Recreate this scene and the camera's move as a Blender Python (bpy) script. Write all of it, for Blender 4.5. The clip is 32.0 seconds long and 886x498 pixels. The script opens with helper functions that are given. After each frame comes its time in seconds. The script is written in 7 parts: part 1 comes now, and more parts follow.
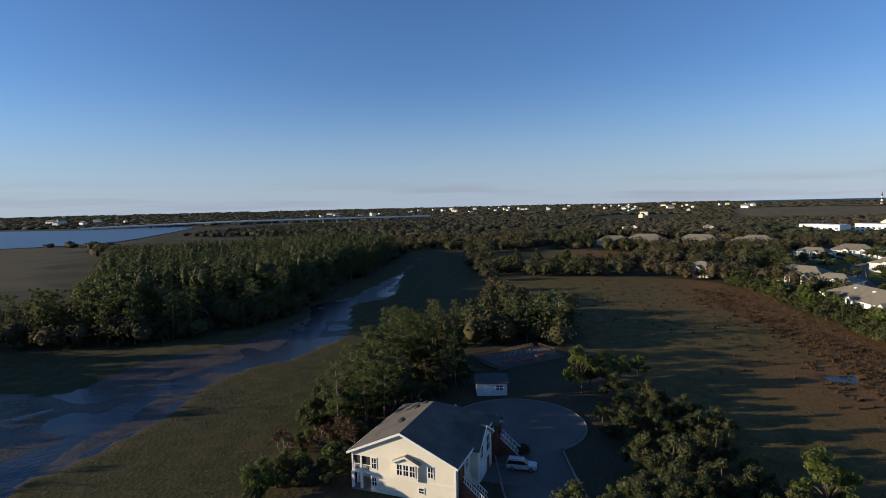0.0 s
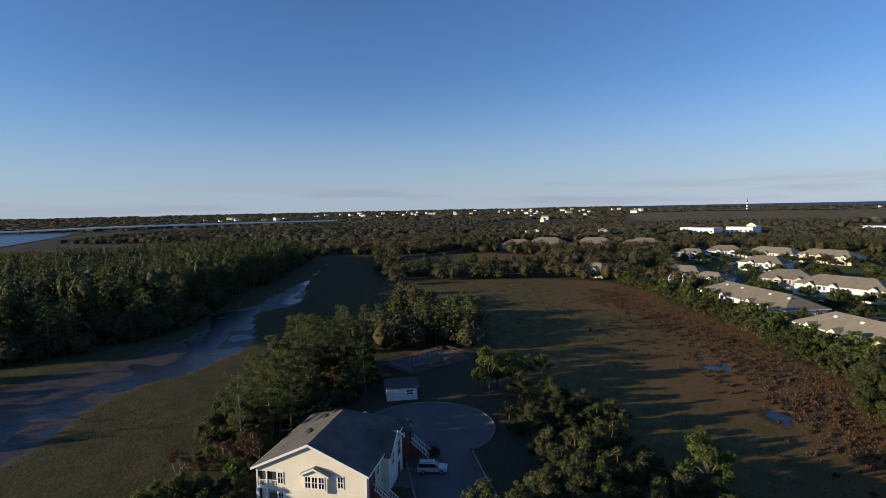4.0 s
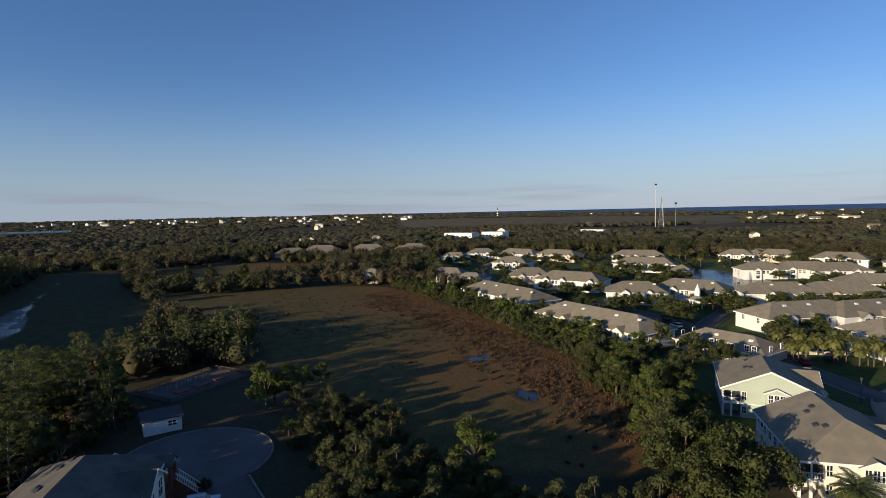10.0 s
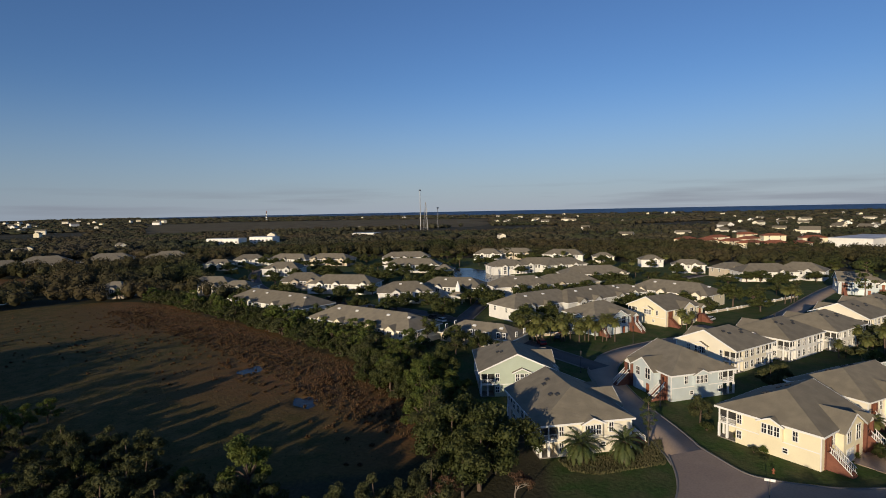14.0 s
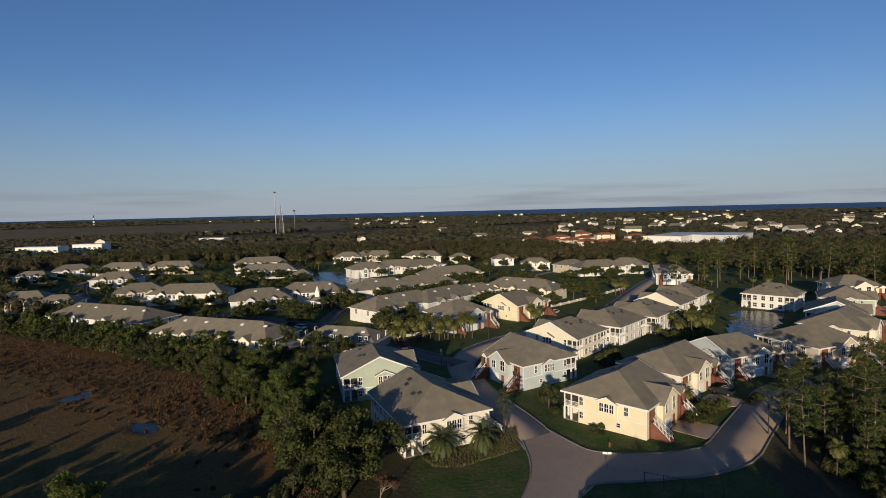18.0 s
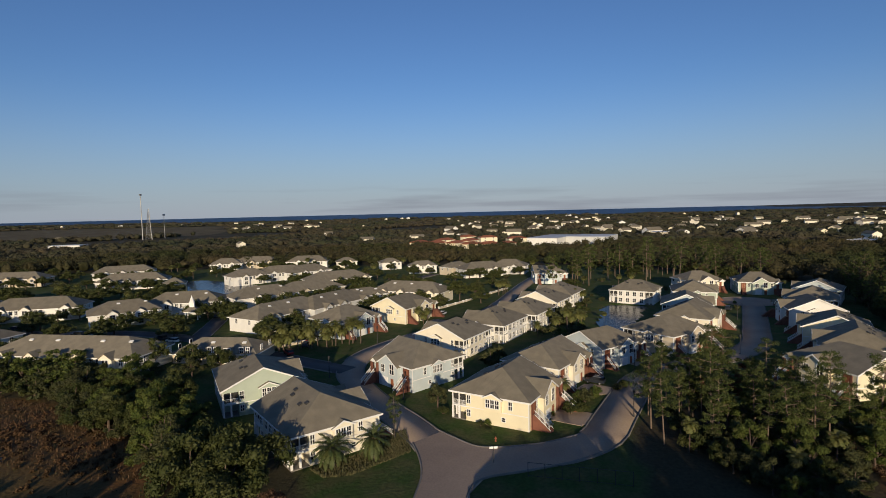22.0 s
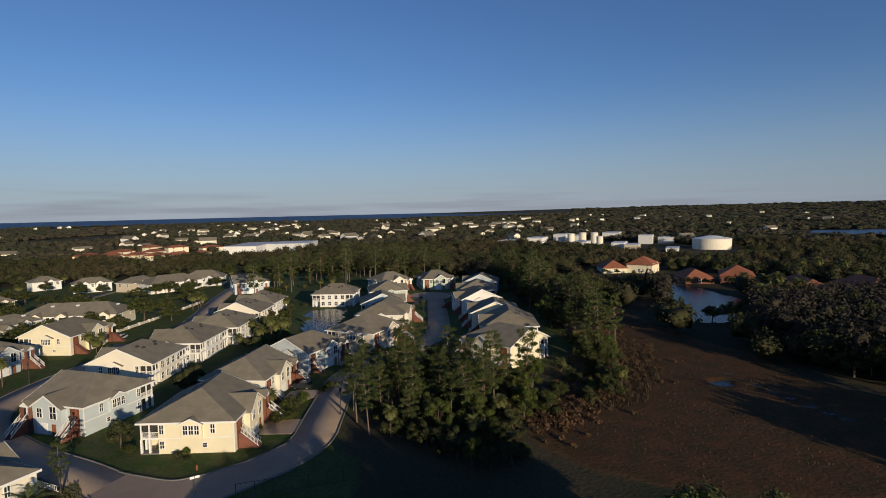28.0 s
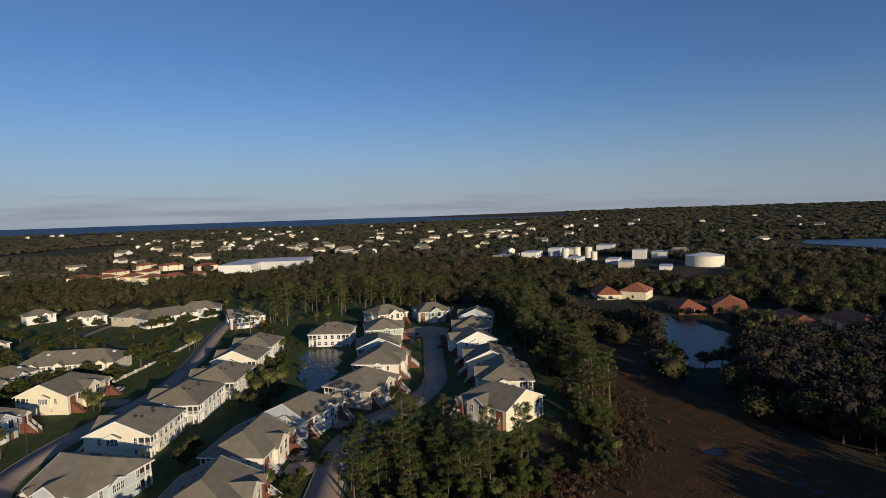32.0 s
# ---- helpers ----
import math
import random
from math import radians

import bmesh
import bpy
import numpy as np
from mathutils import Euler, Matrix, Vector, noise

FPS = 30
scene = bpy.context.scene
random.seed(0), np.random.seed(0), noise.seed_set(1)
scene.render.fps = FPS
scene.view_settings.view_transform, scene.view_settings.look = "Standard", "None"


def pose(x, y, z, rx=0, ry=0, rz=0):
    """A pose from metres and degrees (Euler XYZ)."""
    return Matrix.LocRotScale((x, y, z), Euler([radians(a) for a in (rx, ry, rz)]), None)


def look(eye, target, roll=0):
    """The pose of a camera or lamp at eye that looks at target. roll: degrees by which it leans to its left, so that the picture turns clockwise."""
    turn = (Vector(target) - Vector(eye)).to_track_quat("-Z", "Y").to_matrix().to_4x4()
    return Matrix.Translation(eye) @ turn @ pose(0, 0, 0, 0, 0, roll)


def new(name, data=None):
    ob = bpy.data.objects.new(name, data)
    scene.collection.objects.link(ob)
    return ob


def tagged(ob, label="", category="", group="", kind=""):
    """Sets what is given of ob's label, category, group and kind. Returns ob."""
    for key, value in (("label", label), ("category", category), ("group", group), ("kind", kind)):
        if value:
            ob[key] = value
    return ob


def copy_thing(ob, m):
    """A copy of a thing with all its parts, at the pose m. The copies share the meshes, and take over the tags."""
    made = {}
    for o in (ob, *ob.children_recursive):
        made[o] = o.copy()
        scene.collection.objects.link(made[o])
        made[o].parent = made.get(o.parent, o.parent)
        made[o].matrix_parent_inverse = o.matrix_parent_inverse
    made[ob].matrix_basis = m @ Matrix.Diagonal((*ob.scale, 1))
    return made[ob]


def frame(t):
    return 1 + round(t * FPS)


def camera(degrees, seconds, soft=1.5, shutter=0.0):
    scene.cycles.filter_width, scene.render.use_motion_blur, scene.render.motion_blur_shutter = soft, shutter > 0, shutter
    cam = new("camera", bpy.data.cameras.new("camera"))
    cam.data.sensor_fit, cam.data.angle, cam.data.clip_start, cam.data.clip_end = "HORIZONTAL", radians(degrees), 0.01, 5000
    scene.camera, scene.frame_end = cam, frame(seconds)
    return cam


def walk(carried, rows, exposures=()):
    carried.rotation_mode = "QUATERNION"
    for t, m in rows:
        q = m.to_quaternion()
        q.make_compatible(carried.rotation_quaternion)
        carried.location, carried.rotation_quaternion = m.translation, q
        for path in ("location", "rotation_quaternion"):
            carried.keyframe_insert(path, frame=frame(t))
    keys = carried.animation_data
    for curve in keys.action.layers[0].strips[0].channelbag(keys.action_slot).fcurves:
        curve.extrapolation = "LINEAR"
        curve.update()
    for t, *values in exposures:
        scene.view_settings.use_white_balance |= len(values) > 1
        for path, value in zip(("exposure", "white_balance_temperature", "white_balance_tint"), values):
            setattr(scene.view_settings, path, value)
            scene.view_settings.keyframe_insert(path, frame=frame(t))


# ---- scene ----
cam = camera(78.56, 32.0, 0.9)
PATH = [
    (0, 0, 0, 40, 85.43, 1.32, 0),
    (0.5, 0, 0, 40, 85.45, 1.34, -1.46),
    (1, 0, 0, 40, 85.49, 1.33, -2.59),
    (1.5, 0, 0, 40, 85.53, 1.29, -3.78),
    (2, 0, 0, 40, 85.57, 1.27, -5.09),
    (2.5, 0, 0, 40, 85.63, 1.25, -6.55),
    (3, 0, 0, 40, 85.67, 1.21, -7.88),
    (3.5, 0, 0, 40, 85.68, 1.21, -8.85),
    (5.5, 0, 0, 40, 85.84, 1.19, -11.98),
    (6, 0, 0, 40, 85.89, 1.19, -12.87),
    (6.5, 0, 0, 40, 85.93, 1.18, -13.9),
    (7, 0, 0, 40, 85.94, 1.22, -14.85),
    (7.5, 0, 0, 40, 85.97, 1.22, -16.24),
    (8, 0, 0, 40, 85.98, 1.22, -18.84),
    (8.5, 0, 0, 40, 85.98, 1.25, -22.17),
    (9, 0, 0, 40, 85.98, 1.22, -25.25),
    (9.5, 0, 0, 40, 85.99, 1.28, -28.72),
    (10, 0, 0, 40, 85.99, 1.28, -33.18),
    (10.5, 0, 0, 40, 85.94, 1.21, -37.62),
    (11, 0, 0, 40, 85.92, 1.17, -41.18),
    (11.5, 0, 0, 40, 85.9, 1.17, -44.17),
    (12, 0, 0, 40, 85.89, 1.16, -46.82),
    (12.5, 0, 0, 40, 85.92, 1.18, -49.09),
    (13, 0, 0, 40, 85.9, 1.19, -51.53),
    (13.5, 0, 0, 40, 85.91, 1.16, -54.19),
    (14, 0, 0, 40, 85.9, 1.13, -56.94),
    (14.5, 0, 0, 40, 85.93, 1.2, -59.23),
    (16.5, 0, 0, 40, 85.87, 1.27, -66.09),
    (17, 0, 0, 40, 85.86, 1.27, -68.29),
    (17.5, 0, 0, 40, 85.86, 1.3, -70.16),
    (18, 0, 0, 40, 85.87, 1.31, -71.71),
    (18.5, 0, 0, 40, 85.89, 1.31, -72.96),
    (19, 0, 0, 40, 85.91, 1.33, -73.91),
    (19.5, 0, 0, 40, 85.93, 1.3, -75.1),
    (20, 0, 0, 40, 85.95, 1.3, -76.93),
    (20.5, 0, 0, 40, 85.97, 1.34, -78.31),
    (21, 0, 0, 40, 86.01, 1.35, -79.8),
    (21.5, 0, 0, 40, 86.01, 1.34, -81.89),
    (22, 0, 0, 40, 85.99, 1.34, -83.61),
    (22.5, 0, 0, 40, 86, 1.26, -85.68),
    (23, 0, 0, 40, 85.98, 1.28, -88.04),
    (23.5, 0, 0, 40, 85.98, 1.29, -90.43),
    (24, 0, 0, 40, 85.94, 1.24, -92.97),
    (24.5, 0, 0, 40, 85.93, 1.25, -95.73),
    (25, 0, 0, 40, 85.89, 1.3, -98.14),
    (25.5, 0, 0, 40, 85.9, 1.3, -101.56),
    (26, 0, 0, 40, 85.85, 1.33, -105.66),
    (26.5, 0, 0, 40, 85.79, 1.29, -109.26),
    (28.5, 0.02, 0.39, 39.69, 86.05, 1.34, -115.08),
    (29, -0.1, 0.1, 41.89, 86.02, 1.41, -115.27),
    (29.5, -0.13, 0.03, 44.14, 86.01, 1.49, -115.33),
    (30, -0.17, 0.03, 46.41, 86, 1.57, -115.3),
    (30.5, -0.23, 0.06, 48.73, 86.02, 1.63, -115.26),
    (31, -0.33, 0.1, 51.1, 86.06, 1.67, -115.23),
    (31.5, -0.42, 0.15, 53.53, 86.11, 1.7, -115.2),
    (32, -0.47, 0.2, 56, 86.15, 1.71, -115.15),
]
EXPOSURES = [(0, 0.58, 6300, 10), (9, 0.54, 6450, 10), (12.5, 0.1, 6480, 10), (19, 0.02, 6560, 10), (26, 0.0, 6520, 10), (32, -0.04, 6420, 10)]
walk(cam, [(t, pose(*p)) for t, *p in PATH], EXPOSURES)

# ---- light ----
SUN_HEADING = 185.0  # the ground bearing of the sun, counter-clockwise from +x
SUN_HEIGHT = 10.5
world = bpy.data.worlds.new("sky")
scene.world = world
world.use_nodes = True
wn = world.node_tree
sky = wn.nodes.new("ShaderNodeTexSky")
sky.sky_type, sky.sun_disc = "NISHITA", False
sky.sun_elevation = radians(SUN_HEIGHT)
sky.sun_rotation = radians(90 - SUN_HEADING)
sky.altitude, sky.air_density, sky.dust_density, sky.ozone_density = 0, 1.0, 0.05, 3.6
tint = wn.nodes.new("ShaderNodeMix")
tint.data_type, tint.blend_type = "RGBA", "MULTIPLY"
tint.inputs["Factor"].default_value = 1.0
tint.inputs["B"].default_value = (0.88, 0.955, 1.19, 1)
wn.links.new(sky.outputs[0], tint.inputs["A"])
# the pale haze that lies low over the whole horizon
up = wn.nodes.new("ShaderNodeSeparateXYZ")
wn.links.new(wn.nodes.new("ShaderNodeTexCoord").outputs["Generated"], up.inputs[0])
low = wn.nodes.new("ShaderNodeMapRange")
low.interpolation_type = "SMOOTHERSTEP"
low.inputs["From Min"].default_value, low.inputs["From Max"].default_value = -0.12, 0.26
low.inputs["To Min"].default_value, low.inputs["To Max"].default_value = 1.0, 0.0
wn.links.new(up.outputs["Z"], low.inputs["Value"])
haze = wn.nodes.new("ShaderNodeMix")
haze.data_type = "RGBA"
# paler on the side away from the low sun
side = wn.nodes.new("ShaderNodeMapRange")
side.interpolation_type = "SMOOTHSTEP"
side.inputs["From Min"].default_value, side.inputs["From Max"].default_value = 0.2, 0.95
wn.links.new(up.outputs["X"], side.inputs["Value"])
pale = wn.nodes.new("ShaderNodeMix")
pale.data_type = "RGBA"
pale.inputs["A"].default_value, pale.inputs["B"].default_value = (2.95, 3.6, 4.65, 1), (3.55, 4.15, 5.2, 1)
wn.links.new(side.outputs[0], pale.inputs["Factor"])
wn.links.new(pale.outputs["Result"], haze.inputs["B"])
wn.links.new(low.outputs[0], haze.inputs["Factor"])
wn.links.new(tint.outputs["Result"], haze.inputs["A"])
# thin grey cloud banks low in the sky
stretch = wn.nodes.new("ShaderNodeMapping")
stretch.inputs["Scale"].default_value = (1, 1, 16)
wn.links.new(up.inputs[0].links[0].from_socket, stretch.inputs[0])
cloud = wn.nodes.new("ShaderNodeTexNoise")
cloud.inputs["Scale"].default_value, cloud.inputs["Detail"].default_value = 3.2, 6.0
wn.links.new(stretch.outputs[0], cloud.inputs["Vector"])
bank = wn.nodes.new("ShaderNodeMapRange")
bank.inputs["From Min"].default_value, bank.inputs["From Max"].default_value = 0.5, 0.68
bank.inputs["To Max"].default_value = 0.45
wn.links.new(cloud.outputs["Fac"], bank.inputs["Value"])
height = wn.nodes.new("ShaderNodeMapRange")
height.interpolation_type = "SMOOTHSTEP"
height.inputs["From Min"].default_value, height.inputs["From Max"].default_value = 0.02, 0.06
height.inputs["To Min"].default_value, height.inputs["To Max"].default_value = 1.0, 0.0
wn.links.new(up.outputs["Z"], height.inputs["Value"])
thin = wn.nodes.new("ShaderNodeMath")
thin.operation = "MULTIPLY"
wn.links.new(bank.outputs[0], thin.inputs[0])
wn.links.new(height.outputs[0], thin.inputs[1])
clouds = wn.nodes.new("ShaderNodeMix")
clouds.data_type = "RGBA"
clouds.inputs["B"].default_value = (2.3, 2.45, 3.0, 1)
wn.links.new(thin.outputs[0], clouds.inputs["Factor"])
wn.links.new(haze.outputs["Result"], clouds.inputs["A"])
wn.links.new(clouds.outputs["Result"], wn.nodes["Background"].inputs[0])
wn.nodes["Background"].inputs[1].default_value = 0.088
sun_data = bpy.data.lights.new("sun", "SUN")
sun_data.energy, sun_data.angle, sun_data.color = 4.3, radians(0.5), (1.0, 0.825, 0.58)
sun = new("sun", sun_data)
sx, sy = math.cos(radians(SUN_HEADING)), math.sin(radians(SUN_HEADING))
sun.matrix_world = look((0, 0, 0), (-sx, -sy, -math.tan(radians(SUN_HEIGHT))))


# ---- materials ----
def material(name, a, b=None, big=0.25, fine=6.0, rough=0.85, bump=0.15, metal=0.0, spread=0.12, space="Object", island=False, lap=0.0, lap_axis="Z", leaf=0.0, stain=0.0):
    """A surface of two colours mixed by a coarse noise, with a fine grain, relief and a small change from thing to thing."""
    m = bpy.data.materials.new(name)
    m.use_nodes = True
    n, l = m.node_tree.nodes, m.node_tree.links
    p = n["Principled BSDF"]
    b = b or tuple(0.82 * v for v in a)
    if space == "World":
        at = n.new("ShaderNodeNewGeometry").outputs["Position"]
    else:
        at = n.new("ShaderNodeTexCoord").outputs["Object"]
    n1, n2 = n.new("ShaderNodeTexNoise"), n.new("ShaderNodeTexNoise")
    for node, s, d in ((n1, big, 4.0), (n2, fine, 3.0)):
        node.inputs["Scale"].default_value, node.inputs["Detail"].default_value = s, d
        l.new(at, node.inputs["Vector"])
    ramp = n.new("ShaderNodeValToRGB")
    ramp.color_ramp.elements[0].position, ramp.color_ramp.elements[1].position = 0.36, 0.64
    ramp.color_ramp.elements[0].color, ramp.color_ramp.elements[1].color = (*a, 1), (*b, 1)
    l.new(n1.outputs["Fac"], ramp.inputs[0])
    hsv = n.new("ShaderNodeHueSaturation")
    l.new(ramp.outputs[0], hsv.inputs["Color"])
    rnd = n.new("ShaderNodeNewGeometry").outputs["Random Per Island"] if island else n.new("ShaderNodeObjectInfo").outputs["Random"]
    grain = n.new("ShaderNodeMath")
    grain.operation = "MULTIPLY_ADD"
    l.new(n2.outputs["Fac"], grain.inputs[0])
    grain.inputs[1].default_value, grain.inputs[2].default_value = 2 * spread, 1 - spread
    each = n.new("ShaderNodeMath")
    each.operation = "MULTIPLY_ADD"
    l.new(rnd, each.inputs[0])
    each.inputs[1].default_value, each.inputs[2].default_value = spread * (2.4 if island else 1), 1 - spread * (1.2 if island else 0.5)
    both = n.new("ShaderNodeMath")
    both.operation = "MULTIPLY"
    l.new(grain.outputs[0], both.inputs[0])
    l.new(each.outputs[0], both.inputs[1])
    l.new(both.outputs[0], hsv.inputs["Value"])
    l.new(hsv.outputs[0], p.inputs["Base Color"])
    p.inputs["Roughness"].default_value, p.inputs["Metallic"].default_value = rough, metal
    p.inputs["Specular IOR Level"].default_value = 0.25
    height = n2.outputs["Fac"]
    if lap:
        wave = n.new("ShaderNodeTexWave")
        wave.bands_direction, wave.wave_profile = lap_axis, "SAW"
        wave.inputs["Scale"].default_value = lap
        l.new(at, wave.inputs["Vector"])
        height = wave.outputs["Fac"]
    if bump:
        bn = n.new("ShaderNodeBump")
        bn.inputs["Strength"].default_value, bn.inputs["Distance"].default_value = bump, 0.05
        l.new(height, bn.inputs["Height"])
        l.new(bn.outputs[0], p.inputs["Normal"])
    if leaf:
        tr = n.new("ShaderNodeBsdfTranslucent")
        l.new(hsv.outputs[0], tr.inputs["Color"])
        mix = n.new("ShaderNodeMixShader")
        mix.inputs[0].default_value = leaf
        l.new(p.outputs[0], mix.inputs[1])
        l.new(tr.outputs[0], mix.inputs[2])
        l.new(mix.outputs[0], n["Material Output"].inputs["Surface"])
    return m


def water_material(name, colour, ripple=0.8, strength=0.08):
    m = bpy.data.materials.new(name)
    m.use_nodes = True
    n, l = m.node_tree.nodes, m.node_tree.links
    p = n["Principled BSDF"]
    p.inputs["Base Color"].default_value = (*colour, 1)
    p.inputs["Roughness"].default_value, p.inputs["IOR"].default_value = 0.06, 1.33
    noise_node, bn = n.new("ShaderNodeTexNoise"), n.new("ShaderNodeBump")
    noise_node.inputs["Scale"].default_value, noise_node.inputs["Detail"].default_value = ripple, 3.0
    l.new(n.new("ShaderNodeNewGeometry").outputs["Position"], noise_node.inputs["Vector"])
    bn.inputs["Strength"].default_value, bn.inputs["Distance"].default_value = strength, 0.1
    l.new(noise_node.outputs["Fac"], bn.inputs["Height"])
    l.new(bn.outputs[0], p.inputs["Normal"])
    return m


M = {}
for key, *spec in (
    ("white", (0.80, 0.78, 0.73)), ("cream", (0.83, 0.75, 0.54)), ("ivory", (0.82, 0.76, 0.62)), ("sage", (0.45, 0.51, 0.42)),
    ("blue", (0.54, 0.6, 0.61)), ("tan", (0.60, 0.52, 0.40)), ("grey", (0.62, 0.62, 0.60))):
    M[key] = material("siding_" + key, spec[0], tuple(0.93 * v for v in spec[0]), 0.4, 5.0, 0.7, 0.35, spread=0.05, lap=1.6)
M["trim"] = material("white_paint", (0.82, 0.81, 0.78), (0.76, 0.75, 0.72), 0.6, 9.0, 0.5, 0.05, spread=0.04)
M["roof"] = material("asphalt_shingle", (0.235, 0.205, 0.15), (0.19, 0.166, 0.124), 0.5, 11.0, 0.95, 0.4, spread=0.16, lap=2.2)
# darker shingle; its colour also takes in the dimness of grazing sun
M["roof_dark"] = material("darkened_shingle", (0.115, 0.105, 0.09), (0.085, 0.078, 0.068), 0.5, 11.0, 0.95, 0.4, spread=0.16, lap=2.2)
M["roof_red"] = material("clay_tile", (0.36, 0.13, 0.068), (0.27, 0.1, 0.055), 0.6, 7.0, 0.85, 0.5, spread=0.2, lap=1.2)
M["brick"] = material("red_brick", (0.21, 0.088, 0.06), (0.16, 0.068, 0.048), 1.2, 12.0, 0.9, 0.4, spread=0.25, lap=2.4)
M["dark_glass"] = material("window_glass", (0.018, 0.02, 0.024), (0.03, 0.034, 0.04), 0.6, 2.0, 0.12, 0.02, spread=0.1)
# dark tone holds both the screen and the shade inside the porch
M["screen"] = material("screen_and_porch_shade", (0.03, 0.03, 0.03), (0.05, 0.048, 0.045), 1.0, 8.0, 0.75, 0.05)
M["door"] = material("stained_door", (0.28, 0.10, 0.05), (0.2, 0.07, 0.04), 1.0, 9.0, 0.55, 0.1)
M["vent"] = material("dark_metal", (0.05, 0.05, 0.05), None, 1.0, 9.0, 0.6, 0.1)
M["concrete"] = material("concrete", (0.24, 0.22, 0.19), (0.18, 0.165, 0.145), 0.3, 5.0, 0.9, 0.2)
M["paver"] = material("brick_pavers", (0.40, 0.305, 0.225), (0.33, 0.25, 0.19), 0.12, 3.0, 0.92, 0.35, spread=0.2, space="World")
M["asphalt"] = material("worn_asphalt", (0.135, 0.118, 0.108), (0.105, 0.093, 0.086), 0.15, 4.0, 0.93, 0.3, spread=0.2, space="World")
M["bark"] = material("bark", (0.13, 0.095, 0.07), (0.08, 0.06, 0.048), 1.2, 8.0, 0.95, 0.6, spread=0.25)
M["pine_bark"] = material("pine_bark", (0.2, 0.15, 0.11), (0.14, 0.1, 0.075), 1.2, 8.0, 0.95, 0.6, spread=0.25)
M["pale_bark"] = material("dead_wood", (0.33, 0.28, 0.23), (0.2, 0.17, 0.14), 1.2, 8.0, 0.95, 0.4, spread=0.25)
M["oak"] = material("oak_leaf", (0.058, 0.074, 0.022), (0.09, 0.098, 0.03), 0.35, 2.0, 0.65, 0, spread=0.14, island=True, leaf=0.38)
M["pine"] = material("pine_needle", (0.07, 0.098, 0.028), (0.11, 0.126, 0.038), 0.4, 2.0, 0.7, 0, spread=0.14, island=True, leaf=0.38)
M["olive"] = material("myrtle_leaf", (0.066, 0.077, 0.03), (0.098, 0.1, 0.04), 0.5, 2.0, 0.75, 0, spread=0.14, island=True, leaf=0.36)
M["lime"] = material("young_leaf", (0.085, 0.12, 0.026), (0.125, 0.145, 0.036), 0.5, 2.0, 0.7, 0, spread=0.14, island=True, leaf=0.38)
M["rust"] = material("rusty_leaf", (0.13, 0.068, 0.036), (0.095, 0.058, 0.034), 0.5, 2.0, 0.8, 0, spread=0.2, island=True, leaf=0.2)
M["palm"] = material("palm_frond", (0.125, 0.145, 0.045), (0.195, 0.19, 0.065), 0.7, 3.0, 0.6, 0, spread=0.14, island=True, leaf=0.35)
M["frond"] = material("date_palm_frond", (0.06, 0.085, 0.028), (0.1, 0.115, 0.042), 0.7, 3.0, 0.6, 0, spread=0.14, island=True, leaf=0.25)
M["pale_grass"] = material("ornamental_grass", (0.15, 0.135, 0.065), (0.1, 0.1, 0.045), 0.4, 3.0, 0.9, 0, spread=0.2, space="World", island=True, leaf=0.25)
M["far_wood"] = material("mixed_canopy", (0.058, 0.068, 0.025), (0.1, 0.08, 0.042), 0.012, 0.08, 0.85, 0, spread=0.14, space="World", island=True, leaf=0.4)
# canopy cooled and dulled: distance haze is put into this colour
M["haze_wood"] = material("hazed_canopy", (0.048, 0.056, 0.03), (0.082, 0.068, 0.044), 0.006, 0.05, 0.9, 0, spread=0.1, space="World", island=True, leaf=0.25)
M["winter_wood"] = material("bare_winter_wood", (0.036, 0.034, 0.024), (0.062, 0.05, 0.036), 0.05, 0.4, 0.9, 0, spread=0.16, space="World", island=True, leaf=0.2)
M["dark_wood"] = material("pine_and_oak_canopy", (0.06, 0.076, 0.026), (0.095, 0.1, 0.04), 0.03, 0.2, 0.85, 0, spread=0.14, space="World", island=True, leaf=0.35)
M["reed"] = material("reed", (0.115, 0.062, 0.03), (0.08, 0.052, 0.026), 0.05, 0.6, 0.9, 0, spread=0.2, space="World", island=True, leaf=0.2)
M["brush"] = material("brown_brush", (0.085, 0.054, 0.034), (0.06, 0.045, 0.028), 0.08, 0.8, 0.9, 0, spread=0.2, space="World", island=True, leaf=0.2)
M["rush"] = material("dry_brush", (0.16, 0.092, 0.048), (0.105, 0.07, 0.036), 0.08, 0.8, 0.9, 0, spread=0.2, space="World", island=True, leaf=0.2)
M["tussock"] = material("marsh_grass", (0.05, 0.054, 0.022), (0.08, 0.07, 0.03), 0.06, 0.6, 0.9, 0, spread=0.18, space="World", island=True, leaf=0.2)
M["water"] = water_material("creek_water", (0.022, 0.026, 0.034), 0.9, 0.7)
M["water"].node_tree.nodes["Principled BSDF"].inputs["Roughness"].default_value = 0.2
M["water"].node_tree.nodes["Principled BSDF"].inputs["Specular IOR Level"].default_value = 0.22
M["river"] = water_material("river_water", (0.02, 0.05, 0.11), 0.25, 0.9)
M["river"].node_tree.nodes["Principled BSDF"].inputs["Roughness"].default_value = 0.35
M["sea"] = water_material("sea_water", (0.012, 0.035, 0.085), 0.05, 0.25)
M["sea"].node_tree.nodes["Principled BSDF"].inputs["Roughness"].default_value = 0.5
M["steel"] = material("galvanised_steel", (0.32, 0.32, 0.32), None, 1.0, 6.0, 0.5, 0.05, metal=0.4)
M["flat_roof"] = material("pale_roof_membrane", (0.62, 0.64, 0.66), (0.5, 0.52, 0.55), 0.05, 1.0, 0.8, 0.05)


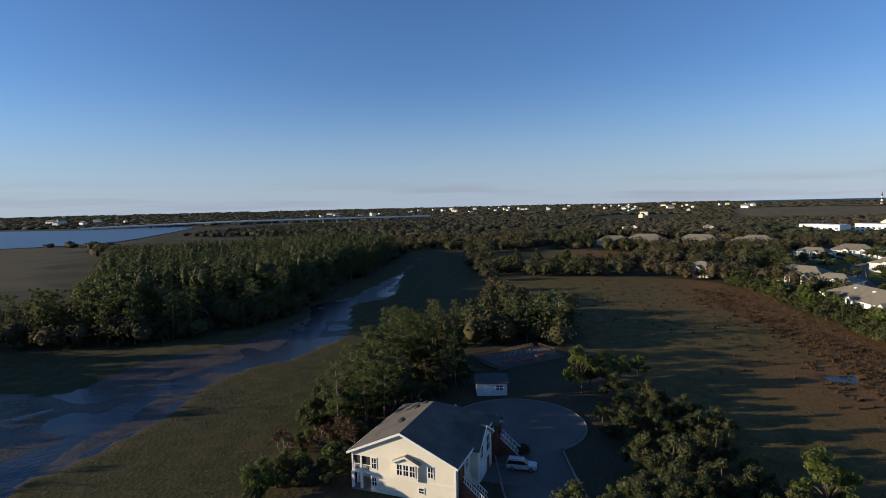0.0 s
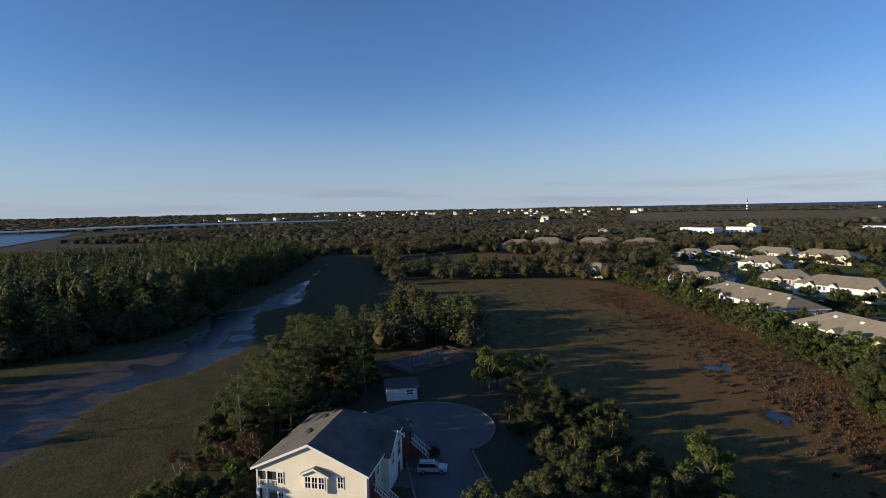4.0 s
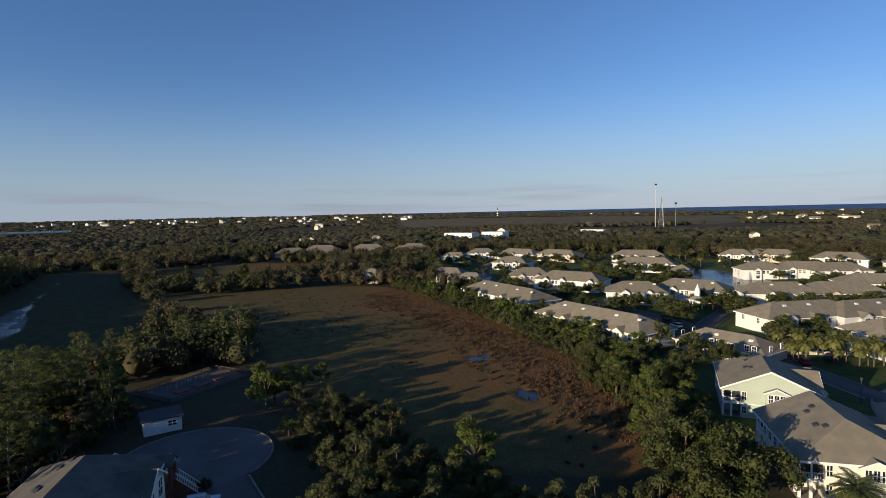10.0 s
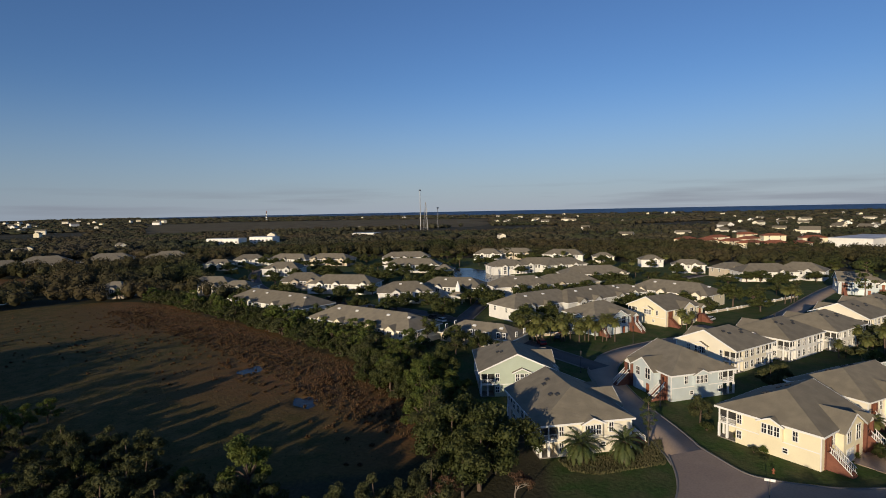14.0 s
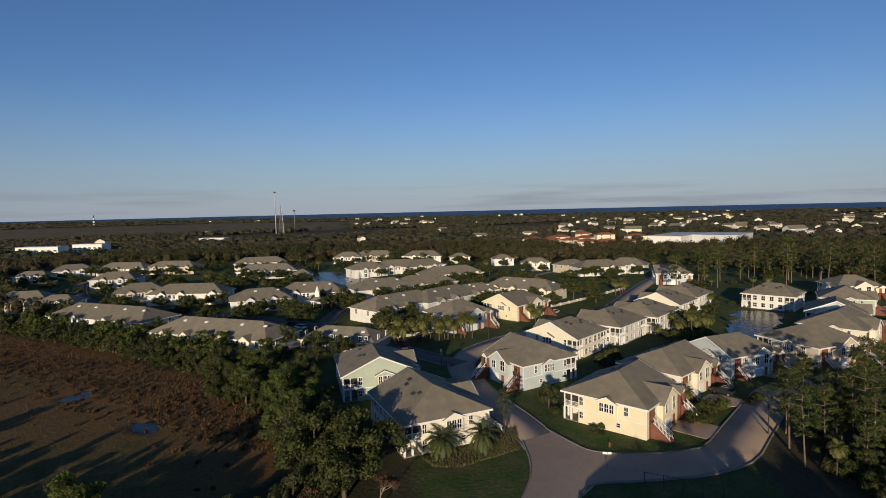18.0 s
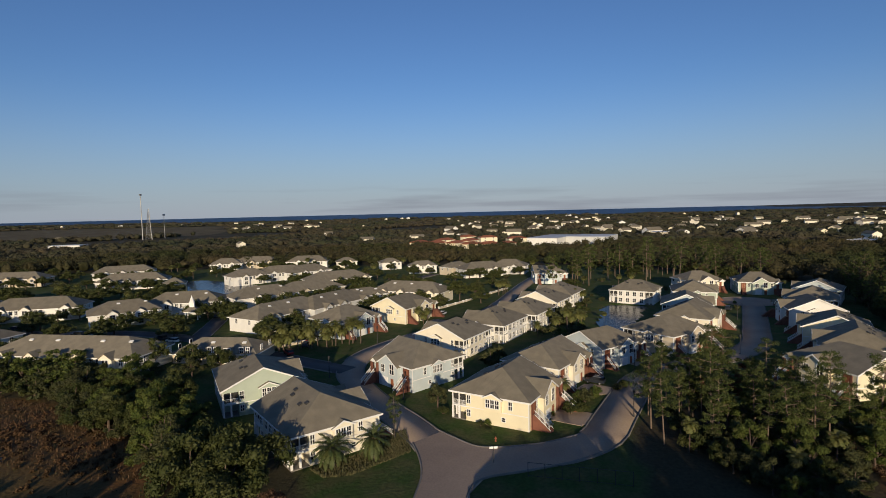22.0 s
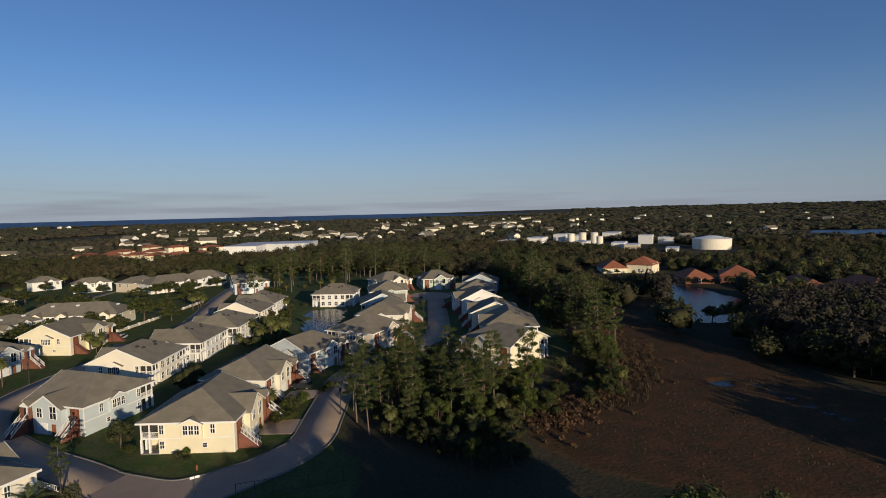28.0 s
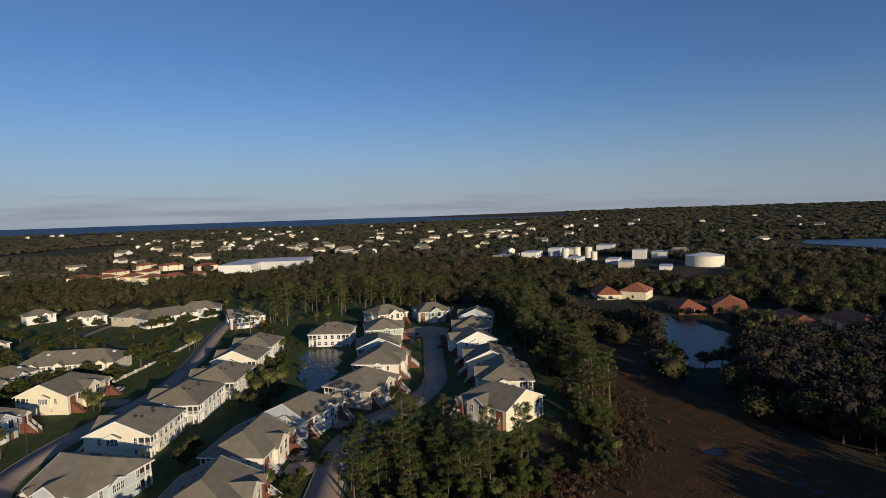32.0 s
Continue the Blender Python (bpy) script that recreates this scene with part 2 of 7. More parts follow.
# ---- builders ----
def mesh_of(name, verts, faces, *mats):
    me = bpy.data.meshes.new(name)
    me.from_pydata([tuple(v) for v in verts], [], [tuple(f) for f in faces])
    for m in mats:
        me.materials.append(M[m] if isinstance(m, str) else m)
    me.update()
    return me


def quick_mesh(name, verts, quads, mat):
    """A mesh of many quads from arrays."""
    verts, quads = np.asarray(verts, np.float32), np.asarray(quads, np.int32)
    me = bpy.data.meshes.new(name)
    me.vertices.add(len(verts))
    me.vertices.foreach_set("co", verts.ravel())
    me.loops.add(quads.size)
    me.loops.foreach_set("vertex_index", quads.ravel())
    me.polygons.add(len(quads))
    me.polygons.foreach_set("loop_start", np.arange(0, quads.size, quads.shape[1], dtype=np.int32))
    me.materials.append(M[mat] if isinstance(mat, str) else mat)
    me.update(calc_edges=True)
    return me


def shape():
    return bmesh.new()


def box(bm, x0, y0, z0, x1, y1, z1, m=None):
    v = [Vector((x, y, z)) for z in (z0, z1) for x, y in ((x0, y0), (x1, y0), (x1, y1), (x0, y1))]
    vs = [bm.verts.new(m @ p if m else p) for p in v]
    for f in ((3, 2, 1, 0), (4, 5, 6, 7), (0, 1, 5, 4), (1, 2, 6, 5), (2, 3, 7, 6), (3, 0, 4, 7)):
        bm.faces.new([vs[i] for i in f])


def slab(bm, poly, depth):
    """A polygon in space, thickened straight down."""
    top = [bm.verts.new(p) for p in poly]
    low = [bm.verts.new((p[0], p[1], p[2] - depth)) for p in poly]
    bm.faces.new(top)
    bm.faces.new(low[::-1])
    for i in range(len(top)):
        j = (i + 1) % len(top)
        bm.faces.new((top[i], low[i], low[j], top[j]))


def tube(bm, a, b, r0, r1, n=6):
    a, b = Vector(a), Vector(b)
    q = (b - a).to_track_quat("Z", "Y")
    rings = [[bm.verts.new(p + q @ Vector((r * math.cos(k * math.tau / n), r * math.sin(k * math.tau / n), 0))) for k in range(n)] for p, r in ((a, r0), (b, r1))]
    for k in range(n):
        bm.faces.new((rings[0][k], rings[0][(k + 1) % n], rings[1][(k + 1) % n], rings[1][k]))
    bm.faces.new(rings[0][::-1])
    bm.faces.new(rings[1])


def done(bm, name, mat):
    bmesh.ops.recalc_face_normals(bm, faces=bm.faces[:])
    me = bpy.data.meshes.new(name)
    bm.to_mesh(me)
    bm.free()
    me.materials.append(M[mat] if isinstance(mat, str) else mat)
    return me


def part(name, bm, mat, parent, label=""):
    me = done(bm, name, mat) if isinstance(bm, bmesh.types.BMesh) else bm
    ob = new(name, me)
    ob.parent = parent
    return tagged(ob, label)


def thing(name, m, label, category, group="", kind=""):
    ob = new(name)
    ob.matrix_world = m
    ob.empty_display_size = 0.5
    return tagged(ob, label, category, group, kind)


# ---- the lie of the land ----
def far_rise(r):
    return 24.0 * (np.clip((r - 1800.0) / 3100.0, 0, 1)) ** 1.5


def far_hill(x, y):
    """The wooded coast that closes the horizon south of the open sea."""
    az = np.degrees(np.arctan2(x, y))
    return 20.0 * np.clip((az - 112) / 26, 0, 1) * np.clip((190 - az) / 20, 0, 1) * np.clip((np.hypot(x, y) - 3600) / 1200, 0, 1)


def smooth_line(points, step=2.0, closed=False):
    """A Catmull-Rom curve through the points."""
    p = np.array(points, float)
    k = len(p)
    out = []
    for i in range(k if closed else k - 1):
        a, b, c, d = (p[j % k] if closed else p[min(max(j, 0), k - 1)] for j in (i - 1, i, i + 1, i + 2))
        n = max(2, int(np.linalg.norm((c - b)[:2]) / step))
        t = np.linspace(0, 1, n, endpoint=False)[:, None]
        out.append(0.5 * (2 * b + (c - a) * t + (2 * a - 5 * b + 4 * c - d) * t**2 + (3 * b - a - 3 * c + d) * t**3))
    if not closed:
        out.append(p[-1:])
    return np.concatenate(out)


def inside(x, y, poly):
    x, y = np.asarray(x, float), np.asarray(y, float)
    hit = np.zeros(x.shape, bool)
    px, py = np.array(poly, float)[:, :2].T
    for i in range(len(px)):
        j = i - 1
        cross = (py[i] > y) != (py[j] > y)
        with np.errstate(divide="ignore", invalid="ignore"):
            hit ^= cross & (x < (px[j] - px[i]) * (y - py[i]) / (py[j] - py[i]) + px[i])
    return hit


def lumps(x, y, seed=0):
    """A cheap smooth noise over the plane, about -1 to 1."""
    rs = np.random.RandomState(seed)
    out = 0
    for k in range(7):
        a, s = rs.uniform(0, math.tau), rs.uniform(0.6, 1.7)
        out = out + np.sin((x * math.cos(a) + y * math.sin(a)) * s + rs.uniform(0, 6) + 1.3 * np.sin((x * math.sin(a) - y * math.cos(a)) * 0.7 * s))
    return out / 3.2


CREEK = smooth_line([(-130, 20, 18), (-90, 58, 13), (-70, 80, 5.5), (-66, 98, 4.5), (-66, 115, 4), (-64, 128, 3.6), (-55, 142, 3.4), (-46, 155, 4), (-44, 175, 4.5), (-46, 195, 3.6), (-44, 225, 4), (-33, 246, 3.4), (-26, 285, 2.6), (-25, 330, 1.6), (-18, 420, 1)])
CREEK_BED = [(-95, 40), (-66, 76), (-61, 81), (-59, 93), (-56, 101), (-57, 112), (-56, 125), (-47, 140), (-38, 150), (-35, 187), (-36, 225), (-25, 236), (-21, 287), (-25, 312), (-37, 270), (-42, 246), (-53, 229), (-54, 184), (-63, 160), (-76, 147), (-79, 132), (-85, 119), (-99, 118), (-140, 118), (-150, 60)]
CREEK_SIDE = smooth_line([(-150, 88, 8), (-112, 96, 5), (-92, 101, 4), (-83, 108, 3)])
CREEK_EAST = smooth_line([(190, -152, 1.6), (174, -146, 2.0), (164, -142, 2.2), (153, -132, 2.0), (142, -126, 1.4), (133, -122, 1.2), (118, -118, 1.0), (99, -115, 1.0), (85, -112, 1.0), (70, -109, 1.2), (58, -107, 1.4)])
LAKE_WEST = [(250, 128), (268, 118), (290, 133), (308, 160), (322, 192), (300, 196), (272, 172), (258, 152)]
LAKE_EAST = [(200, -214), (197, -224), (166, -213), (143, -201), (128, -167), (132, -156), (151, -170), (168, -180)]
CANAL = [(176, -31), (224, -41), (224, -56), (214, -53), (182, -40)]
POOL_A = [(84, 120), (92, 119), (92, 116), (86, 115)]
POOL_B = [(74, 85), (78, 90), (81, 88), (78, 84)]
POOL_C = [(80, 308), (98, 312), (98, 318), (82, 315)]
POOL_D = [(81, -103), (84, -104), (84, -107), (82, -107)]
MARSH_WEST = [(-170, 40), (-160, 152), (-132, 158), (-108, 158), (-92, 160), (-70, 177), (-58, 203), (-54, 250), (-46, 300), (-38, 350), (-30, 470), (-5, 500), (18, 420), (16, 330), (22, 270), (22, 235), (10, 190), (-8, 150), (-14, 118), (-24, 90), (-30, 60), (-60, 20)]
MARSH_MID = [(40, 80), (36, 110), (40, 140), (44, 185), (28, 235), (22, 275), (30, 300), (64, 292), (110, 284), (134, 252), (127, 200), (115, 140), (104, 96), (86, 64), (72, 52), (50, 60)]
FLATS_FAR = [(587, 1104), (884, 884), (1148, 610), (2031, 1080), (1838, 1838), (1220, 2296)]
FLATS_RIVER = [(-200, 290), (-258, 330), (-300, 420), (-400, 640), (-440, 740), (-520, 640), (-760, 540), (-1100, 480), (-900, 330), (-500, 240)]
MARSH_ISLE = [(30, 330), (60, 325), (120, 340), (150, 420), (100, 470), (40, 460)]
MARSH_EAST = [(84, -58), (104, -88), (124, -106), (165, -130), (186, -140), (186, -150), (140, -142), (110, -130), (84, -128), (50, -118), (40, -80), (60, -58)]
# south-west corner cut back: deep shade and shrubs there become dark floor colour
SUBURB = [(84, 40), (98, 72), (120, 92), (134, 140), (150, 200), (170, 260), (190, 300), (250, 400), (330, 400), (380, 250), (400, 80), (380, -60), (300, -140), (250, -150), (180, -120), (130, -104), (112, -76), (112, -34), (92, -20), (80, -17), (64, -4), (60, 20)]


def grid_axis(lo, hi, step, ends):
    core = list(np.arange(lo, hi + 0.1, step))
    up, down, d = [], [], step
    while core[-1] + sum(up) < ends:
        d = min(d * 1.17, 220)
        up.append(d)
    d = step
    while core[0] - sum(down) > -ends:
        d = min(d * 1.17, 220)
        down.append(d)
    return np.array([core[0] - s for s in np.cumsum(down)][::-1] + core + [core[-1] + s for s in np.cumsum(up)])


def nearest(gx, gy, line):
    """The distance to a line and the width of the line there."""
    best, wide = np.full(gx.shape, 1e9), np.zeros(gx.shape)
    lo, hi = line[:, :2].min(0) - 40, line[:, :2].max(0) + 40
    near = (gx > lo[0]) & (gx < hi[0]) & (gy > lo[1]) & (gy < hi[1])
    x, y = gx[near], gy[near]
    b, w = best[near], wide[near]
    for px, py, pw in line[::2]:
        d = np.hypot(x - px, y - py)
        closer = d < b
        b, w = np.where(closer, d, b), np.where(closer, pw, w)
    best[near], wide[near] = b, w
    return best, wide


def build_ground():
    ax, ay = grid_axis(-180, 340, 1.7, 4930), grid_axis(-230, 360, 1.7, 4930)
    gx, gy = np.meshgrid(ax, ay)
    r = np.hypot(gx, gy)
    squeeze = np.minimum(1.0, 4950.0 / np.maximum(r, 1))
    gx, gy = gx * squeeze, gy * squeeze
    r = np.hypot(gx, gy)
    z = far_rise(r) + far_hill(gx, gy) + 0.05 * lumps(gx * 0.3, gy * 0.3, 3)
    z -= 0.05
    wet = np.zeros(gx.shape)
    for line in (CREEK, CREEK_SIDE, CREEK_EAST):
        d, w = nearest(gx, gy, line)
        edge = d - w * (1 + 0.45 * lumps(gx * 0.13, gy * 0.13, 5))
        bars = 0.55 * np.clip(lumps(gx * 0.09 + 3, gy * 0.14, 9) - 0.25, 0, 1)
        wet = np.maximum(wet, np.clip(-edge / 2.5, 0, 1) * (1 - bars))
    # broad mud flats beside the channels, with bars and grassy islands
    bx, by = gx + 3.2 * lumps(gx * 0.09, gy * 0.09, 12), gy + 3.2 * lumps(gx * 0.09, gy * 0.09, 13)
    flats = inside(bx, by, smooth_line(CREEK_BED, 3, True))
    streak = lumps(gx * 0.10 + gy * 0.03, gy * 0.045 - gx * 0.02, 15) + 0.5 * lumps(gx * 0.3, gy * 0.3, 16)
    shoal = np.exp(-((gy - 128) / 20.0) ** 2)
    wet = np.maximum(wet, flats * np.clip(0.4 - 0.06 * shoal - 0.1 * np.clip((gy - 135) / 20, 0, 1) + 0.13 * streak, 0.05, 0.7))
    for poly in (LAKE_WEST, LAKE_EAST, CANAL, POOL_A, POOL_B, POOL_C, POOL_D):
        wet = np.maximum(wet, inside(gx + 0.8 * lumps(gx * 0.3, gy * 0.3, 2), gy + 0.8 * lumps(gy * 0.3, gx * 0.3, 4), smooth_line(poly, 3, True)) * 1.0)
    z -= 0.75 * wet

    def zone(poly, soft=3):
        v = inside(gx + 3 * lumps(gx * 0.08, gy * 0.08, 1), gy + 3 * lumps(gx * 0.08, gy * 0.08, 6), smooth_line(poly, 4, True)).astype(float)
        for _ in range(soft):
            v[1:-1, 1:-1] = (v[1:-1, 1:-1] * 2 + v[:-2, 1:-1] + v[2:, 1:-1] + v[1:-1, :-2] + v[1:-1, 2:]) / 6
        return v

    marsh = np.maximum.reduce([zone(p) for p in (MARSH_WEST, MARSH_MID, MARSH_ISLE, MARSH_EAST)])
    west = zone(MARSH_WEST)
    # the middle marsh is olive, and rusty along its eastern edge
    east_edge = np.interp(gy, [50, 57, 78, 100, 128, 170, 248, 300], [70, 78, 96, 100, 106, 116, 131, 112])
    rusty = np.clip(1.05 - west - (east_edge - gx) / 44 + 0.3 * lumps(gx * 0.06, gy * 0.06, 8), 0, 1) * marsh
    rusty = np.maximum(rusty, zone(MARSH_EAST) * 0.95)
    lawn = zone(SUBURB, 2)
    umber = zone(MARSH_EAST)
    straw = np.maximum(inside(gx, gy, FLATS_FAR), 0.45 * inside(gx, gy, FLATS_RIVER))
    verts = np.stack([gx, gy, z], -1).reshape(-1, 3)
    h, w = gx.shape
    i = (np.arange(h - 1)[:, None] * w + np.arange(w - 1)[None]).ravel()
    me = quick_mesh("ground", verts, np.stack([i, i + 1, i + w + 1, i + w], 1), ground_material())
    for key, v in (("marsh", marsh), ("rusty", rusty), ("lawn", lawn), ("umber", umber), ("west", west), ("straw", straw), ("mud", np.clip(wet * 3, 0, 1))):
        me.attributes.new(key, "FLOAT", "POINT").data.foreach_set("value", v.astype(np.float32).ravel())
    for p in me.polygons:
        p.use_smooth = True
    tagged(new("ground", me), "olive and rusty marsh, lawns and dark woodland floor", "ground", kind="structure")


def ground_material():
    m = bpy.data.materials.new("soil_and_grass")
    m.use_nodes = True
    n, l = m.node_tree.nodes, m.node_tree.links
    p = n["Principled BSDF"]
    p.inputs["Roughness"].default_value = 0.95
    p.inputs["Specular IOR Level"].default_value = 0.1
    at = n.new("ShaderNodeNewGeometry").outputs["Position"]

    def noise_of(scale, detail=5.0, seed=0.0):
        node = n.new("ShaderNodeTexNoise")
        node.noise_dimensions = "4D"
        node.inputs["W"].default_value = seed
        node.inputs["Scale"].default_value, node.inputs["Detail"].default_value = scale, detail
        l.new(at, node.inputs["Vector"])
        return node.outputs["Fac"]

    def pair(a, b, fac, lo=0.4, hi=0.6):
        ramp = n.new("ShaderNodeValToRGB")
        ramp.color_ramp.elements[0].position, ramp.color_ramp.elements[1].position = lo, hi
        ramp.color_ramp.elements[0].color, ramp.color_ramp.elements[1].color = (*a, 1), (*b, 1)
        l.new(fac, ramp.inputs[0])
        return ramp.outputs[0]

    def over(base, top, fac):
        mix = n.new("ShaderNodeMix")
        mix.data_type = "RGBA"
        l.new(fac, mix.inputs["Factor"])
        l.new(base, mix.inputs["A"])
        l.new(top, mix.inputs["B"])
        return mix.outputs["Result"]

    def zone(key, wobble):
        a = n.new("ShaderNodeAttribute")
        a.attribute_name = key
        add = n.new("ShaderNodeMath")
        add.operation = "MULTIPLY_ADD"
        l.new(wobble, add.inputs[0])
        add.inputs[1].default_value = 0.7
        l.new(a.outputs["Fac"], add.inputs[2])
        step = n.new("ShaderNodeMapRange")
        step.inputs["From Min"].default_value, step.inputs["From Max"].default_value = 0.6, 1.1
        l.new(add.outputs[0], step.inputs["Value"])
        return step.outputs[0]

    mid, fine, broad = noise_of(0.25), noise_of(1.5, 6.0, 2.0), noise_of(0.02, 6.0, 5.0)
    c = pair((0.042, 0.042, 0.022), (0.08, 0.064, 0.038), broad)
    c = over(c, pair((0.05, 0.082, 0.022), (0.085, 0.092, 0.036), mid), zone("lawn", mid))
    c = over(c, pair((0.078, 0.066, 0.022), (0.125, 0.088, 0.034), mid), zone("marsh", fine))
    c = over(c, pair((0.05, 0.05, 0.019), (0.078, 0.064, 0.027), mid), zone("west", fine))
    c = over(c, pair((0.175, 0.088, 0.036), (0.12, 0.076, 0.03), mid), zone("rusty", mid))
    c = over(c, pair((0.1, 0.05, 0.024), (0.066, 0.044, 0.02), mid), zone("umber", mid))
    c = over(c, pair((0.17, 0.135, 0.07), (0.11, 0.085, 0.045), broad), zone("straw", broad))
    wet = zone("mud", fine)
    c = over(c, pair((0.062, 0.05, 0.042), (0.085, 0.07, 0.056), mid), wet)
    sheen = n.new("ShaderNodeMapRange")
    sheen.inputs["To Min"].default_value, sheen.inputs["To Max"].default_value = 0.95, 0.42
    l.new(wet, sheen.inputs["Value"])
    l.new(sheen.outputs[0], p.inputs["Roughness"])
    dark = n.new("ShaderNodeHueSaturation")
    v = n.new("ShaderNodeMapRange")
    v.inputs["From Min"].default_value, v.inputs["From Max"].default_value = 0.25, 0.75
    v.inputs["To Min"].default_value, v.inputs["To Max"].default_value = 0.72, 1.28
    l.new(fine, v.inputs["Value"])
    l.new(v.outputs[0], dark.inputs["Value"])
    l.new(c, dark.inputs["Color"])
    l.new(dark.outputs[0], p.inputs["Base Color"])
    bn = n.new("ShaderNodeBump")
    bn.inputs["Strength"].default_value, bn.inputs["Distance"].default_value = 0.4, 0.35
    l.new(fine, bn.inputs["Height"])
    l.new(bn.outputs[0], p.inputs["Normal"])
    return m


build_ground()


def sheet(name, poly, z, mat, label, category, kind="structure"):
    bm = shape()
    vs = [bm.verts.new((x, y, z)) for x, y in np.array(poly)[:, :2]]
    f = bm.faces.new(vs)
    bmesh.ops.triangulate(bm, faces=[f])
    return tagged(new(name, done(bm, name, mat)), label, category, kind=kind)


sheet("water", [(-185, -235), (345, -235), (345, 365), (-185, 365)], -0.32, "water", "still tidal water reflecting the blue sky", "water")
sheet("river", smooth_line([(-2600, 300), (-1500, 420), (-760, 550), (-535, 640), (-475, 690), (-455, 760), (-510, 985), (-570, 1200), (-640, 1370), (-760, 1365), (-900, 1310), (-1105, 1350), (-2600, 1700)], 40, True), 0.6, "river", "broad blue tidal river in the distance", "river")


def sea():
    """The open sea, from the beach to the horizon."""
    a = np.radians(np.linspace(62, -38, 100))
    rs = np.array([3050, 3300, 3600, 4000, 4400, 4900])
    shore = 1 + 0.02 * np.sin(a * 9) + 0.5 * np.clip((np.degrees(a) - 28) / 34, 0, 1) + 0.32 * np.clip((-20 - np.degrees(a)) / 30, 0, 1)
    v, q = [], []
    for s, ang in zip(shore, a):
        for r in np.linspace(min(2950 * s, 4800), 4935, len(rs)):
            v.append((r * math.cos(ang), r * math.sin(ang), float(far_rise(r)) + 1.2))
    k = len(rs)
    for i in range(len(a) - 1):
        for j in range(k - 1):
            q.append((i * k + j, i * k + j + 1, (i + 1) * k + j + 1, (i + 1) * k + j))
    tagged(new("sea", quick_mesh("sea", v, q, "sea")), "dark blue open sea along the horizon", "sea", kind="structure")


sea()


# ---- roads ----
def road(name, line, half, mat, label, top=0.06, others=()):
    """A paved ribbon with a raised kerb each side, open where another road joins."""
    p = smooth_line(line, 3.0)[:, :2]
    d = np.gradient(p, axis=0)
    side = np.stack([-d[:, 1], d[:, 0]], 1) / np.linalg.norm(d, axis=1)[:, None]

    def ribbon(nm, a, b, top, base, mt):
        v, q = [], []
        for s, nrm in zip(p, side):
            v += [(*(s + nrm * a), base), (*(s + nrm * a), top), (*(s + nrm * b), top), (*(s + nrm * b), base)]
        for i in range(len(p) - 1):
            mid = (p[i] + side[i] * (a + b) / 2)
            if nm == "kerb" and any(np.hypot(*(o[:, :2] - mid).T).min() < w for o, w in others):
                continue
            if nm == "kerb" and inside(mid[:1], mid[1:], JUNCTION)[0]:
                continue
            for j in range(3):
                q.append((4 * i + j, 4 * i + j + 1, 4 * i + j + 5, 4 * i + j + 4))
        return quick_mesh(nm, v, q, mt)

    ob = tagged(new(name, ribbon(name, half, -half, top, -0.3, mat)), label, "road", kind="structure")
    for s in (1, -1):
        part("kerb", ribbon("kerb", s * half, s * (half + 0.3), 0.16, -0.3, "concrete"), None, ob, "pale concrete kerb")
    return ob


MAIN = [(14, 58), (20, 34), (40, 14), (62, 9.3), (78, 9.3), (88, 12), (98.5, 18.6), (108.5, 26.5), (120, 34), (132, 39.5), (147, 39.5), (164, 32.5), (184, 20), (200, 10.5), (232, 1.5), (264, -5), (300, -13), (340, -24)]
JUNCTION = [(64, 13), (71.6, 13.1), (78, 13), (83.8, 14.1), (90, 16.3), (95, 12), (89.5, 5.5), (89.7, -1), (91.6, -6.7), (96, -13.5), (88.2, -15.3), (84.5, -10), (78.5, 3.5), (73.4, 5.6), (64, 5.6)]
LANE = [(83, 8), (85.2, -1), (88, -9), (94, -16), (104, -20.5), (118, -26.5), (128, -31.5), (139, -42), (146, -56), (160, -70), (182, -80), (206, -90), (226, -98)]
TOWN = [(132, 40), (140, 56), (152, 78), (164, 100), (172, 128), (172, 160), (172, 190), (186, 235), (206, 268), (240, 310), (270, 330)]
ROW = [(164, 100), (190, 108), (214, 116), (236, 122), (250, 116), (276, 76), (300, 60), (340, 44)]
LINES = {k: smooth_line(v, 2.0) for k, v in (("main", MAIN), ("lane", LANE), ("town", TOWN), ("row", ROW))}
MAIN_ROAD = road("main_road", MAIN, 3.3, "paver", "tan brick-paved residential road with pale kerbs", 0.06, [(LINES["lane"], 4.0), (LINES["town"], 3.6)])
road("side_lane", LANE, 3.7, "paver", "brick-paved lane shaded by houses and pines", 0.065, [(LINES["main"], 4.2)])
road("town_road", TOWN, 3.2, "asphalt", "grey asphalt road between the townhouses", 0.07, [(LINES["main"], 4.2), (LINES["row"], 3.6)])
road("town_road", ROW, 3.0, "asphalt", "grey asphalt road between the townhouses", 0.075, [(LINES["town"], 3.6)])
road("cul_de_sac_road", [(14, 60), (13, 74), (13, 90)], 5.4, "asphalt", "shaded grey road to a turning circle", 0.055, [(np.array([(12.5, 96)]), 13)])


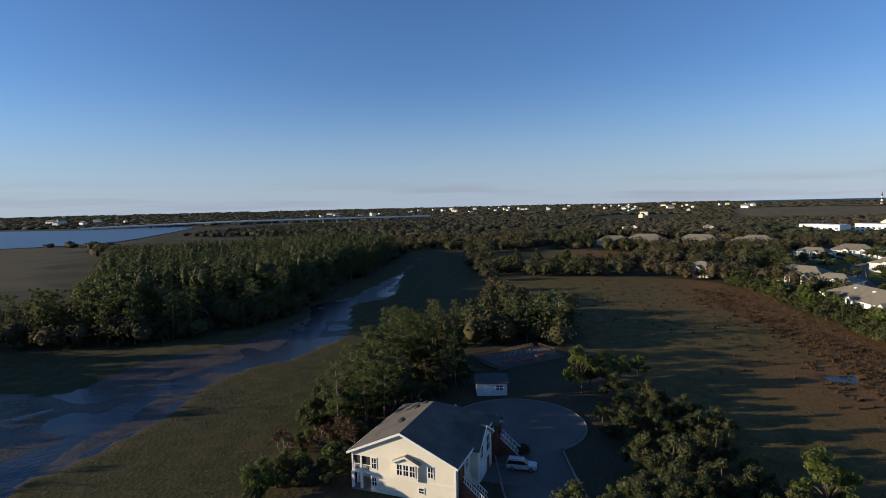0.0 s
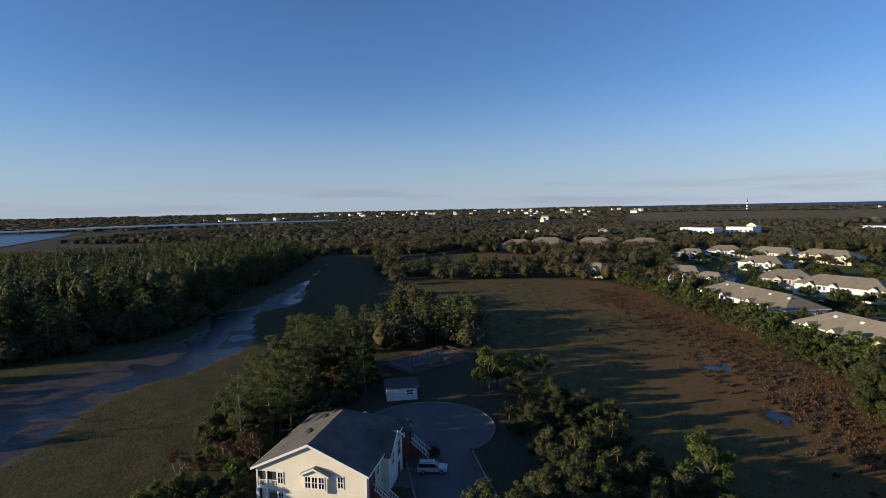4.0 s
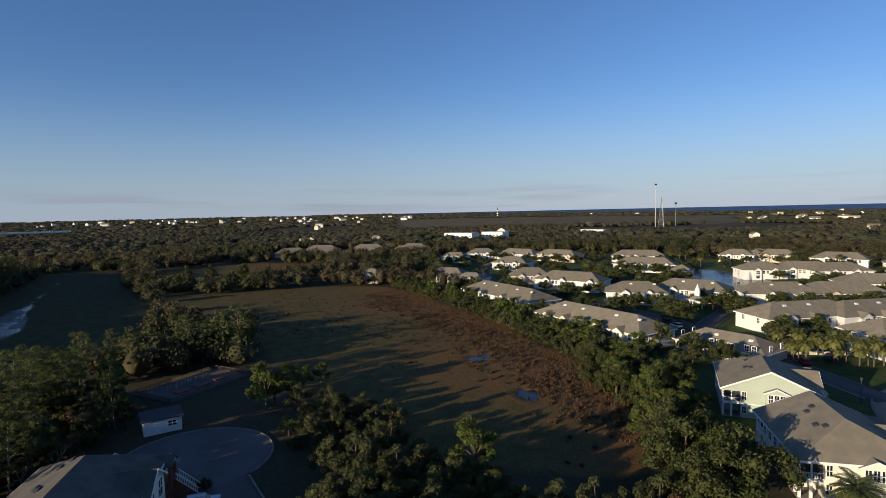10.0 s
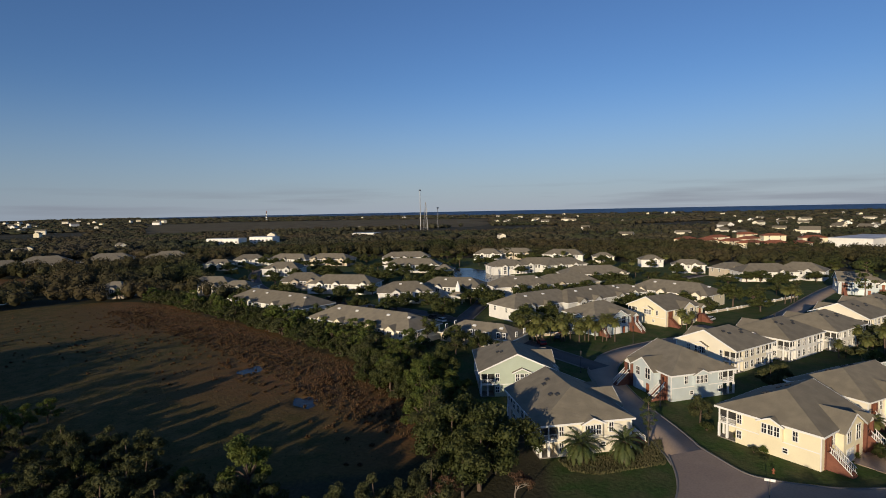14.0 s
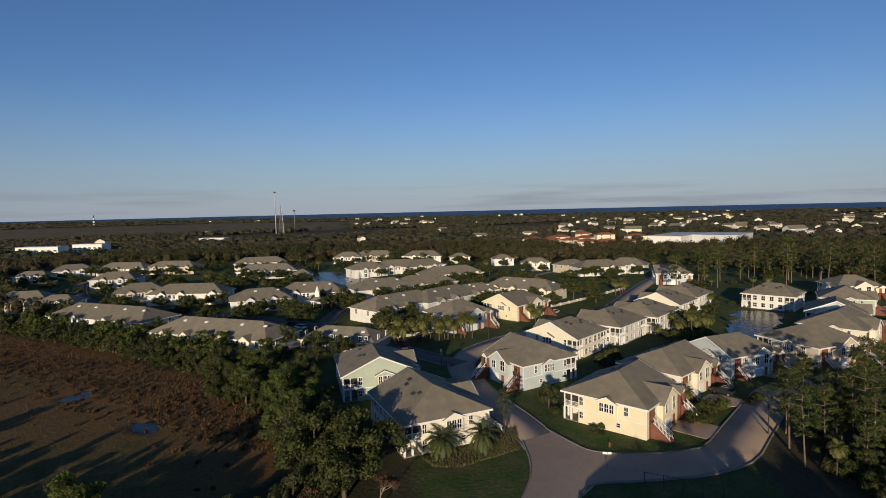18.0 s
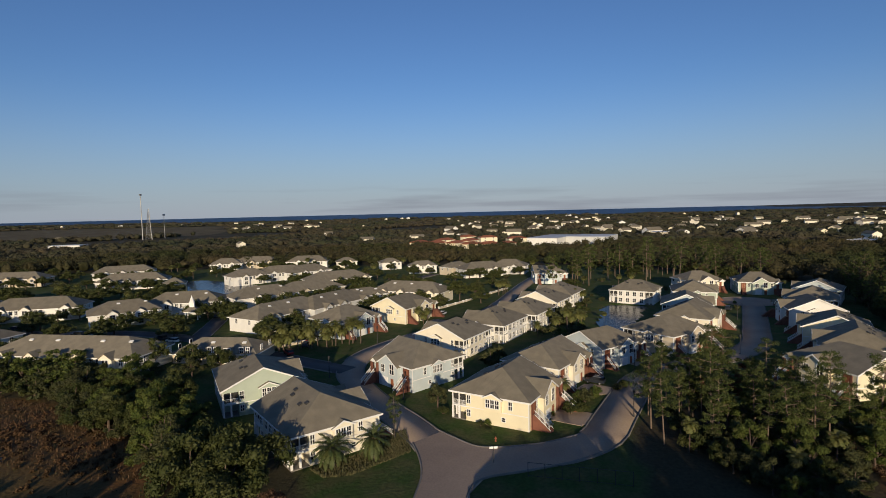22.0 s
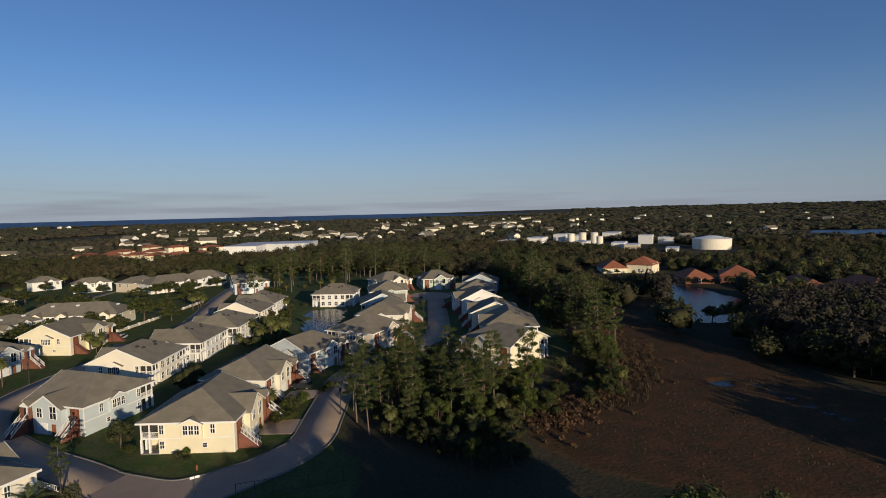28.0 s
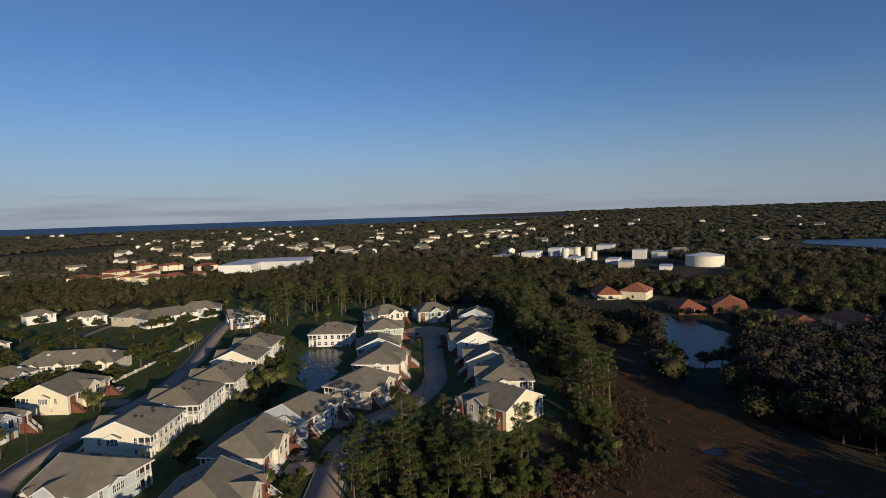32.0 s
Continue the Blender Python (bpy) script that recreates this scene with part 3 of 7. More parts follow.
def junction():
    bm = shape()
    slab(bm, [(x, y, 0.072) for x, y in JUNCTION], 0.4)
    ob = tagged(new("junction", done(bm, "junction", "paver")), "wide brick-paved road junction partly in shade", "road", kind="structure")
    for line in ([(62, 13), (71.6, 13.1), (78, 13), (83.8, 14.1), (90, 16.3)], [(96.5, 13.2), (93.9, 10.6), (89.5, 5.5), (89.2, 2), (89.7, -1), (91.6, -6.7), (95.5, -12.9)], [(62, 5.6), (73.4, 5.6), (78.3, 3.6), (81, -2.5), (84.5, -10), (88.4, -15.5)]):
        p = smooth_line(line, 1.0)
        d = np.gradient(p, axis=0)
        nrm = np.stack([-d[:, 1], d[:, 0]], 1) / np.linalg.norm(d, axis=1)[:, None]
        v, q = [], []
        for a, n_ in zip(p, nrm):
            for w, z in ((-0.15, -0.3), (-0.15, 0.17), (0.15, 0.17), (0.15, -0.3)):
                v.append((a[0] + n_[0] * w, a[1] + n_[1] * w, z))
        for i in range(len(p) - 1):
            for j in range(3):
                q.append((4 * i + j, 4 * i + j + 1, 4 * i + j + 5, 4 * i + j + 4))
        part("kerb", quick_mesh("kerb", v, q, "concrete"), None, ob, "pale concrete kerb")


junction()


def disc(name, cx, cy, r, z, mat, label, category, parent=None, n=48, squash=1.0, turn=0.0):
    bm = shape()
    pts = []
    for k in range(n):
        a = k * math.tau / n
        x, y = r * math.cos(a), r * squash * math.sin(a)
        pts.append((cx + x * math.cos(turn) - y * math.sin(turn), cy + x * math.sin(turn) + y * math.cos(turn), z))
    slab(bm, pts, 0.4)
    ob = new(name, done(bm, name, mat))
    if parent:
        ob.parent = parent
    return tagged(ob, label, category, kind="structure") if not parent else ob


def ring(cx, cy, r, z, width, a0, a1, parent):
    v, q, n = [], [], 40
    for k in range(n + 1):
        a = radians(a0 + (a1 - a0) * k / n)
        for rr, zz in ((r, -0.3), (r, z), (r + width, z), (r + width, -0.3)):
            v.append((cx + rr * math.cos(a), cy + rr * math.sin(a), zz))
    for k in range(n):
        for j in range(3):
            q.append((4 * k + j, 4 * k + j + 1, 4 * k + j + 5, 4 * k + j + 4))
    part("kerb", quick_mesh("kerb", v, q, "concrete"), None, parent, "pale concrete kerb")


circle = disc("turning_circle", 12.5, 96, 12.3, 0.068, "asphalt", "round asphalt turning circle striped by low sun", "road")
ring(12.5, 96, 12.3, 0.17, 0.3, -60, 160, circle)
circle = disc("turning_circle", 233, -99, 11, 0.068, "paver", "paved turning circle at the lane's end", "road")
ring(233, -99, 11, 0.17, 0.3, -150, 100, circle)


def driveway(cx, cy, heading, length, width, mat="paver"):
    bm = shape()
    box(bm, -length / 2, -width / 2, -0.3, length / 2, width / 2, 0.064)
    bmesh.ops.bevel(bm, geom=[e for e in bm.edges if abs(e.verts[0].co.z - e.verts[1].co.z) > 0.1], offset=1.0, segments=3, affect="EDGES")
    ob = new("driveway", done(bm, "driveway", mat))
    ob.matrix_world = pose(cx, cy, 0, 0, 0, heading)
    tagged(ob, "brick-paved driveway in front of a garage", "driveway", kind="structure")


def lattice(bm, ys, zs, solid, x0, x1, mat=0):
    """One connected grille in the plane across x: the cells for which solid(i, j) holds, from x0 to x1 thick."""
    v = {}

    def at(i, j, k):
        if (i, j, k) not in v:
            v[i, j, k] = bm.verts.new(((x0, x1)[k], ys[i], zs[j]))
        return v[i, j, k]

    ny, nz = len(ys) - 1, len(zs) - 1
    full = {(i, j) for i in range(ny) for j in range(nz) if solid(i, j)}
    for i, j in full:
        quads = [[(i, j, 1), (i + 1, j, 1), (i + 1, j + 1, 1), (i, j + 1, 1)], [(i, j, 0), (i, j + 1, 0), (i + 1, j + 1, 0), (i + 1, j, 0)]]
        for di, dj, a, b in ((-1, 0, (i, j), (i, j + 1)), (1, 0, (i + 1, j + 1), (i + 1, j)), (0, -1, (i + 1, j), (i, j)), (0, 1, (i, j + 1), (i + 1, j + 1))):
            if (i + di, j + dj) not in full:
                quads.append([(*a, 0), (*a, 1), (*b, 1), (*b, 0)])
        for q in quads:
            bm.faces.new([at(*c) for c in q]).material_index = mat


def bars(lo, hi, count, half):
    """Cuts for so many bars between lo and hi, with the border cells outside."""
    out = []
    for k in range(count):
        c = lo + (hi - lo) * (k + 1) / (count + 1)
        out += [c - half, c + half]
    return [lo, *out, hi]


# ---- windows and doors, shared by all houses ----
CACHE = {}


def cached(key, make):
    if key not in CACHE:
        CACHE[key] = make()
    return CACHE[key]


def window_frame(w, h, count):
    bm = shape()
    t = 0.12
    ys = [-w / 2 - t, *bars(-w / 2, w / 2, count, 0.035), w / 2 + t]
    zs = [-t, *bars(0, h, 1, 0.04), h + t]
    lattice(bm, ys, zs, lambda i, j: i % 2 == 0 or j % 2 == 0, -0.1, 0.09)
    return done(bm, "window", "trim")


def window_pane(w, h):
    bm = shape()
    box(bm, -0.1, -w / 2, -0.02, 0.03, w / 2, h)
    return done(bm, "pane", "dark_glass")


def put_window(house, x, y, z, turn, w=1.0, h=1.5, count=1):
    """A window whose outer face looks along +x, turned by so many degrees."""
    if house.matrix_world.translation.length > 140:
        far_window(house, x, y, z, turn, w, h)
        return
    ob = part("window", cached(("frame", w, h, count), lambda: window_frame(w, h, count)), None, house)
    ob.matrix_local = pose(x, y, z, 0, 0, turn)
    part("pane", cached(("pane", w, h), lambda: window_pane(w, h)), None, ob)


def put(house, name, make, key, m, mat_label=""):
    ob = part(name, cached(key, make), None, house, mat_label)
    ob.matrix_local = m
    return ob


def garage_mesh():
    bm = shape()
    box(bm, -0.05, -1.25, 0, 0.06, 1.25, 2.2)
    for k in range(4):
        for j in range(4):
            box(bm, 0.05, -1.15 + j * 0.58, 0.1 + k * 0.53, 0.085, -0.65 + j * 0.58, 0.52 + k * 0.53)
    return done(bm, "garage_door", "trim")


def door_mesh():
    bm = shape()
    box(bm, -0.05, -0.5, 0, 0.05, 0.5, 2.1)
    for z in (0.2, 1.15):
        for y in (-0.4, 0.06):
            box(bm, 0.04, y, z, 0.075, y + 0.34, z + 0.75)
    return done(bm, "door", "door")


def gable_roof(bm, x0, x1, y0, y1, z, rise, over=0.35, thick=0.16, back=0.0):
    """A small gable roof whose ridge runs along x, its eaves at y0 and y1."""
    ym = (y0 + y1) / 2
    s = rise / ((y1 - y0) / 2)
    lo = z - over * s
    slab(bm, [(x0, y0 - over, lo), (x1 + over, y0 - over, lo), (x1 + over, ym, z + rise), (x0 - back, ym, z + rise)], thick)
    slab(bm, [(x1 + over, y1 + over, lo), (x0, y1 + over, lo), (x0 - back, ym, z + rise), (x1 + over, ym, z + rise)], thick)


def prism(bm, pts, axis, a, b):
    """A polygon in the plane across an axis, drawn out from a to b along it."""
    def at(u, v, w):
        return (w, u, v) if axis == "x" else (u, w, v)
    lo, hi = [bm.verts.new(at(u, v, a)) for u, v in pts], [bm.verts.new(at(u, v, b)) for u, v in pts]
    bm.faces.new(lo[::-1])
    bm.faces.new(hi)
    for i in range(len(pts)):
        j = (i + 1) % len(pts)
        bm.faces.new((lo[i], lo[j], hi[j], hi[i]))


def railing_mesh(length, height=0.95, mat="trim"):
    bm = shape()
    n = max(2, int(length / 0.2))
    lattice(bm, [0, 0.05, *bars(0.05, length - 0.05, n, 0.02)[1:-1], length - 0.05, length], [0.05, 0.1, 0.17, height - 0.08, height], lambda i, j: j in (1, 3) or (i % 2 == 0 and j == 2), -0.03, 0.03)
    return done(bm, "railing", mat)


D, EAVE, PITCH = 15.8, 5.6, 0.45
RIDGE = EAVE + D / 2 * PITCH


def carriage_house(cx, cy, heading, length=18.0, ends=("gable", "hip"), siding="ivory", label="", shingle="roof"):
    """A two-storey pair of homes. Local +x is the street front, the ridge runs along y."""
    h = thing("house", pose(cx, cy, 0, 0, 0, heading), label, "house", "two-storey paired homes")
    L, hx = length / 2, D / 2
    # walls, with a recess for a screened porch at each rear corner
    bm = shape()
    px, py = 3.0, 3.2
    box(bm, -hx + px, -L, -0.3, hx, L, EAVE - 0.04)
    box(bm, -hx, -L + py, -0.3, -hx + px + 0.01, L - py, EAVE - 0.045)
    for s, kind in ((-1, ends[0]), (1, ends[1])):
        a, b = sorted((s * L + s * 0.004, s * (L - 0.3)))
        if kind == "gable":
            prism(bm, [(-hx, 4.95), (hx, 4.95), (hx, EAVE - 0.06), (0, RIDGE - 0.12), (-hx, EAVE - 0.06)], "y", a, b)
        else:
            box(bm, -hx, a, 4.95, hx, b, EAVE - 0.05)
        box(bm, -hx, min(s * L, s * (L - py)), 4.95, -hx + 0.2, max(s * L, s * (L - py)), EAVE - 0.05)
    part("wall", bm, siding, h)
    # main roof
    o, run = 0.5, 6.2
    y0 = -L - o if ends[0] == "gable" else -L + run
    y1 = L + o if ends[1] == "gable" else L - run
    ez = EAVE - o * PITCH + 0.12
    bm = shape()
    c = [(-hx - o, -L - o, ez), (hx + o, -L - o, ez), (hx + o, L + o, ez), (-hx - o, L + o, ez)]
    r0, r1 = (0, y0, RIDGE + 0.12), (0, y1, RIDGE + 0.12)
    slab(bm, [c[1], c[2], r1, r0], 0.22)
    slab(bm, [c[3], c[0], r0, r1], 0.22)
    if ends[0] != "gable":
        slab(bm, [c[0], c[1], r0], 0.22)
    if ends[1] != "gable":
        slab(bm, [c[2], c[3], r1], 0.22)
    roof = part("roof", bm, shingle, h)
    bm = shape()
    for x, ya, xb, yb in ((-hx - o - 0.03, -L - o, -hx - o + 0.03, L + o), (hx + o - 0.03, -L - o, hx + o + 0.03, L + o)):
        box(bm, x, ya, ez - 0.3, xb, yb, ez + 0.01)
    for s, kind in ((-1, ends[0]), (1, ends[1])):
        y = s * (L + o)
        if kind == "gable":
            for sx_ in (-1, 1):
                prism(bm, [(sx_ * (hx + o), ez - 0.3), (0, RIDGE - 0.2), (0, RIDGE + 0.135), (sx_ * (hx + o), ez + 0.015)], "y", y - 0.04, y + 0.04)
        else:
            box(bm, -hx - o, y - 0.03, ez - 0.3, hx + o, y + 0.03, ez + 0.01)
    part("fascia", bm, "trim", roof, "white fascia boards")
    for vx, vy in ((-2.6, -L * 0.35), (-3.4, -L * 0.22), (-2.8, L * 0.3), (-1.8, L * 0.42)):
        def vent():
            b = shape()
            box(b, -0.35, -0.5, 0, 0.35, 0.5, 0.28)
            bmesh.ops.bevel(b, geom=b.edges[:], offset=0.08, segments=1, affect="EDGES")
            return done(b, "roof_vent", "vent")
        put(roof, "roof_vent", vent, "vent", pose(vx, vy, RIDGE - abs(vx) * PITCH + 0.06, 0, -24, 0), "dark roof vent")
    # each end: bay with three windows under its own gable, single windows, porch
    for s in (-1, 1):
        turn = s * 90
        bm = shape()
        ya, yb = sorted((s * (L - 0.05), s * (L + 0.55)))
        bx = 0.9
        prism(bm, [(bx - 1.75, 2.75), (bx + 1.75, 2.75), (bx + 1.75, 5.3), (bx, 6.1), (bx - 1.75, 5.3)], "y", ya, yb)
        bay = part("bay", bm, siding, h)
        bm = shape()
        ym, zz = s * (L + 0.55 + 0.35), 5.38
        yin = s * (L - 2.2)
        for q in (-1, 1):
            pts = [(bx + q * 2.1, s * (L - 0.3), zz - 0.16), (bx + q * 2.1, ym, zz - 0.16), (bx, ym, zz + 0.84), (bx, yin, zz + 0.84)]
            slab(bm, pts, 0.14)
        part("bay_roof", bm, "roof", bay)
        bm = shape()
        for q in (-1, 1):
            prism(bm, [(bx + q * 2.12, zz - 0.38), (bx, zz + 0.6), (bx, zz + 0.855), (bx + q * 2.12, zz - 0.145)], "y", ym - 0.04 if s > 0 else ym - 0.04, ym + 0.04)
        part("bay_trim", bm, "trim", bay)
        for k in (-1, 0, 1):
            put_window(h, bx + k * 0.96, s * (L + 0.55), 3.4, turn, 0.72, 1.5)
        put_window(h, 4.3, s * L, 3.4, turn, 0.68, 1.5)
        put_window(h, -4.3, s * L, 3.4, turn, 0.68, 1.5)
        put_window(h, -4.3, s * L, 0.9, turn, 0.68, 1.2)
        put_window(h, 2.9, s * L, 1.0, turn, 0.7, 0.7, 0)
        # corner boards and belt
        bm = shape()
        box(bm, hx - 0.12, *sorted((s * L - s * 0.1, s * L + s * 0.05))[:1], 0, hx + 0.05, sorted((s * L - s * 0.1, s * L + s * 0.05))[1], EAVE - 0.1)
        part("corner_board", bm, "trim", h)
        # rear porch
        yp = sorted((s * L, s * (L - py)))
        bm = shape()
        box(bm, -hx, yp[0], 2.45, -hx + px, yp[1], 2.75)
        porch = part("porch", bm, "trim", h, "rear corner porch with white posts")
        for x, y in ((-hx + 0.1, s * (L - 0.12)), (-hx + 1.5, s * (L - 0.12)), (-hx + 0.1, s * (L - py / 2))):
            def post():
                b = shape()
                box(b, -0.1, -0.1, 2.4, 0.1, 0.1, 4.96)
                box(b, -0.17, -0.17, -0.2, 0.17, 0.17, 2.46)
                return done(b, "post", "trim")
            put(porch, "post", post, "porch_post", pose(x, y, 0))
        # solid block: insect screen and the porch's inner shade in one colour
        bm = shape()
        box(bm, -hx + 0.32, yp[0] + 0.3, 2.75, -hx + px - 0.1, yp[1] - 0.3, 4.9)
        part("screen", bm, "screen", porch, "dark block for insect screen and porch shade")
        bm = shape()
        box(bm, -hx - 0.1, yp[0] - 0.1, -0.3, -hx + px, yp[1] + 0.1, 0.12)
        part("patio", bm, "concrete", porch, "concrete patio slab")
        for rm in (pose(-hx + 0.08, yp[0], 2.75), pose(-hx + px, s * (L - 0.1), 2.75, 0, 0, 90)):
            ob = part("railing", cached("rail3", lambda: railing_mesh(3.0)), None, porch)
            ob.matrix_local = rm
    # front: one gabled bay over the garage between two brick entries with stairs
    street = Vector((math.cos(radians(heading)), math.sin(radians(heading))))
    along = Vector((-street.y, street.x))
    plain = 1 if along.dot(Vector((cx, cy))) < 0 else -1  # the entry that lies under the main eaves
    w = min(3.5, L - 3.0)
    by = -plain * min(0.5, L - 3.0 - w)
    bm = shape()
    prism(bm, [(by - w, -0.3), (by + w, -0.3), (by + w, 5.3), (by, 5.3 + w * 0.6), (by - w, 5.3)], "x", hx - 0.1, hx + 1.1)
    front = part("front_bay", bm, siding, h)
    bm = shape()
    gable_roof(bm, hx - 1.0, hx + 1.1, by - w, by + w, 5.42, w * 0.6, 0.4, 0.16, 4.0)
    part("bay_roof", bm, shingle, front)
    bm = shape()
    for q in (-1, 1):
        prism(bm, [(by + q * (w + 0.4), 4.86), (by, 5.12 + w * 0.6), (by, 5.43 + w * 0.6), (by + q * (w + 0.4), 5.17)], "x", hx + 1.46, hx + 1.53)
    part("bay_trim", bm, "trim", front)
    put_window(h, hx + 1.1, by - w * 0.5, 3.2, 0, 1.2, 1.7, 1)
    put_window(h, hx + 1.1, by + w * 0.45, 3.1, 0, 1.5, 2.3, 1)
    put(h, "garage_door", garage_mesh, "garage", pose(hx + 1.1, by - 1.2, 0))
    put(h, "side_door", door_mesh, "door", pose(hx + 1.1, by + 1.6, 0), "stained timber door")
    near_home = math.hypot(cx, cy) < 200
    for s in (-1, 1):
        ey = s * (L - (2.1 if s == plain else 1.5))
        if L - 2.85 - w > 1.2:
            put_window(h, hx, s * (w + L - 2.85) / 2 + by / 2, 3.3, 0, 0.9, 1.6)
        out = 0.14 if s == plain else 1.3
        bm = shape()
        if s == plain:
            lattice(bm, [ey - 1.05, ey - 0.62, ey + 0.62, ey + 1.05], [-0.3, 2.72, 4.75, 5.2], lambda i, j: not (i == 1 and j == 1), hx - 0.05, hx + out)
            entry = part("entry", bm, "brick", h, "red brick entry under the eaves")
        else:
            box(bm, hx - 0.1, ey - 1.35, -0.3, hx + out, ey + 1.35, 2.72)
            entry = part("entry", bm, "brick", h, "red brick entry base")
            bm = shape()
            gable_roof(bm, hx - 1.0, hx + 1.35, ey - 1.35, ey + 1.35, 5.25, 0.95, 0.3, 0.14, 1.5)
            part("entry_roof", bm, shingle, entry)
            bm = shape()
            prism(bm, [(ey - 1.35, 4.8), (ey + 1.35, 4.8), (ey + 1.35, 5.1), (ey, 6.05), (ey - 1.35, 5.1)], "x", hx, hx + 1.3)
            part("portico", bm, "trim", entry, "white portico")
            for q in (-1.12, 1.12) if near_home else ():
                bm = shape()
                box(bm, hx + 0.88, ey + q - 0.26, 2.7, hx + 1.36, ey + q + 0.26, 4.82)
                part("brick_pier", bm, "brick", entry, "red brick pier")
        put(h, "front_door", door_mesh, "door", pose(hx + 0.05, ey, 2.72))
        bm = shape()
        steps = [(hx + out, -0.3), (hx + out, 2.7)]
        for k in range(15):
            z = 2.72 - (k + 1) * 0.17
            steps += [(hx + out + 0.5 + k * 0.2, z), (hx + out + 0.7 + k * 0.2, z)] if k else [(hx + out + 0.5, 2.7), (hx + out + 0.5, z), (hx + out + 0.7, z)]
        steps.append((hx + out + 3.5, -0.3))
        prism(bm, steps[::-1], "y", ey - 0.65, ey + 0.65)
        stairs = part("stairs", bm, "brick", h, "red brick front stairs")
        if not near_home:
            continue
        for q in (-0.72, 0.72):
            bm = shape()
            a, b = Vector((hx + out + 0.4, ey + q, 2.72)), Vector((hx + out + 3.4, ey + q, 0.2))
            slope = (b.z - a.z) / (b.x - a.x)
            lattice(bm, [a.x, *bars(a.x, b.x, 12, 0.03)[1:-1], b.x], [0.1, 0.2, 0.88, 0.98], lambda i, j: j != 1 or i % 2 == 1, -0.04, 0.04)
            for v in bm.verts:
                x = v.co.y
                v.co = Vector((x, ey + q + v.co.x, a.z + slope * (x - a.x) + v.co.z))
            part("stair_rail", bm, "trim", stairs, "white stair railing")
    # rear windows
    n = int((2 * L - 2 * py) / 2.3)
    for k in range(n):
        y = -L + py + (k + 0.5) * (2 * L - 2 * py) / n
        for z, hh in ((3.3, 1.6), (0.7, 1.5)):
            put_window(h, -hx, y, z, 180, 1.2, hh)
    # belt boards round the walls between the storeys
    for s in (-1, 1):
        bm = shape()
        box(bm, -hx + px, *sorted((s * (L - 0.02), s * (L + 0.03)))[:1], 2.55, hx, sorted((s * (L - 0.02), s * (L + 0.03)))[1], 2.72)
        part("belt_board", bm, "trim", h)
    return h


def window_mesh(w, h):
    """A whole window in one mesh, for homes farther off."""
    bm = shape()
    t = 0.13
    lattice(bm, [-w / 2 - t, *bars(-w / 2, w / 2, 1, 0.035), w / 2 + t], [-t, *bars(0, h, 1, 0.04), h + t], lambda i, j: i % 2 == 0 or j % 2 == 0, -0.1, 0.09)
    k = len(bm.faces)
    box(bm, -0.1, -w / 2, 0, 0.03, w / 2, h)
    for i, f in enumerate(bm.faces):
        f.material_index = 1 if i >= k else 0
    me = done(bm, "window", "trim")
    me.materials.append(M["dark_glass"])
    return me


def far_window(house, x, y, z, turn, w=1.0, h=1.6):
    ob = part("window", cached(("far", w, h), lambda: window_mesh(w, h)), None, house)
    ob.matrix_local = pose(x, y, z, 0, 0, turn)


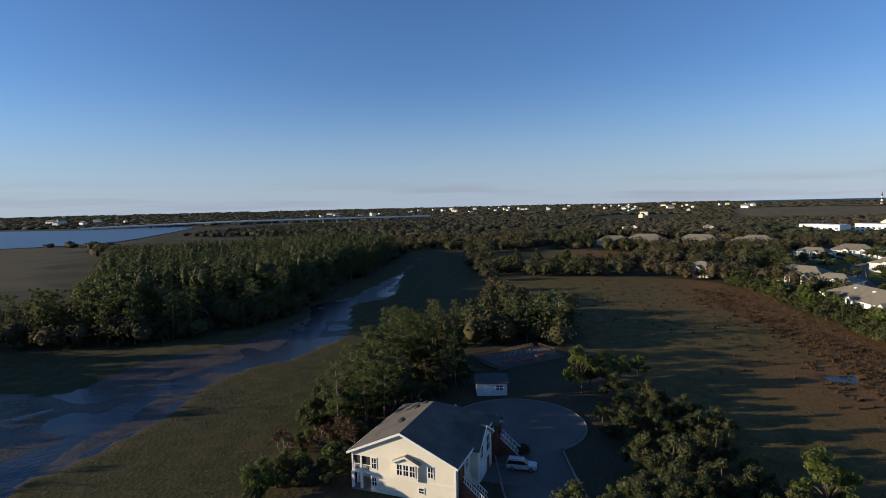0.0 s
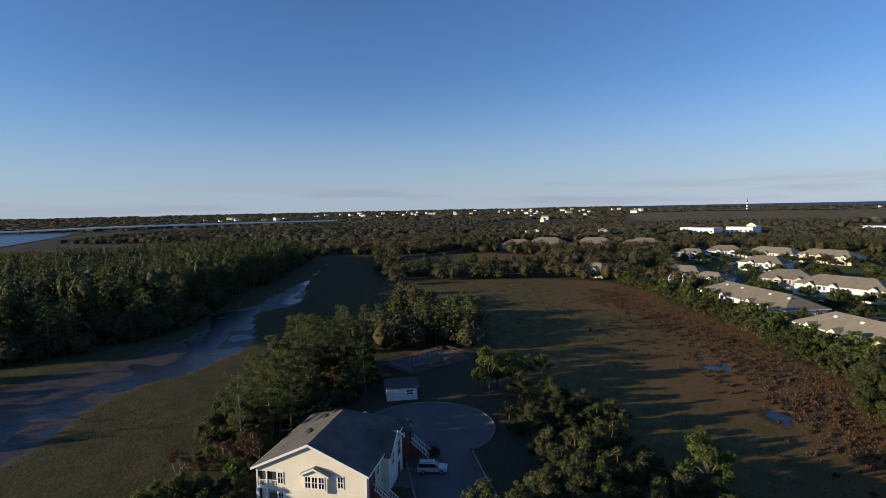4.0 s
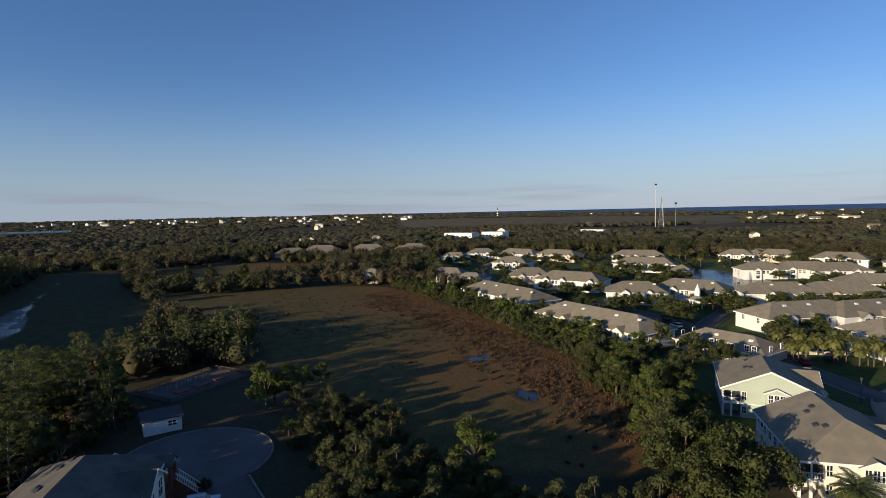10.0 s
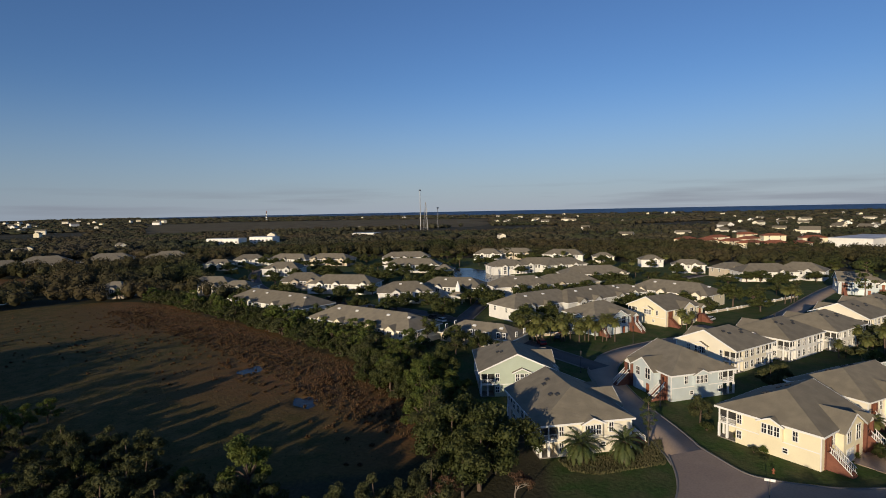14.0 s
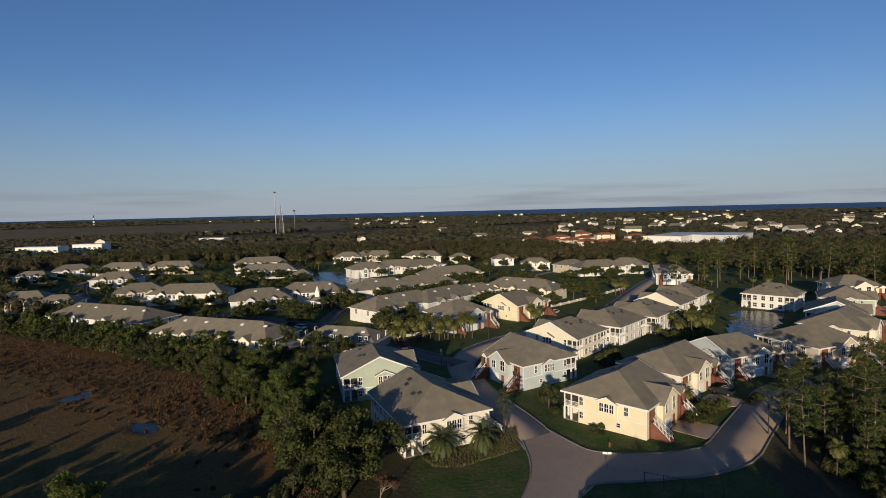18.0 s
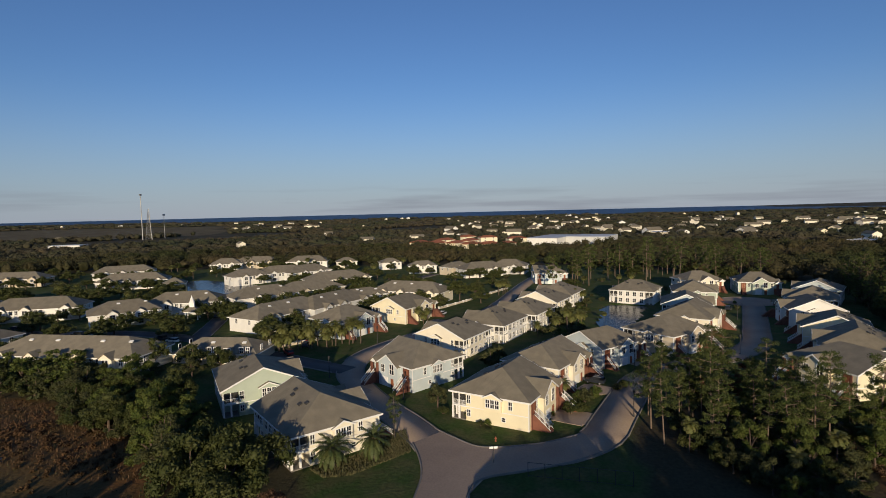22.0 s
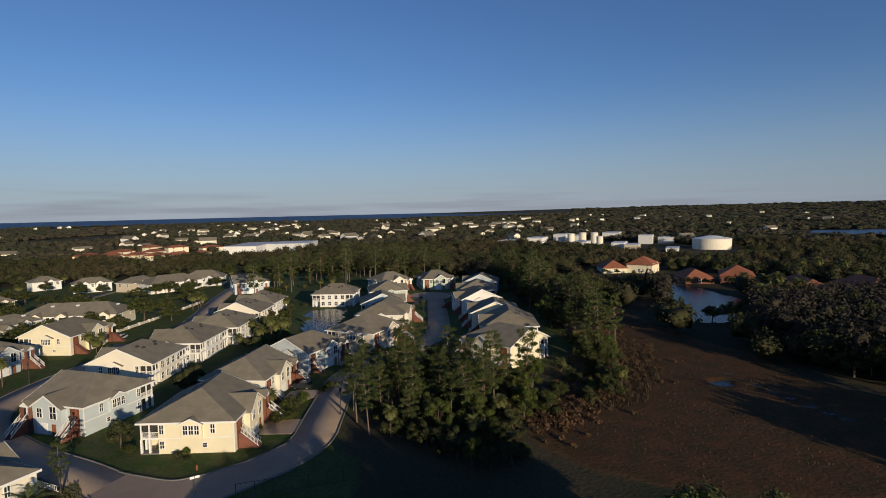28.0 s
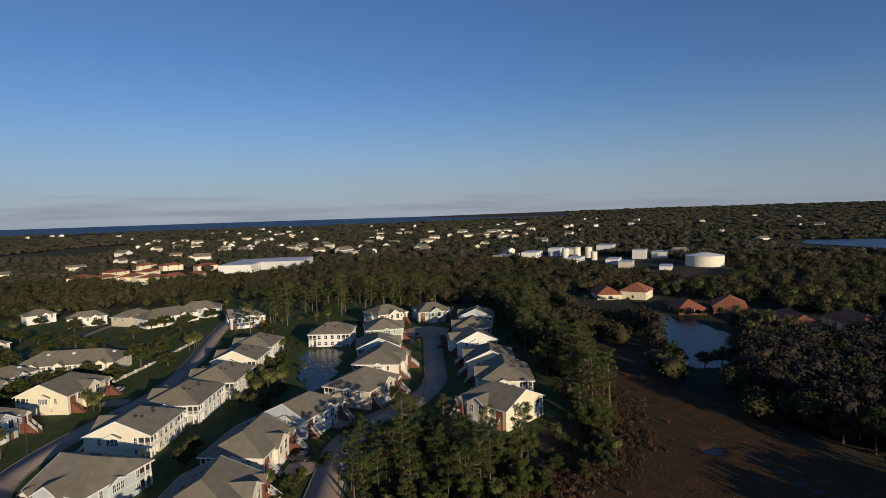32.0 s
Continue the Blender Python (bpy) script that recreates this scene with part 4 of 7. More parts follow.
def townhouse(cx, cy, axis, length=34.0, depth=15.0, siding="white", label="", high=5.0):
    """A long row of homes under one hipped roof. axis: the bearing of its length; its gabled bays look to where the camera flies."""
    heading = axis + 90
    if math.cos(radians(heading)) * cx + math.sin(radians(heading)) * cy > 0:
        heading += 180
    h = thing("townhouse", pose(cx, cy, 0, 0, 0, heading), label, "townhouse", "rows of townhouses")
    L, hx = length / 2, depth / 2
    bm = shape()
    box(bm, -hx, -L, -0.3, hx, L, high - 0.04)
    part("wall", bm, siding, h)
    o, rise, run = 0.6, hx * 0.5, hx * 0.9
    ez = high - 0.14
    bm = shape()
    c = [(-hx - o, -L - o, ez), (hx + o, -L - o, ez), (hx + o, L + o, ez), (-hx - o, L + o, ez)]
    r0, r1 = (0, -L + run, high + rise), (0, L - run, high + rise)
    for poly in ([c[1], c[2], r1, r0], [c[3], c[0], r0, r1], [c[0], c[1], r0], [c[2], c[3], r1]):
        slab(bm, poly, 0.22)
    roof = part("roof", bm, "roof", h)
    bm = shape()
    for x in (-hx - o, hx + o):
        box(bm, x - 0.03, -L - o, ez - 0.28, x + 0.03, L + o, ez + 0.01)
    for y in (-L - o, L + o):
        box(bm, -hx - o, y - 0.03, ez - 0.28, hx + o, y + 0.03, ez + 0.01)
    part("fascia", bm, "trim", roof)
    n = max(1, round(length / 12))
    for k in range(n):
        y = -L + (k + 0.5 + 0.12 * (-1) ** k) * length / n
        w = 1.9
        bm = shape()
        prism(bm, [(y - w, -0.3), (y + w, -0.3), (y + w, high - 0.2), (y, high + 1.1), (y - w, high - 0.2)], "x", hx - 0.1, hx + 1.2)
        bay = part("gable_bay", bm, siding, h)
        bm = shape()
        for q in (-1, 1):
            slab(bm, [(hx - 0.6, y + q * (w + 0.35), high - 0.26), (hx + 1.6, y + q * (w + 0.35), high - 0.26), (hx + 1.6, y, high + 1.28), (hx - 2.2, y, high + 1.28)], 0.14)
        part("bay_roof", bm, "roof", bay)
        for z in (2.9, 0.5):
            far_window(h, hx + 1.2, y, z, 0, 1.7, 1.6)
        for q in (3.4, 5.2):
            if abs(y + q) < L - 1:
                far_window(h, hx, y + q, 2.9, 0)

        def vent():
            b = shape()
            box(b, -0.4, -0.6, 0, 0.4, 0.6, 0.3)
            bmesh.ops.bevel(b, geom=b.edges[:], offset=0.08, segments=1, affect="EDGES")
            return done(b, "roof_vent", "trim")
        if math.hypot(cx, cy) < 260:
            put(roof, "roof_vent", vent, "pale_vent", pose(2.2, y + 2.5, high + rise - 1.05, 0, 26, 0), "pale roof vent")
    for s in (-1, 1):
        for x in (-hx * 0.5, hx * 0.4):
            far_window(h, x, s * L, 2.9, s * 90)
    return h


# ---- houses along the brick road ----
carriage_house(-3.2, 80.6, -21, 18.5, ("gable", "hip"), "ivory", "ivory two-storey house with dark gabled roof beside the marsh", "roof_dark")
carriage_house(106.0, 0.2, -114, 15.2, ("hip", "gable"), "cream", "pale yellow two-storey house with hipped grey roof")
carriage_house(90.6, 33.9, -47, 18, ("hip", "gable"), "ivory", "ivory two-storey house with hipped roof behind two date palms")
carriage_house(110.9, 54.2, -56, 18, ("gable", "hip"), "sage", "sage green two-storey house with a broad gable")
carriage_house(126.4, 20.8, 139, 14.2, ("gable", "hip"), "blue", "pale blue house with brick entries and white stairs")
HALF = carriage_house(128.6, -9.4, -121, 18, ("hip", "gable"), "ivory", "ivory house with hipped roof beside the shaded lane")
HALF.matrix_world = HALF.matrix_world @ Matrix.Diagonal((0.9, 0.9, 0.92, 1))
HALF = carriage_house(145.4, -25.2, -140, 18, ("gable", "hip"), "blue", "blue gabled house in the shade of pines")
HALF.matrix_world = HALF.matrix_world @ Matrix.Diagonal((0.88, 0.88, 0.92, 1))
for x, y, length, ends, col in ((153.5, 14.9, 16.4, ("hip", "gable"), "ivory"), (171.5, 4.1, 17.6, ("hip", "hip"), "white"), (188.4, -6.4, 17.8, ("hip", "hip"), "white"), (211.5, -15.0, 16.8, ("hip", "gable"), "ivory"), (229.5, -22.5, 16.8, ("hip", "hip"), "white")):
    carriage_house(x, y, 65, length, ends, col, "house of a joined row with white rear sunrooms")
carriage_house(158.3, -45.2, -139, 17, ("hip", "hip"), "tan", "tan house with hipped roof at the lane's bend")
carriage_house(180.4, -58.7, -121, 17, ("hip", "gable"), "ivory", "ivory house with grey roof along the lane")
carriage_house(203.0, -65.0, -106, 17, ("gable", "hip"), "blue", "blue-grey gabled house along the lane")
carriage_house(232.0, -77.0, -103, 16, ("hip", "hip"), "sage", "low green house near the turning circle")
carriage_house(266, -90, 190, 17, ("hip", "hip"), "ivory", "ivory house facing the turning circle")
carriage_house(259, -113, 170, 17, ("hip", "hip"), "sage", "green house with brick entry facing the turning circle")
carriage_house(235.7, -55, -26, 17.5, ("hip", "hip"), "white", "white house with sunrooms above the canal")
carriage_house(300, -24, 185, 17, ("gable", "hip"), "blue", "blue clubhouse among palms")
carriage_house(125.0, -74.3, 109, 17, ("hip", "gable"), "cream", "yellow house half hidden by pines")
carriage_house(143.0, -86.7, 63, 17, ("gable", "hip"), "ivory", "ivory house with grey roof beside the woods")
carriage_house(164.0, -93.5, 63, 17, ("hip", "gable"), "cream", "cream gabled house beside the woods")
carriage_house(192.2, -101.3, 78, 17, ("hip", "gable"), "white", "white house with dark roof in the shade")
carriage_house(213, -113, 62, 16, ("hip", "hip"), "white", "white house with dark roof in the shade")
carriage_house(234.5, -127, 56, 16, ("hip", "gable"), "blue", "blue house with white gables near the woods")
carriage_house(200, 38, -117, 19, ("gable", "hip"), "cream", "pale yellow gabled house above a retaining wall")
carriage_house(176, 54, -120, 17, ("hip", "hip"), "blue", "grey-blue house with brick stairs by the palms")

carriage_house(42, -7, 0, 18, ("hip", "hip"), "ivory", "ivory two-storey house whose shadow crosses the road")

# ---- townhouses ----
ROWS_OF_HOMES = (
    (146, 175, -94, 48, "white"), (133, 115, -93, 44, "ivory"), (200, 190, -70, 34, "white"), (198, 218, -45, 22, "tan"), (192, 146, -50, 24, "white"), (214, 134, -72, 30, "grey"),
    (288, 212, -64, 36, "white"), (272, 177, -63, 11, "ivory"), (334, 252, -55, 36, "white"), (300, 298, -75, 34, "tan"), (287, 328, -75, 34, "white"), (237, 278, -63, 24, "grey"),
    (271, 357, -40, 24, "white"), (240, 350, -65, 20, "ivory"), (382, 206, -67, 22, "white"), (396, 189, -80, 32, "tan"), (305, 152, -42, 22, "white"), (322, 138, -60, 28, "grey"),
    (326, 124, -38, 28, "white"), (288, 92, -50, 34, "ivory"), (230, 108, -41, 28, "white"), (248, 93, -41, 30, "tan"), (190, 82, -25, 34, "white"), (209, 70, -25, 32, "grey"),
    (227, 62, -40, 20, "white"), (241, 42, -107, 34, "ivory"), (352, 54, -78, 18, "white"), (342, 31, -40, 18, "tan"), (331, 14, -62, 28, "white"), (345, -3, -100, 22, "grey"),
    (396, 148, -80, 30, "white"), (388, 116, -66, 14, "ivory"), (377, 81, -65, 14, "white"), (166, 249, -61, 24, "tan"), (166, 228, -61, 16, "white"), (136, 284, -60, 14, "tan"),
)
for x, y, a, length, col in ROWS_OF_HOMES:
    townhouse(x, y, a, length, 15.0 if length > 20 else 11.0, col, "row of %s two-storey townhouses with grey shingle roof" % ("white" if col in ("white", "ivory") else col))
townhouse(143, 79, -90, 24, 12, "tan", "low tan garage row with a grey hipped roof", 2.9)
for x, y, a, length in ((160, 508, -20, 30), (188, 490, -32, 30), (218, 472, -34, 32), (250, 448, -40, 28), (196, 524, -30, 34), (236, 500, -34, 34), (272, 470, -40, 30)):
    townhouse(x, y, a, length, 18.0, "tan", "low tan building with grey hipped roof", 4.0)

# ---- plants ----
def cards(centres, normals, size, rs, aspect=0.6, droop=0.0, wild=0.95):
    """One four-cornered leaf spray for each centre, lying across its normal."""
    k = len(centres)
    n = normals + rs.normal(0, wild, (k, 3))
    n /= np.linalg.norm(n, axis=1)[:, None]
    ref = rs.normal(0, 1, (k, 3))
    u = np.cross(n, ref)
    u /= np.linalg.norm(u, axis=1)[:, None] + 1e-9
    w = np.cross(n, u)
    s = (size * rs.uniform(0.6, 1.35, k))[:, None] * 0.5
    u, w = u * s, w * s * aspect
    side = np.where((n * normals).sum(1) < 0, -1.0, 1.0)[:, None]
    w, n = w * side, n * side
    lift = n * s * 0.35
    v = np.stack([centres - u, centres - w * 0.9 + lift, centres + u * 1.1, centres + w * 0.9 + lift], 1)
    return np.concatenate([v, np.repeat(n[:, None], 4, 1)], 2).reshape(-1, 6)


def puffs(blobs, per, size, rs, flat=1.0, fill=0.4, core=0.56):
    """Leaf sprays over a set of rounded clumps (x, y, z, radius)."""
    c, n = [], []
    for x, y, z, r in blobs:
        d = rs.normal(0, 1, (int(per), 3))
        d /= np.linalg.norm(d, axis=1)[:, None]
        rad = r * (1 - fill * rs.uniform(0, 1, (len(d), 1)) ** 2) * (1 + 0.18 * np.sin(d[:, :1] * 5 + d[:, 1:2] * 4 + x * 3))
        p = d * rad * np.array([1, 1, flat])
        c.append(p + np.array([x, y, z]))
        n.append(d + np.array([0, 0, 0.35]))
    if not core:
        return cards(np.concatenate(c), np.concatenate(n), size, rs)
    return np.concatenate([cards(np.concatenate(c), np.concatenate(n), size, rs), cores(np.array(blobs), np.array([1, 1, flat]) * core, rs)])


def cores(blobs, scale, rs, segments=7, bands=4):
    """Closed, dented clumps of foliage (x, y, z, radius) behind the outer sprays."""
    a = np.arange(segments + 1) * math.tau / segments
    b = np.linspace(-0.5, 0.5, bands + 1) * math.pi
    d = np.stack([np.cos(b)[:, None] * np.cos(a), np.cos(b)[:, None] * np.sin(a), np.repeat(np.sin(b)[:, None], segments + 1, 1)], -1)
    quads = np.stack([d[:-1, :-1], d[:-1, 1:], d[1:, 1:], d[1:, :-1]], 2).reshape(-1, 3)
    x = np.asarray(blobs, float)
    ph = rs.uniform(0, 6, (len(x), 1, 1))
    dent = 1 + 0.2 * np.sin(4 * quads[None, :, :1] + ph) * np.sin(5 * quads[None, :, 1:2] + 2 * ph) + 0.1 * np.sin(6 * quads[None, :, 2:] + ph)
    r = x[:, 3:4, None] if x.shape[1] == 4 else x[:, None, 3:6]
    p = x[:, None, :3] + quads[None] * r * scale * dent
    n = quads[None] + 0.5 * np.sin(7 * quads[None][..., [1, 2, 0]] + ph)
    n = n / (np.linalg.norm(n, axis=2)[..., None] + 1e-9)
    return np.concatenate([p, np.broadcast_to(n, p.shape)], 2).reshape(-1, 6)


def leaf_mesh(name, v, mat):
    me = quick_mesh(name, v[:, :3], np.arange(len(v)).reshape(-1, 4), mat)
    if v.shape[1] == 6:
        me.normals_split_custom_set_from_vertices(v[:, 3:])
    return me


def limb_mesh(name, limbs, mat="bark", n=6):
    bm = shape()
    ends = []
    for a, b, r0, r1 in limbs:
        k = len(bm.verts)
        tube(bm, a, b, r0, r1, n)
        bm.verts.ensure_lookup_table()
        if ends:  # grown together with the limb that it springs from
            p, i = min(ends, key=lambda e: (e[0] - Vector(a)).length_squared)
            bm.faces.new((bm.verts[k], bm.verts[k + 1], bm.verts[i]))
        ends += [(Vector(a), k + 2), (Vector(b), k + n), ((Vector(a) + Vector(b)) / 2, k + n + 1)]
    return done(bm, name, mat)


def oak_kind(seed, mat, height=9.0, spread=4.2, count=16, per=150, size=0.55, low=0.32):
    rs = np.random.RandomState(seed)
    blobs, limbs = [], []
    fork = Vector((0.15 * rs.randn(), 0.15 * rs.randn(), height * 0.28))
    limbs.append(((0, 0, -0.3), tuple(fork), 0.26, 0.2))
    for k in range(count):
        a = k * 2.4 + rs.uniform(-0.4, 0.4)
        f = math.sqrt((k + 0.5) / count)
        rr = spread * f * rs.uniform(0.75, 1.0)
        top = height * (1 - 0.42 * f**1.6) * rs.uniform(0.86, 1.0)
        z = rs.uniform(height * (low + 0.12), top - 0.8) if k % 3 else top - 1.0
        rad = rs.uniform(0.2, 0.38) * spread * (1 - 0.25 * f)
        blobs.append((rr * math.cos(a), rr * math.sin(a), max(z, height * low), rad))
    for x, y, z, r in blobs[:: 2]:
        mid = fork.lerp(Vector((x, y, z)), 0.5) + Vector((0, 0, 0.4))
        limbs.append((tuple(fork), tuple(mid), 0.13, 0.085))
        limbs.append((tuple(mid), (x, y, z), 0.085, 0.03))
    return limb_mesh("trunk", limbs), leaf_mesh("crown", puffs(blobs, per, size, rs, 0.8), mat)


def pine_kind(seed, height=15.0, per=95, size=0.5, mat="pine", bare=0.4):
    rs = np.random.RandomState(seed)
    lean = rs.normal(0, 0.02, 2)
    blobs, limbs = [], []
    n = 5
    for k in range(n):
        a, b = height * 0.97 * k / n, height * 0.97 * (k + 1) / n
        limbs.append(((lean[0] * a, lean[1] * a, a - (0.3 if k == 0 else 0)), (lean[0] * b, lean[1] * b, b), 0.2 * (1 - 0.7 * k / n), 0.2 * (1 - 0.7 * (k + 1) / n)))
    for k in range(24):
        f = k / 23
        z = height * (bare + (1 - bare) * f)
        a = k * 2.4 + rs.uniform(-0.5, 0.5)
        reach = (3.1 * math.sin(0.5 + 2.0 * f) ** 1.2 + 0.2) * rs.uniform(0.3, 1.05) * height / 15
        x, y = lean[0] * z + reach * math.cos(a), lean[1] * z + reach * math.sin(a)
        blobs.append((x, y, z + rs.uniform(-0.3, 0.3), rs.uniform(0.6, 1.2) * height / 15))
        limbs.append(((lean[0] * z, lean[1] * z, z - 0.5), (x, y, z), 0.06, 0.02))
    return limb_mesh("trunk", limbs, "pine_bark"), leaf_mesh("crown", puffs(blobs, per, size, rs, 0.55, 0.8, 0), mat)


def shrub_kind(seed, mat, height=3.2, spread=2.0, per=110, size=0.42):
    rs = np.random.RandomState(seed)
    blobs, limbs = [], []
    for k in range(9):
        a, f = k * 2.4, math.sqrt((k + 0.5) / 9)
        x, y = spread * 0.75 * f * math.cos(a), spread * 0.75 * f * math.sin(a)
        z = height * (0.72 - 0.35 * f) * rs.uniform(0.7, 1.1)
        blobs.append((x, y, z, spread * rs.uniform(0.32, 0.5)))
        limbs.append(((x * 0.15, y * 0.15, -0.2), (x, y, z), 0.06, 0.02))
    return limb_mesh("trunk", limbs, n=5), leaf_mesh("crown", puffs(blobs, per, size, rs, 0.9), mat)


def bare_kind(seed, height=8.0, mat="rust", leaves=26):
    rs = np.random.RandomState(seed)
    limbs, tips = [], []

    def grow(p, d, length, r, depth):
        q = p + d * length
        limbs.append((tuple(p), tuple(q), r, r * 0.62))
        if depth == 0:
            tips.append(q)
            return
        for _ in range(3 if depth > 1 else 2):
            e = (d + Vector(rs.normal(0, 0.48, 3)) + Vector((0, 0, 0.12))).normalized()
            grow(q, e, length * rs.uniform(0.6, 0.82), r * 0.6, depth - 1)

    grow(Vector((0, 0, -0.2)), Vector((0, 0, 1)), height * 0.32, 0.17, 4)
    blobs = [(*t, 0.55) for t in tips]
    return limb_mesh("trunk", limbs, "pale_bark", 4), leaf_mesh("crown", puffs(blobs, leaves, 0.34, rs, 0.8, 0.9, 0), mat)


def palm_kind(seed, trunk=5.5, fronds=34, reach=2.3, mat="palm", fat=0.17, wide=0.2, feather=0.32, boots=False):
    """A palm: a ringed trunk and arching fronds, each a midrib with two rows of leaflets. feather: the leaflets' share of the reach."""
    rs = np.random.RandomState(seed)
    v, q = [], []
    for k in range(fronds):
        a = k * 2.39996 + rs.uniform(-0.15, 0.15)
        lift = 1.35 - 2.0 * ((k + 0.5) / fronds) ** 0.9
        out, side = np.array([math.cos(a), math.sin(a), 0]), np.array([-math.sin(a), math.cos(a), 0])
        span = reach * rs.uniform(0.85, 1.08)
        pts = []
        for j in range(8):
            f = j / 7
            bend = lift - 1.25 * f
            step = span / 7
            pts.append((pts[-1] if pts else np.array([0, 0, trunk + 0.25])) + (out * math.cos(bend) + np.array([0, 0, math.sin(bend)])) * step)
        for j in range(1, 8):
            d = pts[j] - pts[j - 1]
            for sub in (0.0, 0.25, 0.5, 0.75):
                p0 = pts[j - 1] + d * sub
                f = (j - 1 + sub) / 7
                ln = span * feather * math.sin(0.45 + 2.5 * f)
                for s in (-1, 1):
                    tip = p0 + side * s * ln * 0.8 + d / np.linalg.norm(d) * ln * 0.6 + np.array([0, 0, rs.uniform(-0.45, 0.15) * ln])
                    w = d / np.linalg.norm(d) * wide * 0.5
                    i = len(v)
                    v += [p0 - w, p0 + w, tip + w * 0.25, tip - w * 0.25]
                    q.append((i, i + 1, i + 2, i + 3))
            i = len(v)
            v += [pts[j - 1] - side * 0.03, pts[j - 1] + side * 0.03, pts[j] + side * 0.02, pts[j] - side * 0.02]
            q.append((i, i + 1, i + 2, i + 3))
    limbs = [((0, 0, -0.3), (0, 0, trunk * 0.5), fat * 1.15, fat), ((0, 0, trunk * 0.5), (0, 0, trunk), fat, fat * 1.1), ((0, 0, trunk), (0, 0, trunk + 0.5), fat * (2.0 if boots else 1.5), fat * 0.8)]
    return limb_mesh("trunk", limbs, "bark", 8), quick_mesh("crown", v, q, mat)


def kinds_of(light):
  """The plants: full ones, and lighter ones for those far from the flight."""
  f, g = (0.32, 1.6) if light else (1.45, 0.8)
  return {
      "oak": [(oak_kind(s, "oak", 8.5, 4.4, 22, 190 * f, 0.4 * g), "live_oak", "dense dark green live oak") for s in (1, 2, 3)],
      "tall": [(oak_kind(s, m, 12.0, 4.0, 24, 165 * f, 0.4 * g, 0.3), "broadleaf_tree", "tall green tree with an uneven leafy crown") for s, m in ((11, "oak"), (12, "lime"), (13, "olive"))],
      "lime": [(oak_kind(s, "lime", 10.0, 3.5, 20, 170 * f, 0.38 * g, 0.12), "sweetgum", "bright green tree lit by low sun") for s in (21, 22)],
      "myrtle": [(oak_kind(s, "olive", 7.0, 3.3, 20, 170 * f, 0.36 * g, 0.14), "wax_myrtle", "grey-green bushy tree at the marsh edge") for s in (31, 32, 33)],
      "pine": [(pine_kind(s, h, 105 * f, 0.38 * g), "pine_tree", "tall slender pine with a bare trunk") for s, h in ((41, 15), (42, 16.5), (43, 13.5))],
      "shrub": [(shrub_kind(s, m, 3.2, 2.0, 120 * f, 0.38 * g), "shrub", "rounded leafy evergreen shrub") for s, m in ((51, "oak"), (52, "olive"), (53, "lime"))],
      "thicket": [(oak_kind(s, m, 6.2, 3.3, 20, 170 * f, 0.36 * g, 0.06), "thicket_bush", "dense bushy thicket at the marsh edge") for s, m in ((34, "olive"), (35, "oak"), (36, "oak"))],
      "rust": [(bare_kind(s, 8.0, "rust"), "bare_tree", "half-bare tree with rusty winter leaves") for s in (61, 62)],
      "palm": [(palm_kind(s, t), "cabbage_palm", "cabbage palm with a round fan crown") for s, t in ((71, 5.5), (72, 7.0), (73, 4.2))],
      "date": [(palm_kind(s, 2.9, 52, 3.1, "frond", 0.36, 0.17, 0.17, True), "date_palm", "stout date palm with long arching fronds") for s in (81, 82)],
      "autumn": [(oak_kind(62, "rust", 7.5, 2.9, 18, 170 * f, 0.36 * g, 0.2), "autumn_tree", "small tree in full rust-red autumn leaf")],
      "snag": [(bare_kind(s, 12.0, "rust", 2), "dead_tree", "pale leafless dead standing tree") for s in (91,)],
  }

KINDS = {False: kinds_of(False), True: kinds_of(True)}
PLANTED = {}
rng = random.Random(5)


def plant(kind, x, y, scale=1.0, wide=1.0):
    light = math.hypot(x, y) > 150
    which = rng.randrange(len(KINDS[light][kind]))
    m = Matrix.LocRotScale((x, y, 0), Euler((rng.uniform(-0.05, 0.05), rng.uniform(-0.05, 0.05), rng.uniform(0, 6.28))), (scale * wide * rng.uniform(0.9, 1.12), scale * wide * rng.uniform(0.9, 1.12), scale * rng.uniform(0.88, 1.14)))
    (trunk, crown), name, label = KINDS[light][kind][which]
    if (kind, which, light) not in PLANTED:
        ob = thing(name, m, label, "tree" if kind != "shrub" else "shrub", name + "s")
        part("trunk", trunk, None, ob)
        part("crown", crown, None, ob)
        PLANTED[kind, which, light] = ob
    else:
        first = PLANTED[kind, which, light]
        copy_thing(first, m @ Matrix.Diagonal([1 / v for v in first.scale] + [1]))


def lake_view(x, y):
    """The lake, and the open shore before it."""
    hit = inside(x, y, LAKE_EAST)
    for s in (1.04, 1.08, 1.12, 1.16, 1.2, 1.24):
        hit |= inside(x * s, y * s, LAKE_EAST)
    return hit


def scatter(poly, count, kinds, lo=0.8, hi=1.2, apart=2.5, wide=1.0):
    """Plants spread over an area."""
    px, py = np.array(poly, float).T
    spots, tries = [], 0
    while len(spots) < count and tries < count * 40:
        tries += 1
        x, y = rng.uniform(px.min(), px.max()), rng.uniform(py.min(), py.max())
        if not inside(np.array([x]), np.array([y]), poly)[0]:
            continue
        if lake_view(np.array([x]), np.array([y]))[0]:
            continue
        if any((x - a) ** 2 + (y - b) ** 2 < apart**2 for a, b in spots):
            continue
        spots.append((x, y))
        plant(rng.choice(kinds), x, y, rng.uniform(lo, hi), wide)


